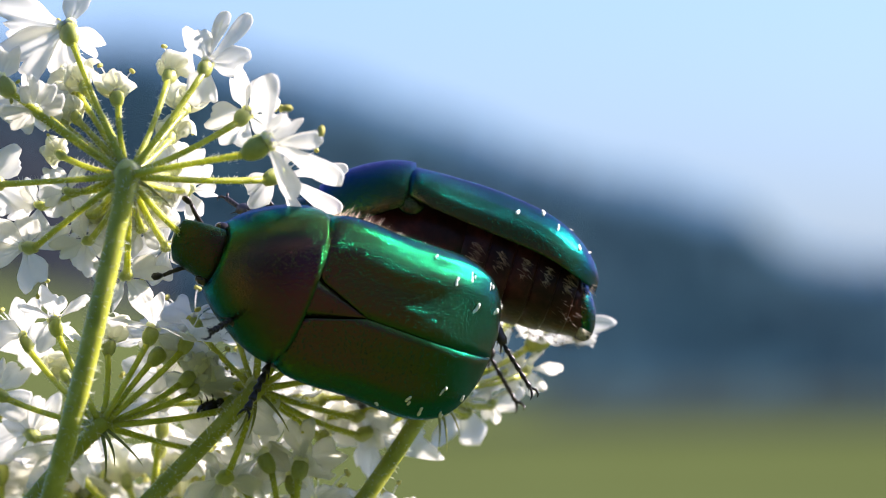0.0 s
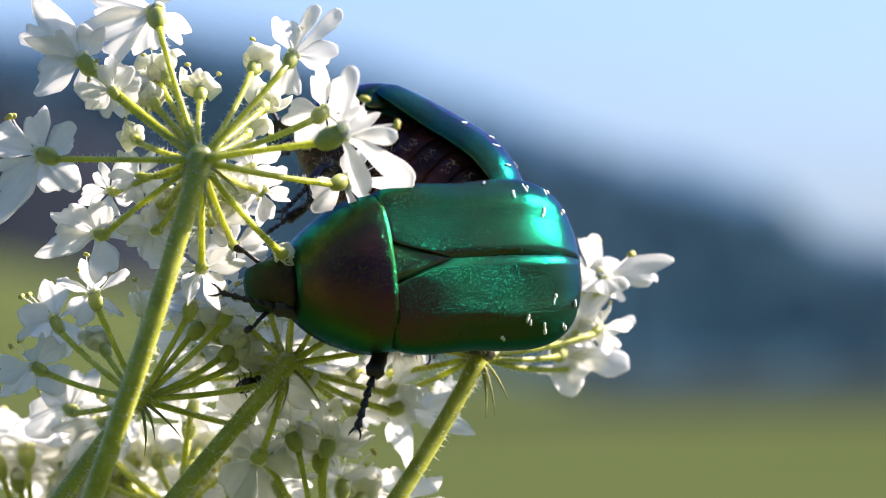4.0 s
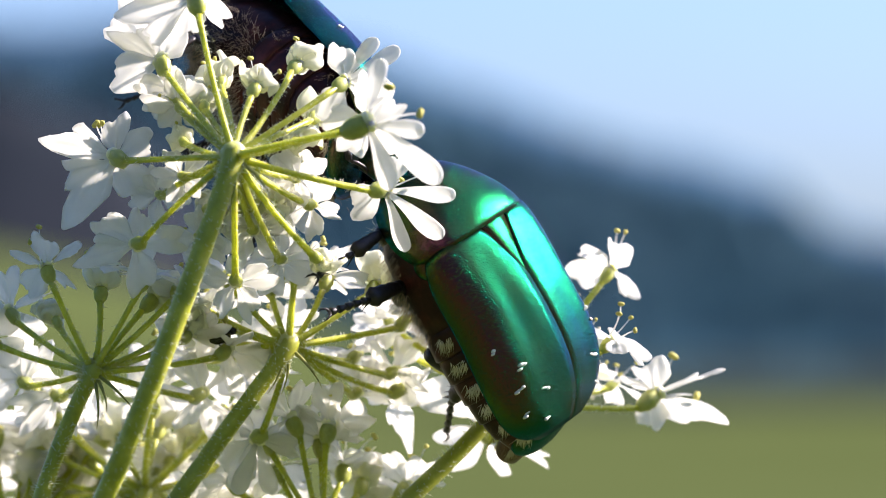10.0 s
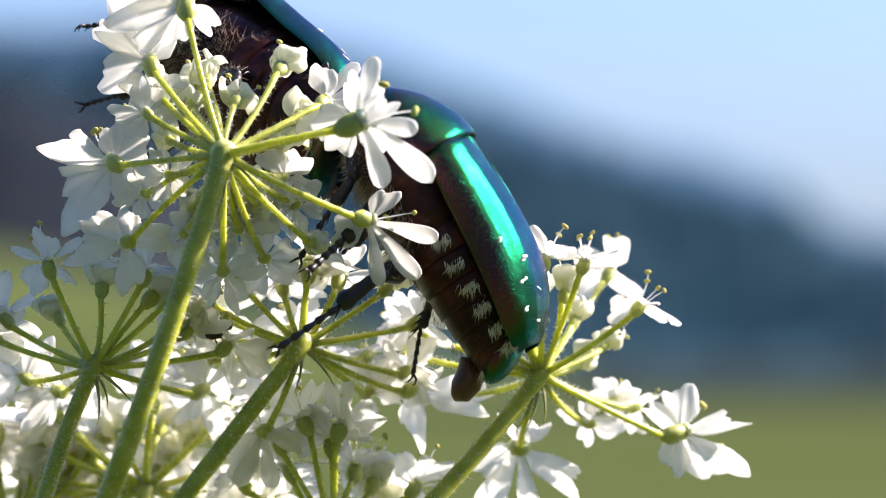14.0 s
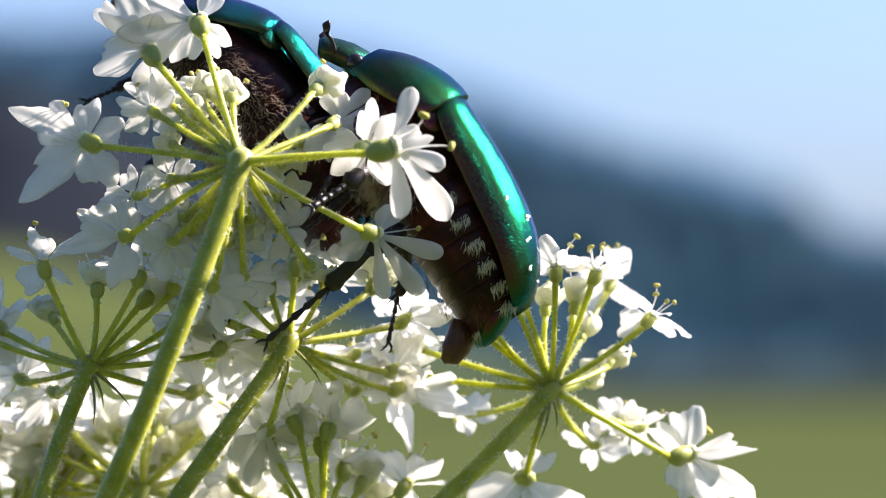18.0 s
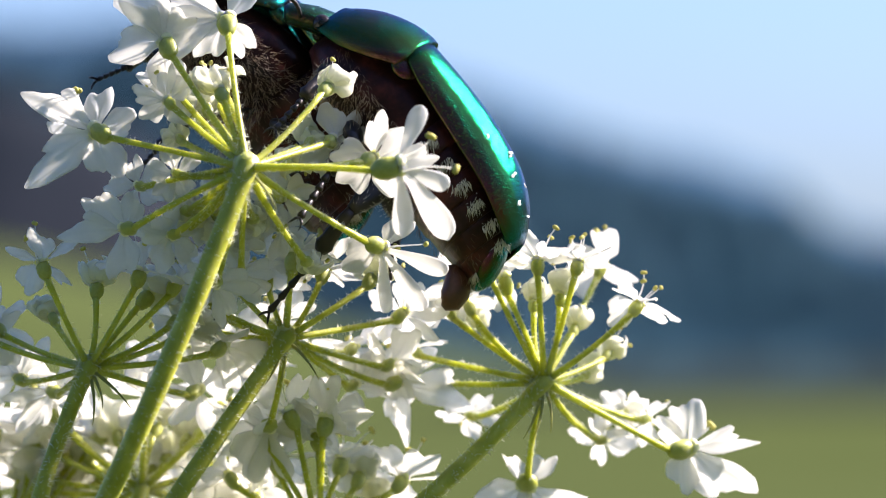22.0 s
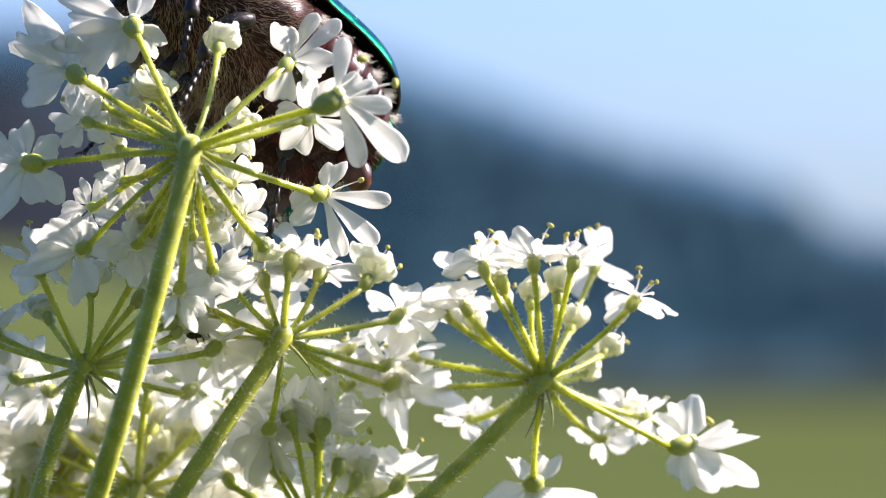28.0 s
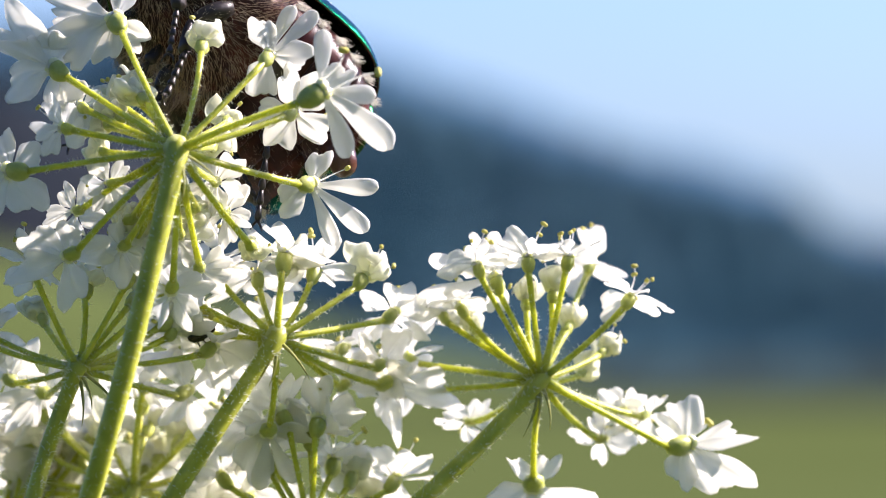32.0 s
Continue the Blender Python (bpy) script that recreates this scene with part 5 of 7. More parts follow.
    walk(a5, [(t, pose(0, 0, 0, a, b, c)) for t, a, b, c in [
        (0, 1.2, 1.7, -1.2), (0.5, 2.2, 8.8, -2.7), (1, 2.9, 9.8, -3.4), (1.5, 3.2, 10.8, -3.8), (2, 1.5, 6.5, -1.9), (2.5, 2.4, 9.4, -2.9), (3, 2.6, 8, -3), (3.5, 3.2, 10.5, -3.8), (4, 2.7, 13.9, -3.6), (4.5, 2.8, 11.4, -3.5), (6.5, 2.3, 13.7, -3.2), (7, 3.2, 15.9, -4.2), (7.5, 2.9, 14.8, -3.9), (8, 2.8, 13, -3.6), (8.5, 2.1, 15, -3.1), (9, 2.8, 0.9, -2.7), (9.5, 2.8, 1.3, -2.7), (10, 2.1, 0.9, -2), (10.5, 2.2, -4, -1.8), (11, 2, -1, -1.8), (11.5, 0.4, 0.7, -0.5), (12, -0.5, -0.4, 0.5), (12.5, -0.1, -0.3, 0.1), (13, 0, 0, 0), (13.5, 0.9, -2.4, -0.7), (14, 0.7, -4.6, -0.4), (14.5, 1.5, -4.8, -1.1), (16.5, 2.1, 9.7, -2.6), (17, 2.6, 9.9, -3.1), (17.5, 3.5, 8.3, -3.9), (18, 3.3, 8.2, -3.6), (18.5, 3.5, 8.2, -3.9), (19, 3.6, 7.2, -3.9), (19.5, 4.9, 7.7, -5.1), (20, 3.2, 7.7, -3.5), (20.5, 3.3, 7.3, -3.6), (21, 3.1, 8.1, -3.4), (21.5, 3.2, 6.9, -3.4), (22, 3.2, 6.7, -3.4), (22.5, 3.5, 7.1, -3.7), (23, 3, 6.8, -3.2), (23.5, 2.7, 7.1, -3), (24, 2.1, 7.8, -2.5), (24.5, 2, 8.3, -2.4), (25, 1.1, 10.9, -1.8), (25.5, 1.6, 12, -2.4), (27.5, 1.9, 12.8, -2.8), (28, 2.1, 12.8, -3), (28.5, 2, 13.2, -2.9), (29, 2.2, 12.6, -3), (29.5, 2.1, 13.2, -2.9), (30, 2.1, 12.7, -2.9), (30.5, 2, 13.1, -2.9), (31, 2, 12.9, -2.9), (31.5, 1.6, 14, -2.5), (32, 1.5, 13.8, -2.5)]])
    walk(a6, [(t, pose(0, 0, 0, a, b, c)) for t, a, b, c in [
        (0, 6.5, -4.2, -3.1), (0.5, 5.3, -7, 0.8), (1, 3.7, -5.4, 1.1), (1.5, 5, -5.5, -0.1), (2, 1.9, -4.9, 2.8), (2.5, 4.3, -5.4, 0.5), (3, 3.2, -4.4, 0.8), (3.5, 4.9, -5.5, -0.1), (4, 5.8, -5.3, -1.3), (4.5, 5.5, -6.7, 0.4), (6.5, 4.3, -4.4, -0.5), (7, 3.9, -2.3, -2.1), (7.5, 5.7, -4.6, -1.9), (8, 7.6, -6.4, -2.2), (8.5, 5.2, -5, -1), (9, 3.5, -3.4, -0.5), (9.5, 3.1, -2.8, -0.8), (10, 1.2, -1.6, 0.2), (10.5, 4.3, -5.8, 0.9), (11, 2.6, -3.3, 0.4), (11.5, 0.7, -1.9, 1.2), (12, -0.3, -1, 1.3), (12.5, 0, -0.1, 0.2), (13, 0, 0, 0), (13.5, 1.1, -1.1, -0.1), (14, 1.8, -3, 0.9), (14.5, 2.6, -4, 1), (16.5, 3.5, -5.1, 1.1), (17, 4.6, -6.3, 0.9), (17.5, 5.8, -7.3, 0.5), (18, 5.6, -7.6, 1.1), (18.5, 5.8, -7.5, 0.7), (19, 5.7, -7.7, 1), (19.5, 6.4, -7.1, -0.3), (20, 4.7, -7.3, 1.8), (20.5, 5.1, -7, 1.1), (21, 4.7, -6.4, 1), (21.5, 5.4, -7.8, 1.4), (22, 5.4, -8.1, 1.7), (22.5, 5.9, -8.8, 1.7), (23, 6, -9.3, 2.1), (23.5, 5.9, -9.6, 2.5), (24, 5.7, -9.7, 2.8), (24.5, 4.1, -7.4, 2.6), (25, 3.3, -6.3, 2.5), (25.5, 3.4, -5.2, 1.3), (27.5, 2.2, -2.9, 0.4), (28, 2.8, -3.3, 0.2), (28.5, 3, -3.5, 0.1), (29, 2.6, -3, 0.1), (29.5, 2.9, -3.4, 0.1), (30, 3.1, -3.4, -0.1), (30.5, 3.2, -3.4, -0.3), (31, 2.9, -3.1, -0.2), (31.5, 2.1, -2.4, 0.1), (32, 1.5, -2.1, 0.5)]])
    walk(a2, [(t, pose(0, 0, 0, a, b, c)) for t, a, b, c in [
        (0, 2.8, -6.4, -1.9), (0.5, 2.5, -16.3, 0.7), (1, -0.2, -15.7, 3.8), (1.5, 1.5, -12.8, 1.1), (2, -2.5, -17.7, 6.9), (2.5, 1.8, -13.1, 0.8), (3, 0.2, -15, 3.2), (3.5, 1.4, -12.4, 1.1), (4, 2.7, -5.5, -2), (4.5, 1.8, -12.6, 0.8), (6.5, 2.3, -8.8, -0.8), (7, 2.1, -7.9, -0.7), (7.5, 3.6, -6.8, -2.9), (8, 3.7, -6.3, -3.1), (8.5, 2.4, -3.5, -2.1), (9, 1.5, -1.4, -1.5), (9.5, 2.2, -3.1, -2), (10, 0.9, -3.2, -0.4), (10.5, 2.2, -6.7, -1.1), (11, 1.2, -4.6, -0.4), (11.5, 0.2, -4.8, 1), (12, -0.7, -0.1, 1), (12.5, 0.3, 1.6, -0.8), (13, 0, 0, 0), (13.5, 0.8, -0.3, -1), (14, 0.6, -3.1, 0), (14.5, 1.2, -5.7, -0.1), (16.5, 1.7, -5.9, -0.7), (17, 1.9, -4.7, -1.2), (17.5, 2.3, -3.8, -2), (18, 2, -4.4, -1.4), (18.5, 2, -4.4, -1.4), (19, 2, -4, -1.6), (19.5, -11.5, -8.6, 16.8), (20, 0.8, -8, 1), (20.5, 0.6, -4.4, 0.4), (21, 0.5, -5.1, 0.6), (21.5, 0.7, -4.4, 0.2), (22, 1.7, -5.7, -0.7), (22.5, -0.2, -6.3, 1.8), (23, 4.3, 1.6, -5.9), (23.5, 2.6, 7.5, -5.6), (24, 1.7, 11.8, -5.9), (24.5, 1.7, 7.3, -4.4), (25, 1.9, 0.7, -2.7), (25.5, 0.4, 1, -0.8), (27.5, 0.4, -2.7, 0.2), (28, 0.1, -3.1, 0.6), (28.5, 0, -3.3, 0.9), (29, -0.2, -2.9, 1), (29.5, -0.1, -3, 0.9), (30, 0, -3.4, 0.9), (30.5, -0.3, -3.2, 1.2), (31, -0.1, -3.6, 1), (31.5, -0.2, -5, 1.5), (32, -0.3, -4.6, 1.5)]])
    walk(a1, [(t, pose(0, 0, 0, a, b, c)) for t, a, b, c in [
        (0, -0.6, -0.9, -3.3), (0.5, -3.1, -0.3, -7.4), (1, -6.7, 5, -3.7), (1.5, -3.9, 8.5, 8), (2, -4.3, 5, 1), (2.5, -7.9, 5.5, -5), (3, -10.6, 9.1, -3.4), (3.5, -5.8, 3.6, -4.6), (4, 3.9, -4.7, -2.2), (4.5, 1.5, -1.3, 0.5), (6.5, 3.7, -4.3, -1.7), (7, 5.2, -5.9, -1.8), (7.5, 0.1, -3.2, -7.6), (8, -4.7, 1, -7.7), (8.5, 1.1, -5.6, -11.5), (9, -1.9, -1.5, -7.6), (9.5, -3.3, 0, -7.2), (10, -3.6, -0.2, -8.4), (10.5, -10, 10, -1), (11, -7.6, 5, -5.3), (11.5, -2.4, -1.3, -8.1), (12, -2.3, 1.5, -2), (12.5, -1.3, 1.5, 0.4), (13, 0, 0, 0), (13.5, -8.2, 5.8, -4.9), (14, -13.5, 6, -13.3), (14.5, -13.9, 4.6, -16.4), (16.5, -5.4, -3.5, -19.3), (17, -3.9, -3.6, -16.9), (17.5, -8.5, 2.2, -12.3), (18, -10, 3.6, -12), (18.5, -11.5, 5.2, -11.6), (19, -12.6, 6.2, -11.7), (19.5, -14, 5.5, -14.8), (20, -13.5, 4.7, -15.6), (20.5, -14, 5.3, -15.4), (21, -13.6, 4.3, -16.5), (21.5, -15.7, 6, -16.5), (22, -17.5, 8.1, -15.6), (22.5, -18.7, 9.3, -15.4), (23, -18, 9.6, -14), (23.5, -14.6, 7.6, -12.3), (24, -11.5, 5.6, -10.8), (24.5, -9.8, 5, -9.2), (25, -7.6, 3.4, -8.4), (25.5, -3.4, -0.6, -8.8), (27.5, 9.2, -10.6, -5.9), (28, 8.8, -10, -4.7), (28.5, 8.8, -10.1, -4.9), (29, 8.5, -9.7, -4.4), (29.5, 8.7, -9.8, -4.2), (30, 8.6, -9.7, -4.2), (30.5, 8.9, -10, -4.4), (31, 9, -10.1, -4.4), (31.5, 9, -10.1, -4.2), (32, 9.2, -10.2, -4)]])
    walk(a9, [(t, pose(0, 0, 0, a, b, c)) for t, a, b, c in [
        (0, -6.1, -24.3, 20.1), (0.5, -13, -28, 18.5), (1, -6.2, -18.9, 12.3), (1.5, 7.1, -3.4, 10.5), (2, 6.1, -0.9, 7.4), (2.5, 4.2, -4.8, 8.6), (3, 0.5, -4.8, 4.6), (3.5, -2.1, -13.8, 10.8), (4, -3.6, -20.8, 17.7), (4.5, -3.3, -15.9, 11.9), (6.5, -3.5, -19.2, 15.8), (7, -0.4, -17.9, 17.4), (7.5, -2.8, -22.5, 20.9), (8, 3.5, -19.6, 23.2), (8.5, -8.6, -27.8, 23.2), (9, -2.6, -20.1, 17.8), (9.5, 0.2, -17.6, 17.6), (10, -1.4, -19.6, 18.4), (10.5, 2.3, -14.9, 16.6), (11, 4.8, -10.7, 14.7), (11.5, 3.8, -0.8, 4.9), (12, -4.6, -1.8, -3.9), (12.5, -1.7, -1.1, -1.1), (13, 0, -0, 0), (13.5, -1.8, -9.1, 6.1), (14, -9.9, -21.7, 11.8), (14.5, -10.1, -20.8, 10.3), (16.5, -4.6, -18.7, 13.9), (17, -10.1, -25.1, 17), (17.5, -6.2, -22.6, 17.4), (18, -9.3, -24.9, 17.5), (18.5, -12.2, -27.3, 18.3), (19, -17.6, -31.4, 19.7), (19.5, -18.6, -30.5, 16.3), (20, -22.9, -34.2, 19.1), (20.5, -16.9, -30.1, 17.8), (21, -18.4, -31.4, 18.6), (21.5, -15.1, -29.4, 18.5), (22, -13.7, -28.7, 19.1), (22.5, -9.6, -25.3, 17.7), (23, -7, -24.5, 19.4), (23.5, -6, -23.1, 18.4), (24, -5, -21.6, 17.3), (24.5, -3, -18.4, 15.3), (25, -2.2, -16, 13.2), (25.5, -3.4, -17.7, 13.9), (27.5, -1.3, -18, 16.5), (28, -1.5, -18.8, 17.3), (28.5, -2, -19.1, 17.2), (29, -2.2, -19.5, 17.5), (29.5, -1.6, -19.3, 17.8), (30, -0.9, -18.7, 17.8), (30.5, -1, -18.9, 18), (31, -0.8, -18.9, 18.2), (31.5, -1.5, -19.6, 18.4), (32, -2.2, -20.3, 18.5)]])
    walk(a8, [(t, pose(0, 0, 0, a, b, c)) for t, a, b, c in [
        (0, 1.4, 3.1, -2.1), (0.5, -8.8, -3.7, -4.3), (1, -9.5, -3.1, -5.9), (1.5, 3.2, 9.7, -6.8), (2, 3.2, 12.1, -9), (2.5, 3.1, 5.3, -2.7), (3, 1.9, 3.4, -1.9), (3.5, -4.9, -3, -1.2), (4, -10.6, -8.5, 0.4), (4.5, -18.5, -14.1, 0.9), (6.5, -14.2, -12.4, 2.8), (7, -11.4, -11.1, 3.5), (7.5, -16.1, -15.4, 5.9), (8, -8.3, -10.7, 6), (8.5, -17.6, -16.5, 6.6), (9, -6.6, -6.7, 1.9), (9.5, -6.4, -6.2, 1.4), (10, -7.1, -6.1, 0.6), (10.5, 0, 1.2, -1.3), (11, -4.2, -3.3, -0.2), (11.5, -5.8, -4.8, 0.1), (12, -1, -2.2, 1.6), (12.5, -0.1, -1.6, 1.7), (13, 0, 0, 0), (13.5, 0.6, -2.7, 3.7), (14, -1.4, -5.9, 5.8), (14.5, -3.2, -5.8, 4), (16.5, -4.7, -8.7, 6.4), (17, -9.3, -12, 7), (17.5, -4.3, -9.3, 7.7), (18, -4.3, -9.4, 7.8), (18.5, -4.2, -9.7, 8.4), (19, -5, -10.6, 8.9), (19.5, -4.9, -9.1, 6.8), (20, -6.4, -11.4, 8.9), (20.5, -4.6, -11, 9.8), (21, -3.6, -10.5, 9.9), (21.5, -1.4, -8.8, 9.4), (22, 0.1, -7.6, 9.2), (22.5, 1, -6.4, 8.4), (23, 1.2, -7.5, 10), (23.5, 1.1, -7.6, 10), (24, 0.8, -7.6, 9.7), (24.5, 1.3, -6.3, 8.5), (25, 1, -5.3, 7.1), (25.5, -0.7, -6.3, 6.9), (27.5, -1.9, -4.8, 3.9), (28, -1, -4.7, 4.6), (28.5, -1.5, -4.8, 4.3), (29, -1.8, -5, 4.3), (29.5, -1.5, -4.8, 4.3), (30, -1.4, -4.5, 3.9), (30.5, -1.3, -4.4, 3.9), (31, -1.1, -4.3, 4), (31.5, -1.8, -4.7, 4), (32, -2.3, -5.1, 4)]])
    walk(a7, [(t, pose(0, 0, 0, a, b, c)) for t, a, b, c in [
        (0, 4.1, 0.7, -1), (0.5, 1.1, -1.3, 2), (1, 8.1, -1.3, 1.9), (1.5, 16.3, 4.4, -5.1), (2, 13.9, 6.5, -8), (2.5, 12.1, 0.8, -1), (3, 11.3, 0.1, -0.1), (3.5, 6.6, -0.9, 1.3), (4, 3.4, -1.6, 2.5), (4.5, -4.2, 1.5, -2.6), (6.5, -2.9, -0.5, 0.8), (7, -4.6, -2.2, 3.9), (7.5, -4.2, -2.8, 4.8), (8, 3, -1.1, 1.8), (8.5, -3.4, -3, 5.1), (9, -1.8, -0.3, 0.4), (9.5, -1.3, -0.5, 0.8), (10, -1.3, -0.7, 1.1), (10.5, 0.2, 1, -1.6), (11, -0.9, -1.1, 1.8), (11.5, -3.6, -1, 1.7), (12, -3.5, -1.2, 2), (12.5, -1.7, -1.2, 1.9), (13, 0, 0, 0), (13.5, 2.8, -0.8, 1.3), (14, 4.3, -1.1, 1.7), (14.5, 2.3, -0.3, 0.4), (16.5, 1.3, -2.2, 3.5), (17, -1.4, -2.2, 3.5), (17.5, 0, -1.7, 2.7), (18, 0.1, -1.6, 2.5), (18.5, 0.6, -1.7, 2.7), (19, 0.1, -2, 3.2), (19.5, 1.7, -0.7, 1), (20, 0.8, -2.3, 3.6), (20.5, 2.2, -2.6, 4), (21, 3.1, -3.2, 4.8), (21.5, 2.8, -3, 4.6), (22, 2.9, -3.2, 4.9), (22.5, 3.5, -2.8, 4.2), (23, 3.6, -4.2, 6.3), (23.5, 3.7, -4.6, 6.8), (24, 3.7, -4.8, 7.1), (24.5, 3.3, -4.1, 6.2), (25, 2.6, -3.6, 5.5), (25.5, 1.8, -3.6, 5.5), (27.5, -4.1, -0.2, 0.3), (28, -6.8, 0.3, -0.6), (28.5, -6.6, 0.3, -0.5), (29, -6.3, 0.2, -0.5), (29.5, -6.1, 0.2, -0.5), (30, -6.2, 0.4, -0.8), (30.5, -5.6, 0.3, -0.6), (31, -5.5, 0.3, -0.5), (31.5, -6, 0.1, -0.3), (32, -6.3, -0.1, 0)]])
    walk(a10, [(t, pose(0, 0, 0, a, b, c)) for t, a, b, c in [
        (0, 12.1, 6.6, -6.9), (0.5, 11, 2, -8.5), (1, 8.6, -1.1, -8), (1.5, 8.4, -0.3, -7.5), (2, 1.5, -10.4, -6.1), (2.5, 6.3, -3.1, -7), (3, 5.1, -6, -7.3), (3.5, 8.1, -1, -7.5), (4, 13.2, 9.4, -6.2), (4.5, 10.1, 5.3, -5.9), (6.5, 11.9, 8.5, -5.6), (7, 13, 14.9, -2.4), (7.5, 7.4, 2.3, -5.1), (8, 10.9, 7.5, -5.4), (8.5, 4.3, -7.1, -7), (9, 3.2, -2, -3.7), (9.5, 3.7, -3.7, -4.9), (10, 3.7, -6.6, -6.3), (10.5, 4.7, 3.5, -2.1), (11, 3.4, -5, -5.3), (11.5, 2.7, -4, -4.2), (12, 1.5, 0.7, -0.9), (12.5, 0.1, 0.6, 0.2), (13, 0, 0, 0), (13.5, 0.6, 1.8, 0.4), (14, 1.2, 1.7, -0.1), (14.5, 1.4, 2.1, -0.1), (16.5, 1.9, 4.7, 0.8), (17, 2.6, 4.1, -0.1), (17.5, 3.2, 8.8, 2), (18, 3, 5, 0), (18.5, 3.1, 1.9, -1.6), (19, 2.9, -2.4, -3.6), (19.5, 5.4, -2.6, -5.9), (20, 3.9, -4.5, -5.5), (20.5, 4.3, -2, -4.7), (21, 4.8, -2.4, -5.3), (21.5, 4.3, 0.9, -3.2), (22, 4.4, 3.1, -2.2), (22.5, 5.5, 3.7, -2.7), (23, 5, 3.2, -2.5), (23.5, 4.4, 1.9, -2.8), (24, 3.9, 0.5, -3), (24.5, 3.4, 1.7, -2), (25, 2.7, 0.4, -2.1), (25.5, 2.5, -1.7, -2.9), (27.5, 4, 11.8, 3.1), (28, 3.4, 11.7, 3.5), (28.5, 3.4, 10.4, 2.8), (29, 3.4, 10.4, 2.7), (29.5, 3.6, 11.7, 3.4), (30, 3.8, 13.2, 4.1), (30.5, 4.2, 14.7, 4.8), (31, 4.5, 16.5, 5.7), (31.5, 4.2, 16.9, 6.2), (32, 3.9, 16.7, 6.3)]])
    walk(a11, [(t, pose(0, 0, 0, a, b, c)) for t, a, b, c in [
        (0, -5.4, -6.4, -10.6), (0.5, -5.5, -10.3, -15.5), (1, -1.3, -9.5, -13.1), (1.5, 5.7, -1, 2), (2, 2.6, -0.6, 0.8), (2.5, 5.2, -1.6, 0.9), (3, 11.2, -7.5, -4.6), (3.5, 1.2, -6.6, -8.2), (4, -2.7, -7.3, -10.7), (4.5, 2.8, -8.5, -10.2), (6.5, -1.4, -2.3, -3.7), (7, -0.3, -5.3, -7), (7.5, -1, -5.9, -8.2), (8, 0.4, -3.4, -4.3), (8.5, 2.3, -6, -6.9), (9, 1.3, -1.1, -0.7), (9.5, 1.2, -2.7, -2.9), (10, 0.5, -5, -6.2), (10.5, -1.9, 0.6, -0.3), (11, -1.4, -4.7, -6.8), (11.5, -1.4, -4.6, -6.6), (12, -0.2, -0.6, -0.9), (12.5, 0, 0.4, 0.5), (13, 0, 0, 0), (13.5, -0.5, -1.2, -1.7), (14, -1.6, -3.9, -5.8), (14.5, -2.1, -4.7, -7.1), (16.5, 5.8, -7.2, -6.9), (17, 9.1, -9.1, -8.3), (17.5, 7.3, -8.6, -8.4), (18, 8.1, -11.8, -13.2), (18.5, 10.1, -14.9, -17.7), (19, 13.8, -18.4, -23.4), (19.5, 10.8, -16.8, -21.1), (20, 10, -14.1, -16.4), (20.5, 8.8, -10.3, -10.5), (21, 11.3, -12.7, -13.5), (21.5, 10.9, -12.9, -13.9), (22, 9.3, -11, -11.3), (22.5, 8.9, -10.3, -10.3), (23, 10, -9.4, -8.3), (23.5, 10.4, -9.1, -7.8), (24, 10.6, -8.9, -7.3), (24.5, 9.1, -7.6, -5.8), (25, 8.1, -7.1, -5.6), (25.5, 8.7, -7.9, -6.6), (27.5, 9.7, -4.3, -0.4), (28, 12.2, -4.6, 0.8), (28.5, 12.5, -5.3, -0.2), (29, 12.9, -5.8, -0.7), (29.5, 13, -5.7, -0.5), (30, 12.8, -5.5, -0.4), (30.5, 12.9, -5.5, -0.3), (31, 12.8, -5.3, 0), (31.5, 12.6, -5.4, -0.2), (32, 12.6, -5.6, -0.6)]])
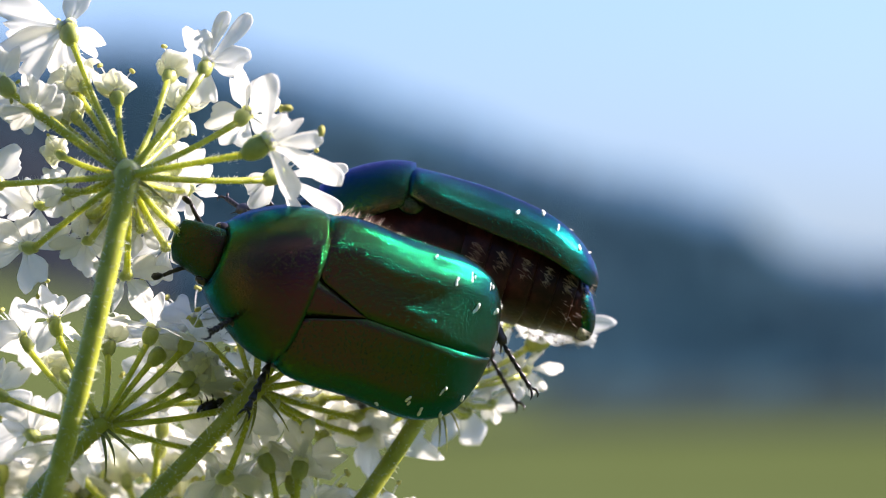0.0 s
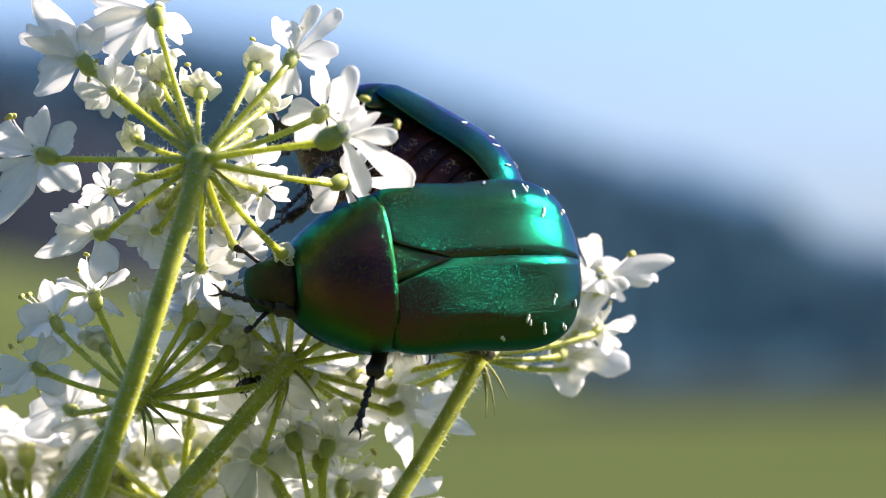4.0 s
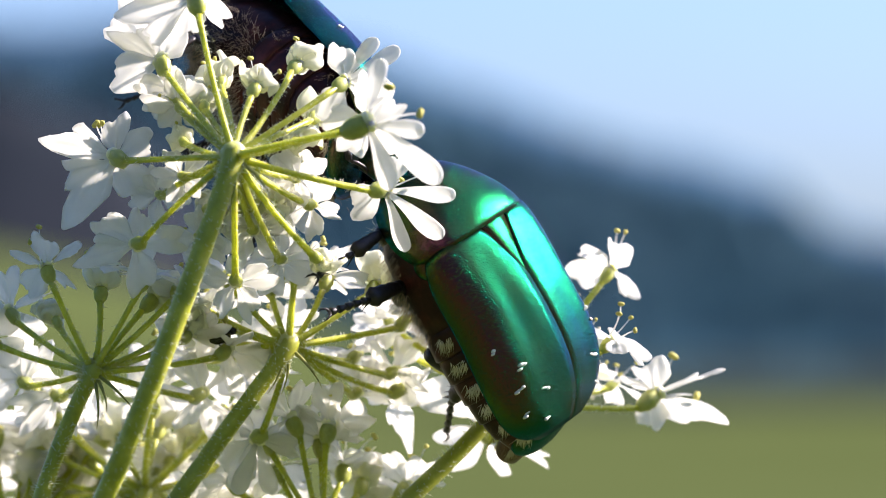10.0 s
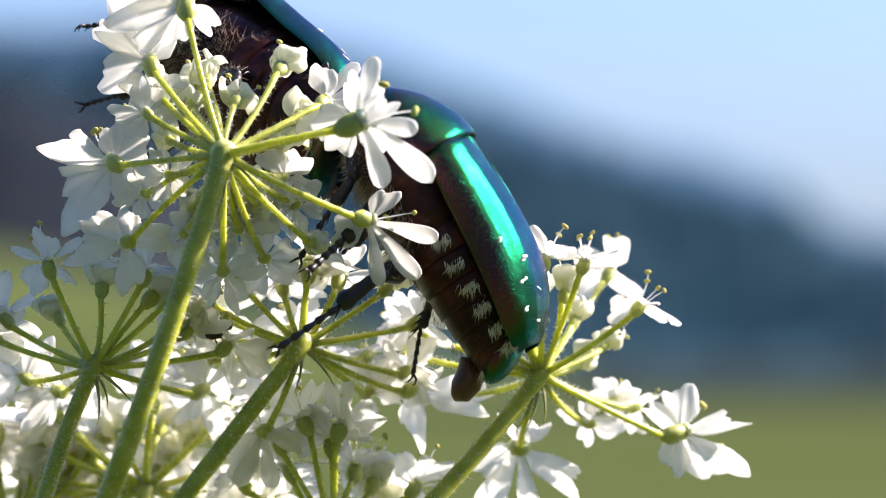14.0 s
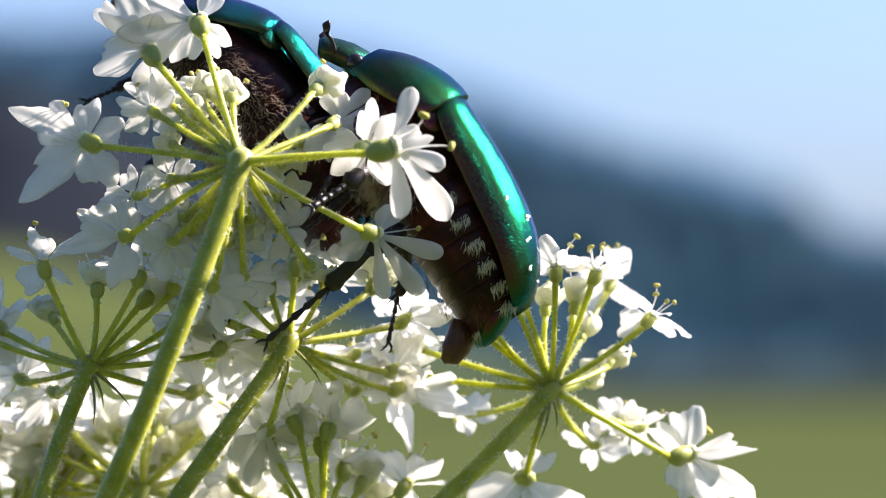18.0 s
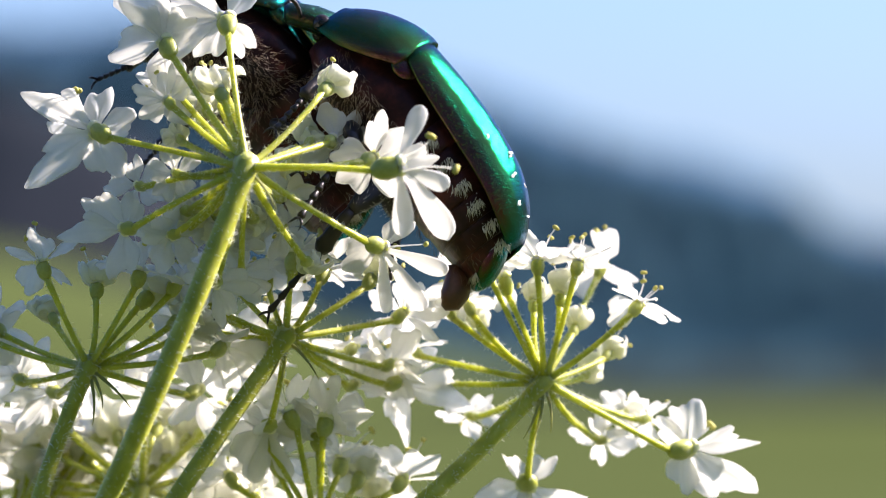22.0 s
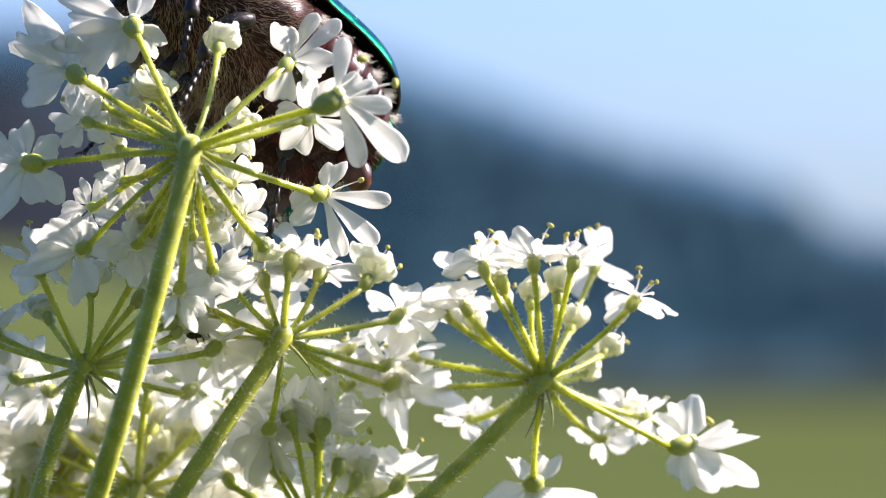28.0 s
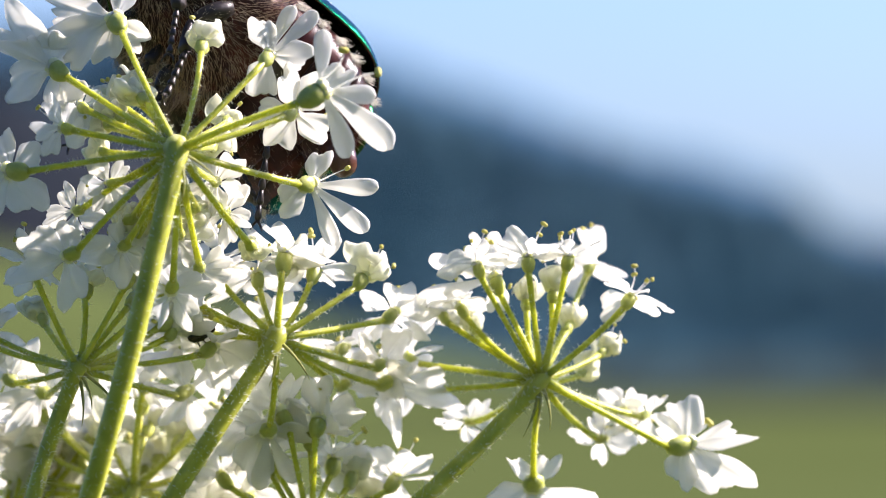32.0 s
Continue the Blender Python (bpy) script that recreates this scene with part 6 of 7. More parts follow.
    walk(a12, [(t, pose(0, 0, 0, a, b, c)) for t, a, b, c in [
        (0, 16.7, -2.6, -1.8), (0.5, 4.2, -11.9, -10.2), (1, 3.6, -10.9, -9.3), (1.5, 12.1, -1.9, -1.1), (2, -2.5, -12.4, -9.8), (2.5, 7.8, -8.9, -7.9), (3, 26.9, -9.7, -10.9), (3.5, 15, -8.2, -7.8), (4, 7.5, -4.6, -3.8), (4.5, 1.4, -8.1, -6.7), (6.5, 6, -6.7, -5.7), (7, 5.8, -5.9, -5), (7.5, 5.2, -10.7, -9.3), (8, 10.7, -7.9, -7.2), (8.5, 10.9, -12.2, -11.5), (9, 13.5, -4.6, -3.9), (9.5, 14.7, -5.9, -5.4), (10, 16.4, -8.1, -7.8), (10.5, 17.1, 1.1, 2.3), (11, 17.9, -6.9, -6.5), (11.5, 10.2, -8.7, -7.9), (12, 4.8, -2.6, -2.1), (12.5, 2.3, -0.5, -0.3), (13, 0, 0, 0), (13.5, 2.1, -1.6, -1.3), (14, 3.3, -5.7, -4.7), (14.5, 1.7, -7.5, -6.2), (16.5, 6.4, -11.5, -10.1), (17, 7, -7.9, -6.9), (17.5, 10.1, 0.8, 1.3), (18, 14.1, 3.8, 4.8), (18.5, 20, 7.4, 9.8), (19, 25.9, 10, 14.5), (19.5, 25.1, 7.6, 11.3), (20, 21.2, 7.4, 10.1), (20.5, 22.1, 9.6, 12.8), (21, 21.1, 9.3, 12.3), (21.5, 20, 12.2, 15.2), (22, 19.7, 14.1, 17.3), (22.5, 18.6, 14, 16.8), (23, 16.9, 14.6, 16.9), (23.5, 14.3, 14.7, 16.1), (24, 11.8, 14.5, 15.2), (24.5, 10, 16.3, 16.2), (25, 6.9, 15.7, 14.7), (25.5, 6.7, 10.7, 10.1), (27.5, 10.6, 4.9, 5.4), (28, 14.6, 6.6, 7.8), (28.5, 14, 5.7, 6.8), (29, 13.7, 5.5, 6.5), (29.5, 13.3, 6, 7), (30, 12.8, 6.6, 7.4), (30.5, 12.6, 7, 7.9), (31, 12.2, 7.7, 8.5), (31.5, 11.1, 7.7, 8.3), (32, 10.2, 7.6, 8)]])
    walk(umbel_b.thing, [(t, spot_pose(a, b, 4, c, d, e, t=t)) for t, a, b, c, d, e in [
        (0, -20.44, -10.49, 0, 0, 0), (0.5, -20.65, -10.15, 0, 0, 0), (1, -19.3, -9.92, 0, 0, 0), (1.5, -18.01, -10.49, 0, 0, 0), (2, -18.35, -10.42, 0, 0, 0), (2.5, -18.18, -10.49, 0, 0, 0), (3, -18.49, -10.59, 0, 0, 0), (3.5, -18.28, -9.92, 0, 0, 0), (4, -18.08, -8.94, 0, 0, 0), (4.5, -18.18, -8.53, 0, 0, 0), (6.5, -18.69, -8.06, 0, 0, 0), (7, -18.86, -7.86, 0, 0, 0), (7.5, -18.76, -7.93, 0, 0, 0), (8, -19.2, -7.66, 0, 0, 0), (8.5, -20.44, -6.98, 0, 0, 0), (9, -20.71, -6.95, 0, 0, 0), (9.5, -20.71, -6.92, 0, 0, 0), (10, -20.92, -7.29, 0, 0, 0), (10.5, -20.07, -6.68, 0, 0, 0), (11, -20.14, -6.98, 0, 0, 0), (12, -20.07, -7.05, 0, 0, 0), (12.5, -20.44, -7.12, 0, 0, 0), (13, -20.38, -7.05, 0, 0, 0), (13.5, -20.78, -7.08, 0, 0, 0), (14, -20.88, -7.05, 0, 0, 0), (14.5, -21.05, -7.05, 0, 0, 0), (16.5, -20.98, -6.95, 0, 0, 0), (17.5, -21.12, -7.05, 0, 0, 0), (19, -21.15, -7.08, 0, 0, 0), (22, -21.15, -7.08, 0, 0, 0), (24, -21.05, -7.08, 0, 0, 0), (25.5, -21.22, -7.05, 0, 0, 0), (27.5, -21.39, -6.98, 0, 0, 0), (28, -21.46, -7.02, 0, 0, 0), (30, -21.52, -7.05, 0, 0, 0), (32, -21.79, -7.12, 0, 0, 0)]])
    walk(umbel_b.stem, [(t, pose(0, 0, 0, a, b, c)) for t, a, b, c in [
        (0, 0, 0, -22.5), (0.5, 0, 0, -16.9), (1, 0, 0, -23.4), (1.5, 0, 0, -32.6), (2, 0, 0, -28.7), (2.5, 0, 0, -28.4), (3, 0, 0, -25.1), (3.5, 0, 0, -22.9), (4, 0, 0, -19.6), (4.5, 0, 0, -20.6), (6.5, 0, 0, -17.2), (7, 0, 0, -14.5), (7.5, 0, 0, -12.8), (8, 0, 0, -6.5), (8.5, 0, 0, -2.4), (9, 0, 0, -6.2), (9.5, 0, 0, -4.8), (10, 0, 0, -3.1), (10.5, 0, 0, -5.4), (11, 0, 0, -4.4), (12, 0, 0, -4.2), (12.5, 0, 0, -2.2), (13, 0, 0, -2.7), (13.5, 0, 0, -1.3), (14, 0, 0, -1.6), (14.5, 0, 0, -0.7), (16.5, 0, 0, -1.6), (17.5, 0, 0, -1.2), (19, 0, 0, -1), (22, 0, 0, -1.4), (24, 0, 0, -2.3), (25.5, 0, 0, -1.3), (27.5, 0, 0, -0.3), (28, 0, 0, 0), (30, 0, 0, -0.5), (32, 0, 0, 0.2)]])
    walk(b1, [(t, pose(0, 0, 0, a, b, c)) for t, a, b, c in [
        (0, 15.6, 5, -17.8), (0.5, 15.9, 6.2, -17.8), (1, 15.7, 9.4, -16.4), (1.5, 16, 14.4, -14.7), (2, 17.4, 17.9, -15), (2.5, 16.4, 15.6, -14.7), (3, 15.9, 15.5, -14), (3.5, 15.1, 11.9, -14.5), (4, 13.2, 7.3, -13.9), (4.5, 17.2, 14.7, -16.2), (6.5, 14.9, 16.2, -12.3), (7, 13.7, 11, -13), (7.5, 15.6, 20.8, -10.9), (8, 8, 6.6, -7.4), (8.5, 4, -2.8, -5.8), (9, 5.6, 3.2, -5.6), (9.5, 5.1, 1.8, -5.5), (10, 6.8, -0.3, -8.3), (10.5, 4.5, 6.8, -2.8), (11, 5.8, 5.8, -4.9), (12, 6, 4.7, -5.5), (12.5, 5.1, 0.9, -5.8), (13, 4.2, 2.2, -4.2), (13.5, 4, 0.2, -4.8), (14, 4.1, 1.7, -4.3), (14.5, 3.5, 0.1, -4.2), (16.5, 2.2, 2.7, -1.6), (17.5, 2.2, 2, -2), (19, 2.2, 2, -1.9), (22, 1.8, 2.6, -1.2), (24, 1.9, 4.5, -0.5), (25.5, 1.1, 2.5, -0.3), (27.5, 0, 0.6, 0.2), (28, 0, 0, 0), (30, 0.5, 1.8, 0.1), (32, 0.7, 1.1, -0.5)]])
    walk(umbel_c.thing, [(t, spot_pose(a, b, 7, c, d, e, t=t)) for t, a, b, c, d, e in [
        (0, -11.27, -8.47, 0, 0, 0), (0.5, -11.52, -8.35, 0, 0, 0), (1, -10.31, -7.85, 0, 0, 0), (1.5, -9.24, -7.89, 0, 0, 0), (2, -9.56, -8.13, 0, 0, 0), (2.5, -9.55, -8.11, 0, 0, 0), (3, -9.84, -8.08, 0, 0, 0), (3.5, -9.62, -7.65, 0, 0, 0), (4, -9.33, -6.94, 0, 0, 0), (4.5, -9.43, -5.98, 0, 0, 0), (6.5, -9.84, -5.41, 0, 0, 0), (7, -9.55, -5.63, 0, 0, 0), (7.5, -9.61, -5.64, 0, 0, 0), (8, -8.47, -5.96, 0, 0, 0), (8.5, -9.22, -5.55, 0, 0, 0), (9, -9.5, -5.58, 0, 0, 0), (9.5, -9.46, -5.46, 0, 0, 0), (10, -9.29, -5.85, 0, 0, 0), (10.5, -8.13, -5.89, 0, 0, 0), (11, -7.79, -6.26, 0, 0, 0), (11.5, -7.88, -6.18, 0, 0, 0), (12, -7.56, -6.26, 0, 0, 0), (12.5, -8.1, -6.06, 0, 0, 0), (13, -8.37, -5.68, 0, 0, 0), (13.5, -8.47, -5.77, 0, 0, 0), (14, -8.54, -5.82, 0, 0, 0), (14.5, -8.73, -5.68, 0, 0, 0), (16.5, -8.99, -5.58, 0, 0, 0), (17.5, -9.29, -5.53, 0, 0, 0), (18, -9.29, -5.72, 0, 0, 0), (19, -9.46, -5.58, 0, 0, 0), (20, -9.5, -5.54, 0, 0, 0), (20.5, -9.7, -5.53, 0, 0, 0), (21, -9.5, -5.66, 0, 0, 0), (21.5, -9.33, -5.49, 0, 0, 0), (22, -9.46, -5.38, 0, 0, 0), (23, -9.41, -5.36, 0, 0, 0), (24, -9.14, -5.43, 0, 0, 0), (25, -9.39, -5.38, 0, 0, 0), (25.5, -9.42, -5.34, 0, 0, 0), (27.5, -9.61, -5.35, 0, 0, 0), (28, -9.63, -5.41, 0, 0, 0), (30, -9.73, -5.36, 0, 0, 0), (32, -10.01, -5.38, 0, 0, 0)]])
    walk(umbel_c.stem, [(t, pose(0, 0, 0, a, b, c)) for t, a, b, c in [
        (0, 0, 0, -9.8), (0.5, 0, 0, -5.5), (1, 0, 0, -6.9), (1.5, 0, 0, -11), (2, 0, 0, -10), (2.5, 0, 0, -9.3), (3, 0, 0, -7.2), (3.5, 0, 0, -7.1), (4, 0, 0, -6.3), (4.5, 0, 0, -4.1), (6.5, 0, 0, -0.8), (7, 0, 0, -2.6), (7.5, 0, 0, 0.8), (8, 0, 0, -1.7), (8.5, 0, 0, -0.6), (9, 0, 0, -2.7), (9.5, 0, 0, -1.5), (10, 0, 0, -2.2), (10.5, 0, 0, -5.9), (11, 0, 0, -7.4), (11.5, 0, 0, -6.1), (12, 0, 0, -7), (12.5, 0, 0, -4.6), (13, 0, 0, -2.7), (13.5, 0, 0, -3.2), (14, 0, 0, -3.8), (14.5, 0, 0, -2.7), (16.5, 0, 0, -1.9), (17.5, 0, 0, -1), (18, 0, 0, -2), (19, 0, 0, -1.7), (20, 0, 0, -1.3), (20.5, 0, 0, -0.3), (21, 0, 0, -1.4), (21.5, 0, 0, -1.5), (22, 0, 0, -0.6), (23, 0, 0, -0.5), (24, 0, 0, -1.5), (25, 0, 0, 0), (25.5, 0, 0, 0), (27.5, 0, 0, 0.2), (28, 0, 0, 0), (30, 0, 0, 0.1), (32, 0, 0, 0.7)]])
    walk(c7, [(t, pose(0, 0, 0, a, b, c)) for t, a, b, c in [
        (0, -2.7, 3.9, -8.5), (0.5, -3.2, 3.8, -8.3), (1, -3.8, 3.8, -8.1), (1.5, -4.4, 3.8, -8), (2, -5, 3.8, -7.8), (2.5, -5.7, 3.8, -7.6), (3, -6.3, 3.8, -7.5), (3.5, -7, 3.7, -7.3), (4, -7.7, 3.8, -7.1), (4.5, -8, 3.8, -7.1), (6.5, -9, 3.9, -7.2), (7, -7.7, 3.4, -6.3), (7.5, -6.4, 3, -5.4), (8, -5.4, 2.6, -4.5), (8.5, -2.4, 2.3, -4.6), (9, 0.2, 2, -4.7), (9.5, -2.2, 2.9, -6.2), (10, -5, 3.8, -7.8), (10.5, 3.5, 7, -16.2), (11, 3.7, 9, -20.4), (11.5, 2.7, 8.4, -19.2), (12, 1.6, 7.8, -17.9), (12.5, 2.7, 6.1, -14.2), (13, 3, 4.4, -10.6), (13.5, 0.5, 4.8, -11.2), (14, -2.2, 5.2, -11.8), (14.5, -1.5, 4.8, -10.9), (16.5, 0.7, 3.2, -7.6), (17.5, 1.8, 2.2, -5.4), (18, 2.1, 1.6, -4.2), (19, 2.5, 0.4, -1.7), (20, 2.3, 0.4, -1.7), (20.5, 2.2, 0.4, -1.7), (21, 2, 0.4, -1.7), (21.5, 1.9, 0.5, -1.7), (22, 1.8, 0.5, -1.7), (23, 2.6, 0.6, -2.2), (24, 3.3, 0.8, -2.8), (25, 4.1, 0.9, -3.4), (25.5, 3.5, 0.8, -2.8), (27.5, 0.8, 0.1, -0.6), (28, 0, 0, 0), (30, -0.8, -0.6, 1.6), (32, -1.7, -1.1, 3.2)]])
    walk(umbel_d.thing, [(t, spot_pose(a, b, 11, c, d, e, t=t)) for t, a, b, c, d, e in [
        (0, -0.48, -8.57, 11.9, 5.3, 18.9), (1, 0.55, -8.92, 12.3, 8, 23.6), (2, 0.9, -8.92, 14.2, 6.3, 25.2), (3, 1.41, -8.23, 15.5, -6.4, 21.6), (4, 2.27, -6.51, 6, -7.7, 24.3), (4.5, 2.62, -5.48, -28.4, -10.2, 33.8), (6.5, 2.62, -4.51, -13.6, -14.3, 13.2), (7, 2.1, -6.16, 24.9, -2.2, -16.2), (8, 2.69, -8.57, 41.1, -0.1, -3.4), (9, 3.31, -9.09, 40.7, 3.2, -8.9), (10, 3.99, -9.09, 31.3, 0.3, -8.1), (11, 4.86, -9.33, 26.7, 2.7, -14.3), (12, 5.2, -9.09, 21.8, 6.2, -13.9), (13, 6.13, -8.3, 9.4, 3.5, -6.4), (13.5, 6.13, -7.82, 6.6, 2.8, -5.9), (14, 5.89, -7.68, 7.1, 1.1, -6.4), (14.5, 6.34, -7.82, 6.3, 4.7, -6.7), (16.5, 6.44, -8.27, 2.4, 3, -5.6), (17, 6.65, -8.37, 1.8, 2.5, -5.2), (18, 6.58, -8.47, 2.7, 3.5, -6.1), (19, 6.51, -8.47, 1.8, 2.8, -6), (20, 6.51, -8.51, 3.4, 2.7, -5.4), (20.5, 6.34, -8.37, 2.6, 0.6, -4.1), (21, 6.37, -8.3, 2.9, 1.8, -3.7), (21.5, 6.03, -7.89, -1.1, -0.6, -1.5), (22, 6.16, -8.09, 1, -0.8, -2), (25, 6.16, -7.99, -0.6, -1.1, -0.7), (28, 6.13, -7.99, 0, 0, 0), (32, 5.96, -7.96, -0.9, -0.7, 1.1)]])
    walk(umbel_d.stem, [(t, pose(0, 0, 0, a, b, c)) for t, a, b, c in [
        (0, -11.2, -6.7, -6.4), (1, -10.2, -10.6, -12.3), (2, -12.6, -9.1, -11.1), (3, -16, 4.9, -6.3), (4, -7.2, 6.6, -10.5), (4.5, 24.4, 18.1, -13.7), (6.5, 14.5, 13.4, 5.5), (7, -21.1, 13.7, 26.3), (8, -40.7, 6.4, 7.1), (9, -40.7, 3.3, 8.8), (10, -31.1, 3.7, 6.7), (11, -26.7, 2.8, 11.5), (12, -22.6, -1.6, 12.3), (13, -9.7, -2.3, 7.2), (13.5, -6.9, -1.8, 8.7), (14, -7.1, 0.3, 10.8), (14.5, -7, -3.6, 9.5), (16.5, -2.7, -2.6, 7.6), (17, -2.1, -2.3, 6.6), (18, -3.1, -3.2, 6.7), (19, -2.1, -2.6, 6), (20, -3.6, -2.4, 4), (20.5, -2.6, -0.5, 3.3), (21, -3, -1.7, 2.4), (21.5, 1.1, 0.5, 2.6), (22, -1, 0.9, 1.6), (25, 0.6, 1.1, 0.7), (28, 0, 0, 0), (32, 0.9, 0.7, -1)]])
    walk(d1, [(t, pose(0, 0, 0, a, b, c)) for t, a, b, c in [
        (0, 86.7, 14.4, -26.1), (1, 92.2, 8.1, -26.5), (2, 89.5, 10, -24.5), (3, 74.4, 16.4, -47.5), (4, 95.2, 20, -24.9), (6.5, 98.7, 24.3, -40.9), (7, 81.6, 13.2, -15.1), (8, 7.4, 7.4, 8.7), (9, 8, 8.1, 8.9), (10, 8.7, 6.1, 13.5), (11, 7.1, 4.2, 12.6), (12, 6.6, 5.1, 10.1), (13, 2.7, 1.2, 6.1), (13.5, 2.7, 1.1, 6.1), (14, 2.2, 1, 5), (14.5, 2.4, 1.2, 5.2), (16.5, 1.9, 1.4, 3.5), (17, 1, -0.2, 3.4), (18, 1.3, 0.5, 3.1), (19, 1.2, 0.5, 3), (20, 0.3, -0.4, 1.7), (20.5, 0, -0.7, 1.2), (21, 0.2, -0.3, 1.3), (21.5, 1, 1, 1.3), (22, -0.1, -0.6, 0.7), (25, -0.3, -0.7, 0.2), (28, 0, -0, 0), (32, -0.6, -0.6, -0.9)]])
    walk(d4, [(t, pose(0, 0, 0, a, b, c)) for t, a, b, c in [
        (0, -24.8, -17.3, -19.1), (1, -22.6, -17.7, -19.1), (2, -23.8, -17.6, -19.2), (3, -17.6, -18.4, -19), (4, -23.6, -18.5, -19.8), (4.5, -25.3, -17.3, -19.2), (6.5, -26.2, -15.4, -18.2), (7, -22.7, -17.9, -19.3), (8, -5.7, -6.2, -7.2), (9, -5, -6.8, -7.5), (10, -11, -6.3, -8.9), (11, -13.8, -4.4, -8.4), (12, -10.5, -4.6, -7.5), (13, -8.6, -1, -4.1), (13.5, -8.1, -1, -4), (14, -7.9, -0.6, -3.6), (14.5, -7.4, -0.9, -3.6), (16.5, -5, -0.9, -2.7), (17, -4.4, 0.1, -1.8), (18, -4.1, -0.4, -2), (19, -3.3, -0.4, -1.7), (20, -2.4, 0.3, -0.7), (20.5, -1.7, 0.5, -0.3), (21, -1.2, 0.1, -0.4), (21.5, 0.5, -1, -0.7), (22, -0.1, 0.2, 0.1), (25, 0.3, 0.3, 0.4), (28, 0, 0, 0), (32, 0.4, 0.5, 0.6)]])
    walk(d6, [(t, pose(0, 0, 0, a, b, c)) for t, a, b, c in [
        (0, 35.2, -9.6, 23.8), (1, 23.2, -12.6, 25.7), (2, 12, -14.7, 33.4), (3, 8.8, -9.1, 37.3), (4, 25.8, -10.8, 52.9), (6.5, 35.5, -12.3, 18.8), (7, 24.5, 0.5, 37.7), (8, 1.7, -1.1, 2.8), (9, -0.7, -1, 3.2), (10, 13.4, -0.3, -2.1), (11, 23.6, -1, -2.6), (12, 15.4, -1.6, 0), (13, 17.1, -0.9, -1.6), (13.5, 15.9, -0.6, -2.1), (14, 16.3, -1.2, -0.9), (14.5, 14.5, -0.9, -1.2), (16.5, 9.2, -0.9, 0.1), (17, 9.5, 0.1, -2.5), (18, 8, -0.3, -1.3), (19, 6.2, -0, -1.6), (20, 5.6, 0.1, -1.7), (20.5, 4.3, 0.2, -1.8), (21, 2.6, 0.3, -1.7), (21.5, -3.3, 0.6, -1), (22, 0.5, 0.5, -1.8), (25, -0.2, 0.5, -1.4), (28, 0, -0, 0), (32, 0.2, -0.1, 0.3)]])
    walk(umbel_e.thing, [(t, spot_pose(a, b, 17, t=t)) for t, a, b in [
        (0, -18.08, -17.58), (0.5, -18.25, -17.3), (1, -17.17, -17.12), (1.5, -16.14, -17.58), (2, -16.41, -17.52), (2.5, -16.28, -17.58), (3, -16.52, -17.66), (3.5, -16.36, -17.12), (4, -16.2, -16.34), (4.5, -16.28, -16.01), (6.5, -16.68, -15.63), (7, -16.82, -15.47), (7.5, -16.74, -15.53), (8, -17.09, -15.31), (8.5, -18.08, -14.77), (9, -18.3, -14.74), (9.5, -18.3, -14.72), (10, -18.47, -15.02), (10.5, -17.79, -14.53), (11, -17.84, -14.77), (12, -17.79, -14.82), (12.5, -18.08, -14.88), (13, -18.04, -14.82), (13.5, -18.36, -14.85), (14, -18.44, -14.82), (14.5, -18.57, -14.82), (16.5, -18.52, -14.74), (17.5, -18.63, -14.82), (19, -18.65, -14.85), (22, -18.65, -14.85), (24, -18.57, -14.85), (25.5, -18.71, -14.82), (27.5, -18.84, -14.77), (28, -18.9, -14.8), (30, -18.95, -14.82), (32, -19.16, -14.88)]])
    walk(umbel_f.thing, [(t, spot_pose(a, b, 12, t=t)) for t, a, b in [
        (0, -9.14, -19.9), (0.5, -9.36, -19.8), (1, -8.33, -19.37), (1.5, -7.42, -19.41), (2, -7.69, -19.61), (2.5, -7.68, -19.59), (3, -7.93, -19.57), (3.5, -7.74, -19.2), (4, -7.49, -18.6), (4.5, -7.58, -17.78), (6.5, -7.93, -17.3), (7, -7.68, -17.49), (7.5, -7.73, -17.5), (8, -6.76, -17.77), (8.5, -7.4, -17.42), (9, -7.64, -17.44), (9.5, -7.61, -17.34), (10, -7.46, -17.67), (10.5, -6.47, -17.71), (11, -6.19, -18.02), (11.5, -6.26, -17.95), (12, -5.99, -18.02), (12.5, -6.45, -17.85), (13, -6.68, -17.53), (13.5, -6.76, -17.61), (14, -6.82, -17.65), (14.5, -6.98, -17.53), (16.5, -7.21, -17.44), (17.5, -7.46, -17.4), (18, -7.46, -17.56), (19, -7.61, -17.44), (20, -7.64, -17.41), (20.5, -7.81, -17.4), (21, -7.64, -17.51), (21.5, -7.49, -17.37), (22, -7.61, -17.27), (23, -7.56, -17.26), (24, -7.33, -17.32), (25, -7.55, -17.27), (25.5, -7.57, -17.24), (27.5, -7.73, -17.25), (28, -7.75, -17.3), (30, -7.83, -17.26), (32, -8.07, -17.27)]])
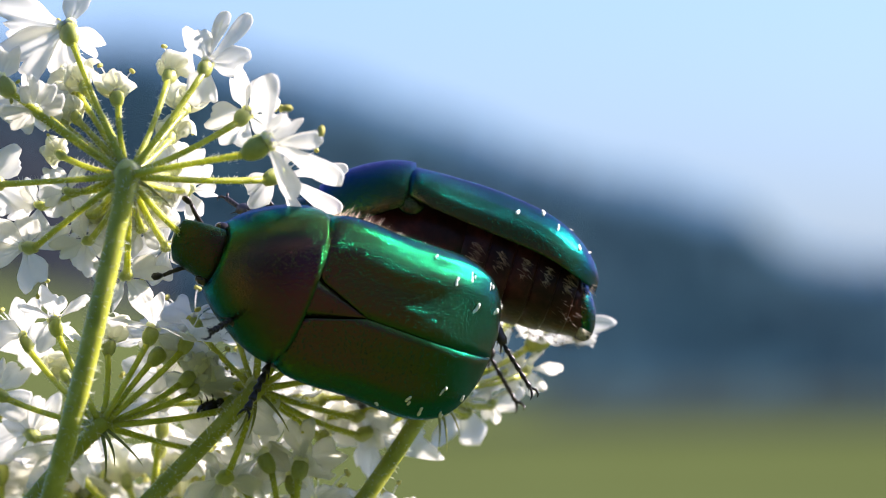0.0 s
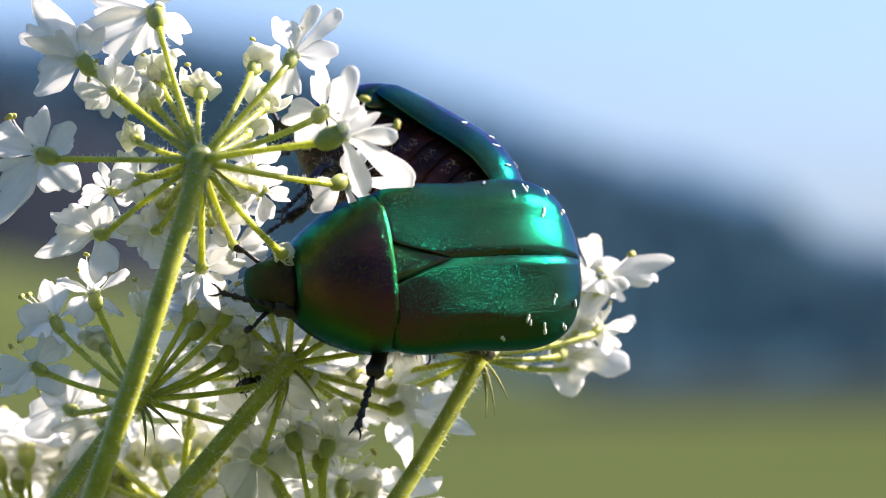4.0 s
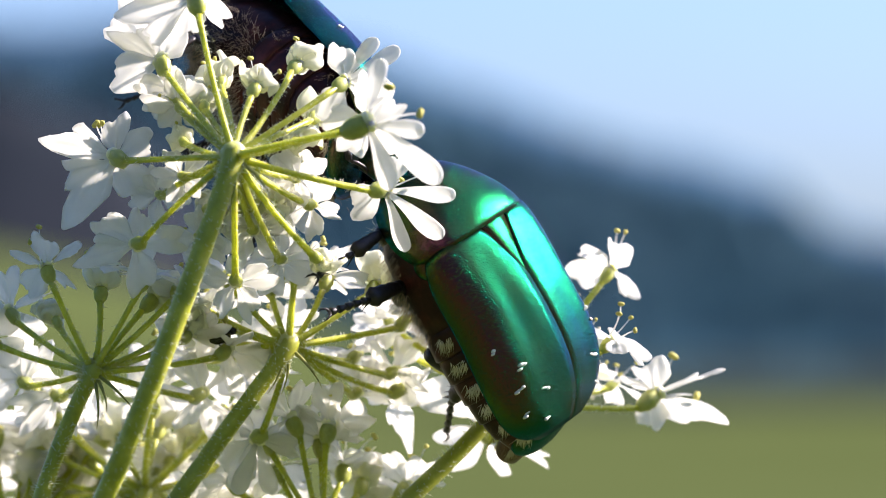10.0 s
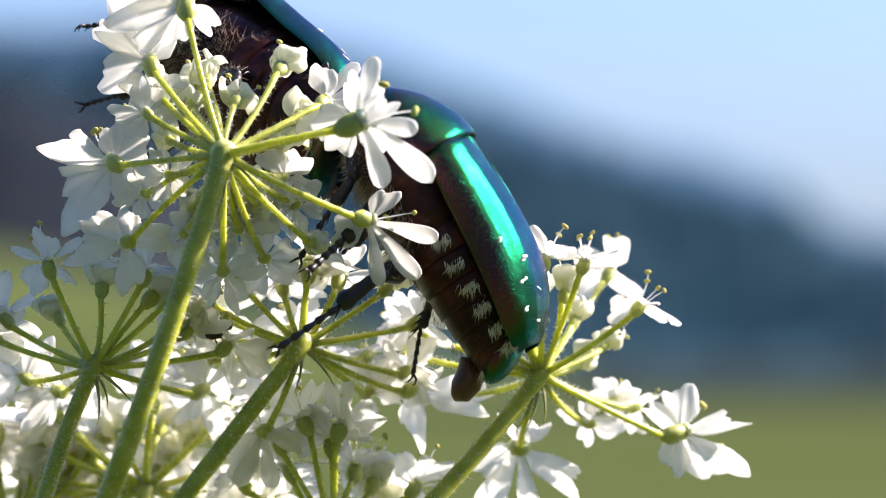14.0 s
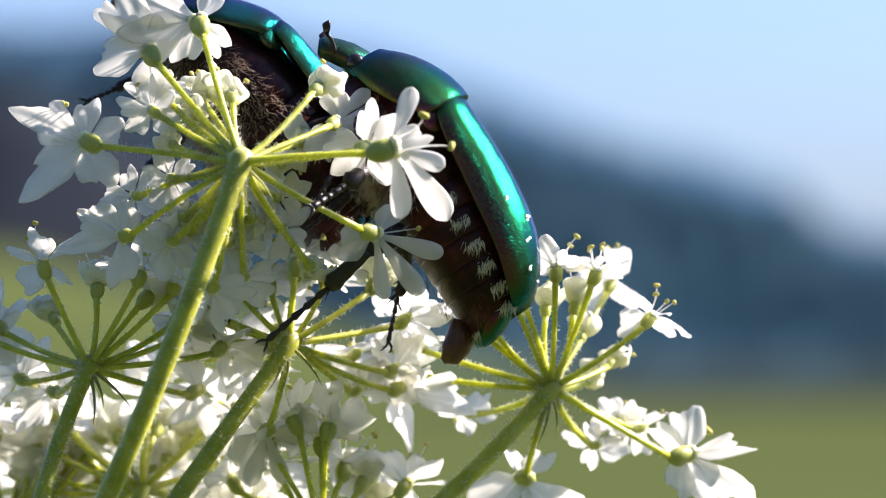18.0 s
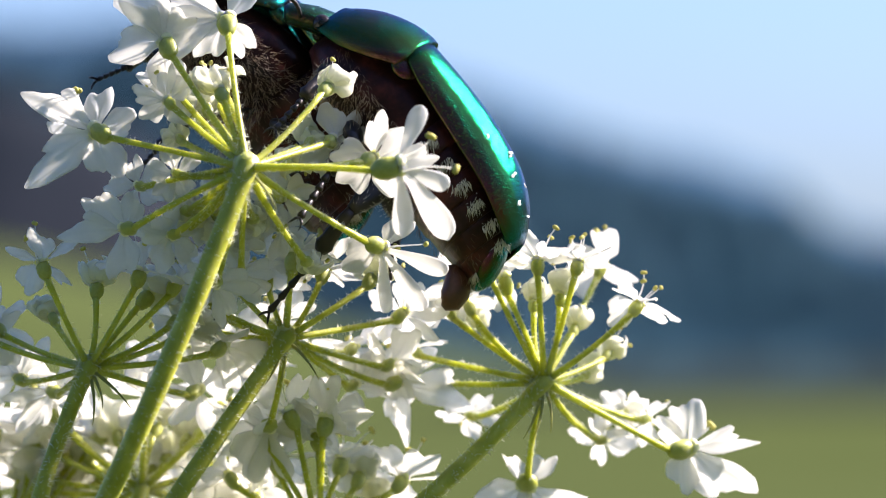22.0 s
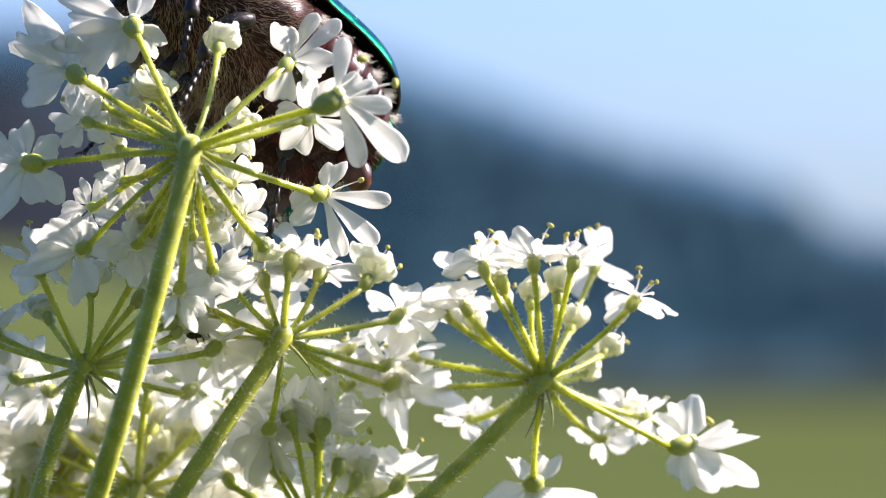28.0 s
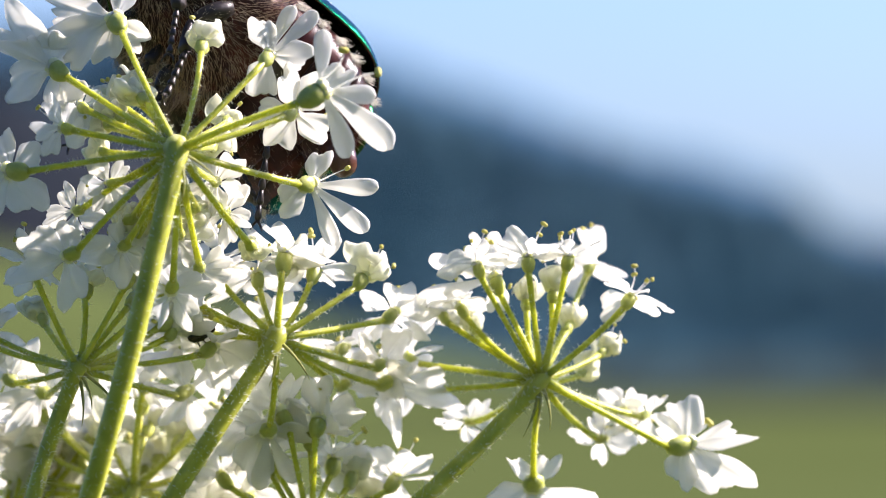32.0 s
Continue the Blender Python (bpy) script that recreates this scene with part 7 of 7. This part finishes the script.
    walk(umbel_g.thing, [(t, spot_pose(a, b, 22, t=t)) for t, a, b in [
        (0, -26.89, -20.73), (0.5, -27.03, -20.49), (1, -26.09, -20.33), (1.5, -25.19, -20.73), (2, -25.42, -20.68), (2.5, -25.3, -20.73), (3, -25.52, -20.8), (3.5, -25.37, -20.33), (4, -25.23, -19.64), (4.5, -25.3, -19.36), (6.5, -25.66, -19.03), (7, -25.78, -18.89), (7.5, -25.71, -18.94), (8, -26.02, -18.75), (8.5, -26.89, -18.27), (9, -27.08, -18.25), (9.5, -27.08, -18.23), (10, -27.22, -18.49), (10.5, -26.63, -18.06), (11, -26.68, -18.27), (12, -26.63, -18.32), (12.5, -26.89, -18.37), (13, -26.84, -18.32), (13.5, -27.12, -18.34), (14, -27.19, -18.32), (14.5, -27.31, -18.32), (16.5, -27.26, -18.25), (17.5, -27.36, -18.32), (19, -27.38, -18.34), (22, -27.38, -18.34), (24, -27.31, -18.34), (25.5, -27.43, -18.32), (27.5, -27.55, -18.27), (28, -27.6, -18.3), (30, -27.64, -18.32), (32, -27.83, -18.37)]])
    walk(insect, [(t, spot_pose(a, b, 8.5, 10, 20, 25, t=t)) for t, a, b in [
        (0, -14.22, -9.61), (2, -12.61, -9.37), (3, -12.89, -9.37), (4, -11.93, -8.24), (7, -12.65, -6.6), (8, -13.03, -5.98), (9, -13.4, -5.37), (11, -13.47, -5.26), (13, -13.67, -5.09), (17, -13.85, -4.72), (23, -14.26, -4.58), (25, -14.5, -4.96), (28, -14.87, -4.96), (32, -14.77, -5.16)]])
    walk(chafer, [(t, spot_pose(a, b, c, d, e, f, t=t)) for t, a, b, c, d, e, f in [
        (0, -6.21, -3.09, 0.91, -4.7, -17.9, 159.7), (1, -4.62, -4.39, 1.07, -5, -20.4, 156.3), (2, -3.69, -4.99, 0.87, -5.2, -20.5, 156.4), (3, -2.01, -3.7, 1.34, 7.7, -22.4, 174), (4, -1.39, -1.41, 1.65, 11.2, -18.9, -176.3), (6.5, 1.48, 0.67, 2.54, 39.1, -3.7, 157.5), (7, 0.78, 1.42, 2.69, 42.5, 1.9, 149.3), (8, 2.19, -2.78, 3.37, 26.7, 15.6, 114.9), (9, 2.01, -2.66, 4.29, 40.6, 6.3, 118.2), (11, 2.04, -1.37, 4.49, 52.7, -7.8, 123.4), (12, 1.75, -1.2, 4.31, 57.4, -10.4, 133.2), (13, 0.89, 1.09, 4.05, 84.5, 7.3, 123.2), (14, -0.04, 2.49, 4.12, 84.1, 4.7, 121.7), (17, -0.7, 4.49, 4.43, 97.2, 4.1, 121.9), (18, -0.5, 4.69, 4.7, 95.5, 2.7, 120.9), (20, -0.68, 4.75, 5.3, 96.7, 2.4, 120), (21.5, -1.56, 7.15, 5.91, 96.6, 4.8, 127), (23, -1.86, 8.42, 6.71, 97.1, 4.7, 128.1), (24, -1.55, 10.19, 7.1, 96.6, 2.6, 127.1), (25, -2.42, 10.58, 7.56, 103.1, 12.8, 130.1), (28, -11.65, 12.76, 8.8, 154.6, -15, 137.8), (30, -12.64, 13.04, 9.08, 158.2, -15.6, 140), (32, -13.09, 13.29, 9.08, 158.2, -15.6, 140)]])
    walk(chafer_far, [(t, spot_pose(a, b, c, d, e, f, t=t)) for t, a, b, c, d, e, f in [
        (0, -0.23, 0.59, 11.03, 97.8, -2.5, 162.8), (1, 0.11, 1.36, 11.18, 93.1, -13, 158.7), (2, -0.28, 2.49, 11.32, 89.8, -26.9, 155), (3, -0.68, 1.35, 11.51, 130.4, 28.2, 148.9), (4, -2.19, 4.45, 11.71, 121, 34.4, 152.1), (6.5, -6.38, 8.54, 10.74, 132, 29.1, 146.1), (8, -8.93, 9.17, 11.5, 120, 57.3, 149.1), (9, -9.75, 10.94, 11.5, 120.6, 41.5, 138.4), (11, -10.12, 10.67, 11.5, 119.7, 38.4, 137.6), (12, -10.94, 10.41, 11.5, 121.5, 34.4, 140.5), (13, -12.08, 10.88, 11.5, 124.2, 37, 143.8), (14, -11.89, 10.47, 11.5, 131.2, 37, 142.6), (17, -12.4, 9.06, 12.5, 128.1, -0.8, 130.8), (18, -11.41, 8.78, 12.5, 124, 0.1, 130.5), (20, -11.89, 8.95, 12.5, 119.6, 12.5, 127.9), (21.5, -10.98, 9.86, 12.5, 127, -0, 131), (23, -10.71, 10.45, 12.5, 127, -0, 131), (25, -10.36, 11, 12.5, 127, -0, 131), (28, -13.82, 11.49, 12.5, 127, -0, 131), (30, -14.34, 11.83, 12.5, 127, -0, 131), (32, -14.76, 11.97, 12.5, 127, -0, 131)]])
    walk(leg_fore, [(t, pose(5.2 * MM, 2.0 * MM, -2.7 * MM, a, b, c)) for t, a, b, c in [
        (0, -35, -66, 36), (1, -19, -31, -7), (2, -44, -65, 18), (3, -17, -35, 9), (4, -18, -19, -13), (6.5, -5, -22, 39), (7, 4, -17, 62), (8, 13, -14, 94), (9, 12, -16, 89), (11, 10, 4, 86), (12, 6, -21, 68), (13, 15, 14, 109), (14, 23, 45, 134), (17, 19, 40, 116), (18, 21, 39, 128), (20, 19, 41, 118), (21.5, 17, 40, 108), (23, 15, 43, 99), (25, 17, 50, 103), (28, -173, 78, -126), (30, 179, 76, -129), (32, 161, 75, -132)]])
    walk(leg_mid, [(t, pose(1.6 * MM, 2.7 * MM, -3.6 * MM, a, b, c)) for t, a, b, c in [
        (0, 13, -53, 66), (1, -4, -56, 48), (2, -10, -59, 44), (3, -12, -44, 31), (4, 4, -31, 60), (6.5, 10, -16, 81), (7, 16, -14, 106), (8, 21, -31, 123), (9, 3, -2, 60), (11, 16, -28, 96), (12, -3, 3, 42), (13, 8, 37, 78), (14, 14, 27, 101), (17, 9, 36, 80), (18, 12, 32, 93), (20, 8, 49, 75), (21.5, 23, 45, 129), (23, 13, 46, 90), (25, 26, 53, 132), (28, -46, 65, -73), (30, -40, 62, -74), (32, -41, 62, -76)]])
    walk(leg_hind, [(t, pose(-2.2 * MM, 2.9 * MM, -3.8 * MM, a, b, c)) for t, a, b, c in [
        (0, 26, 47, 144), (1, 24, 42, 147), (2, 24, 43, 148), (3, 27, 49, 170), (4, 28, 50, 175), (6.5, 1, 44, -129), (7, 7, 55, -135), (8, -94, 75, -102), (9, -9, 55, -119), (11, 3, 39, -134), (12, 2, 43, -131), (13, 53, 81, 128), (14, 14, 46, 94), (17, 37, 73, 122), (18, 55, 78, 138), (20, 60, 78, 145), (21.5, 125, 78, -152), (23, 70, 81, 150), (25, 27, 51, -176), (28, -1, 30, -126), (30, -2, 27, -125), (32, -2, 27, -125)]])


motions()
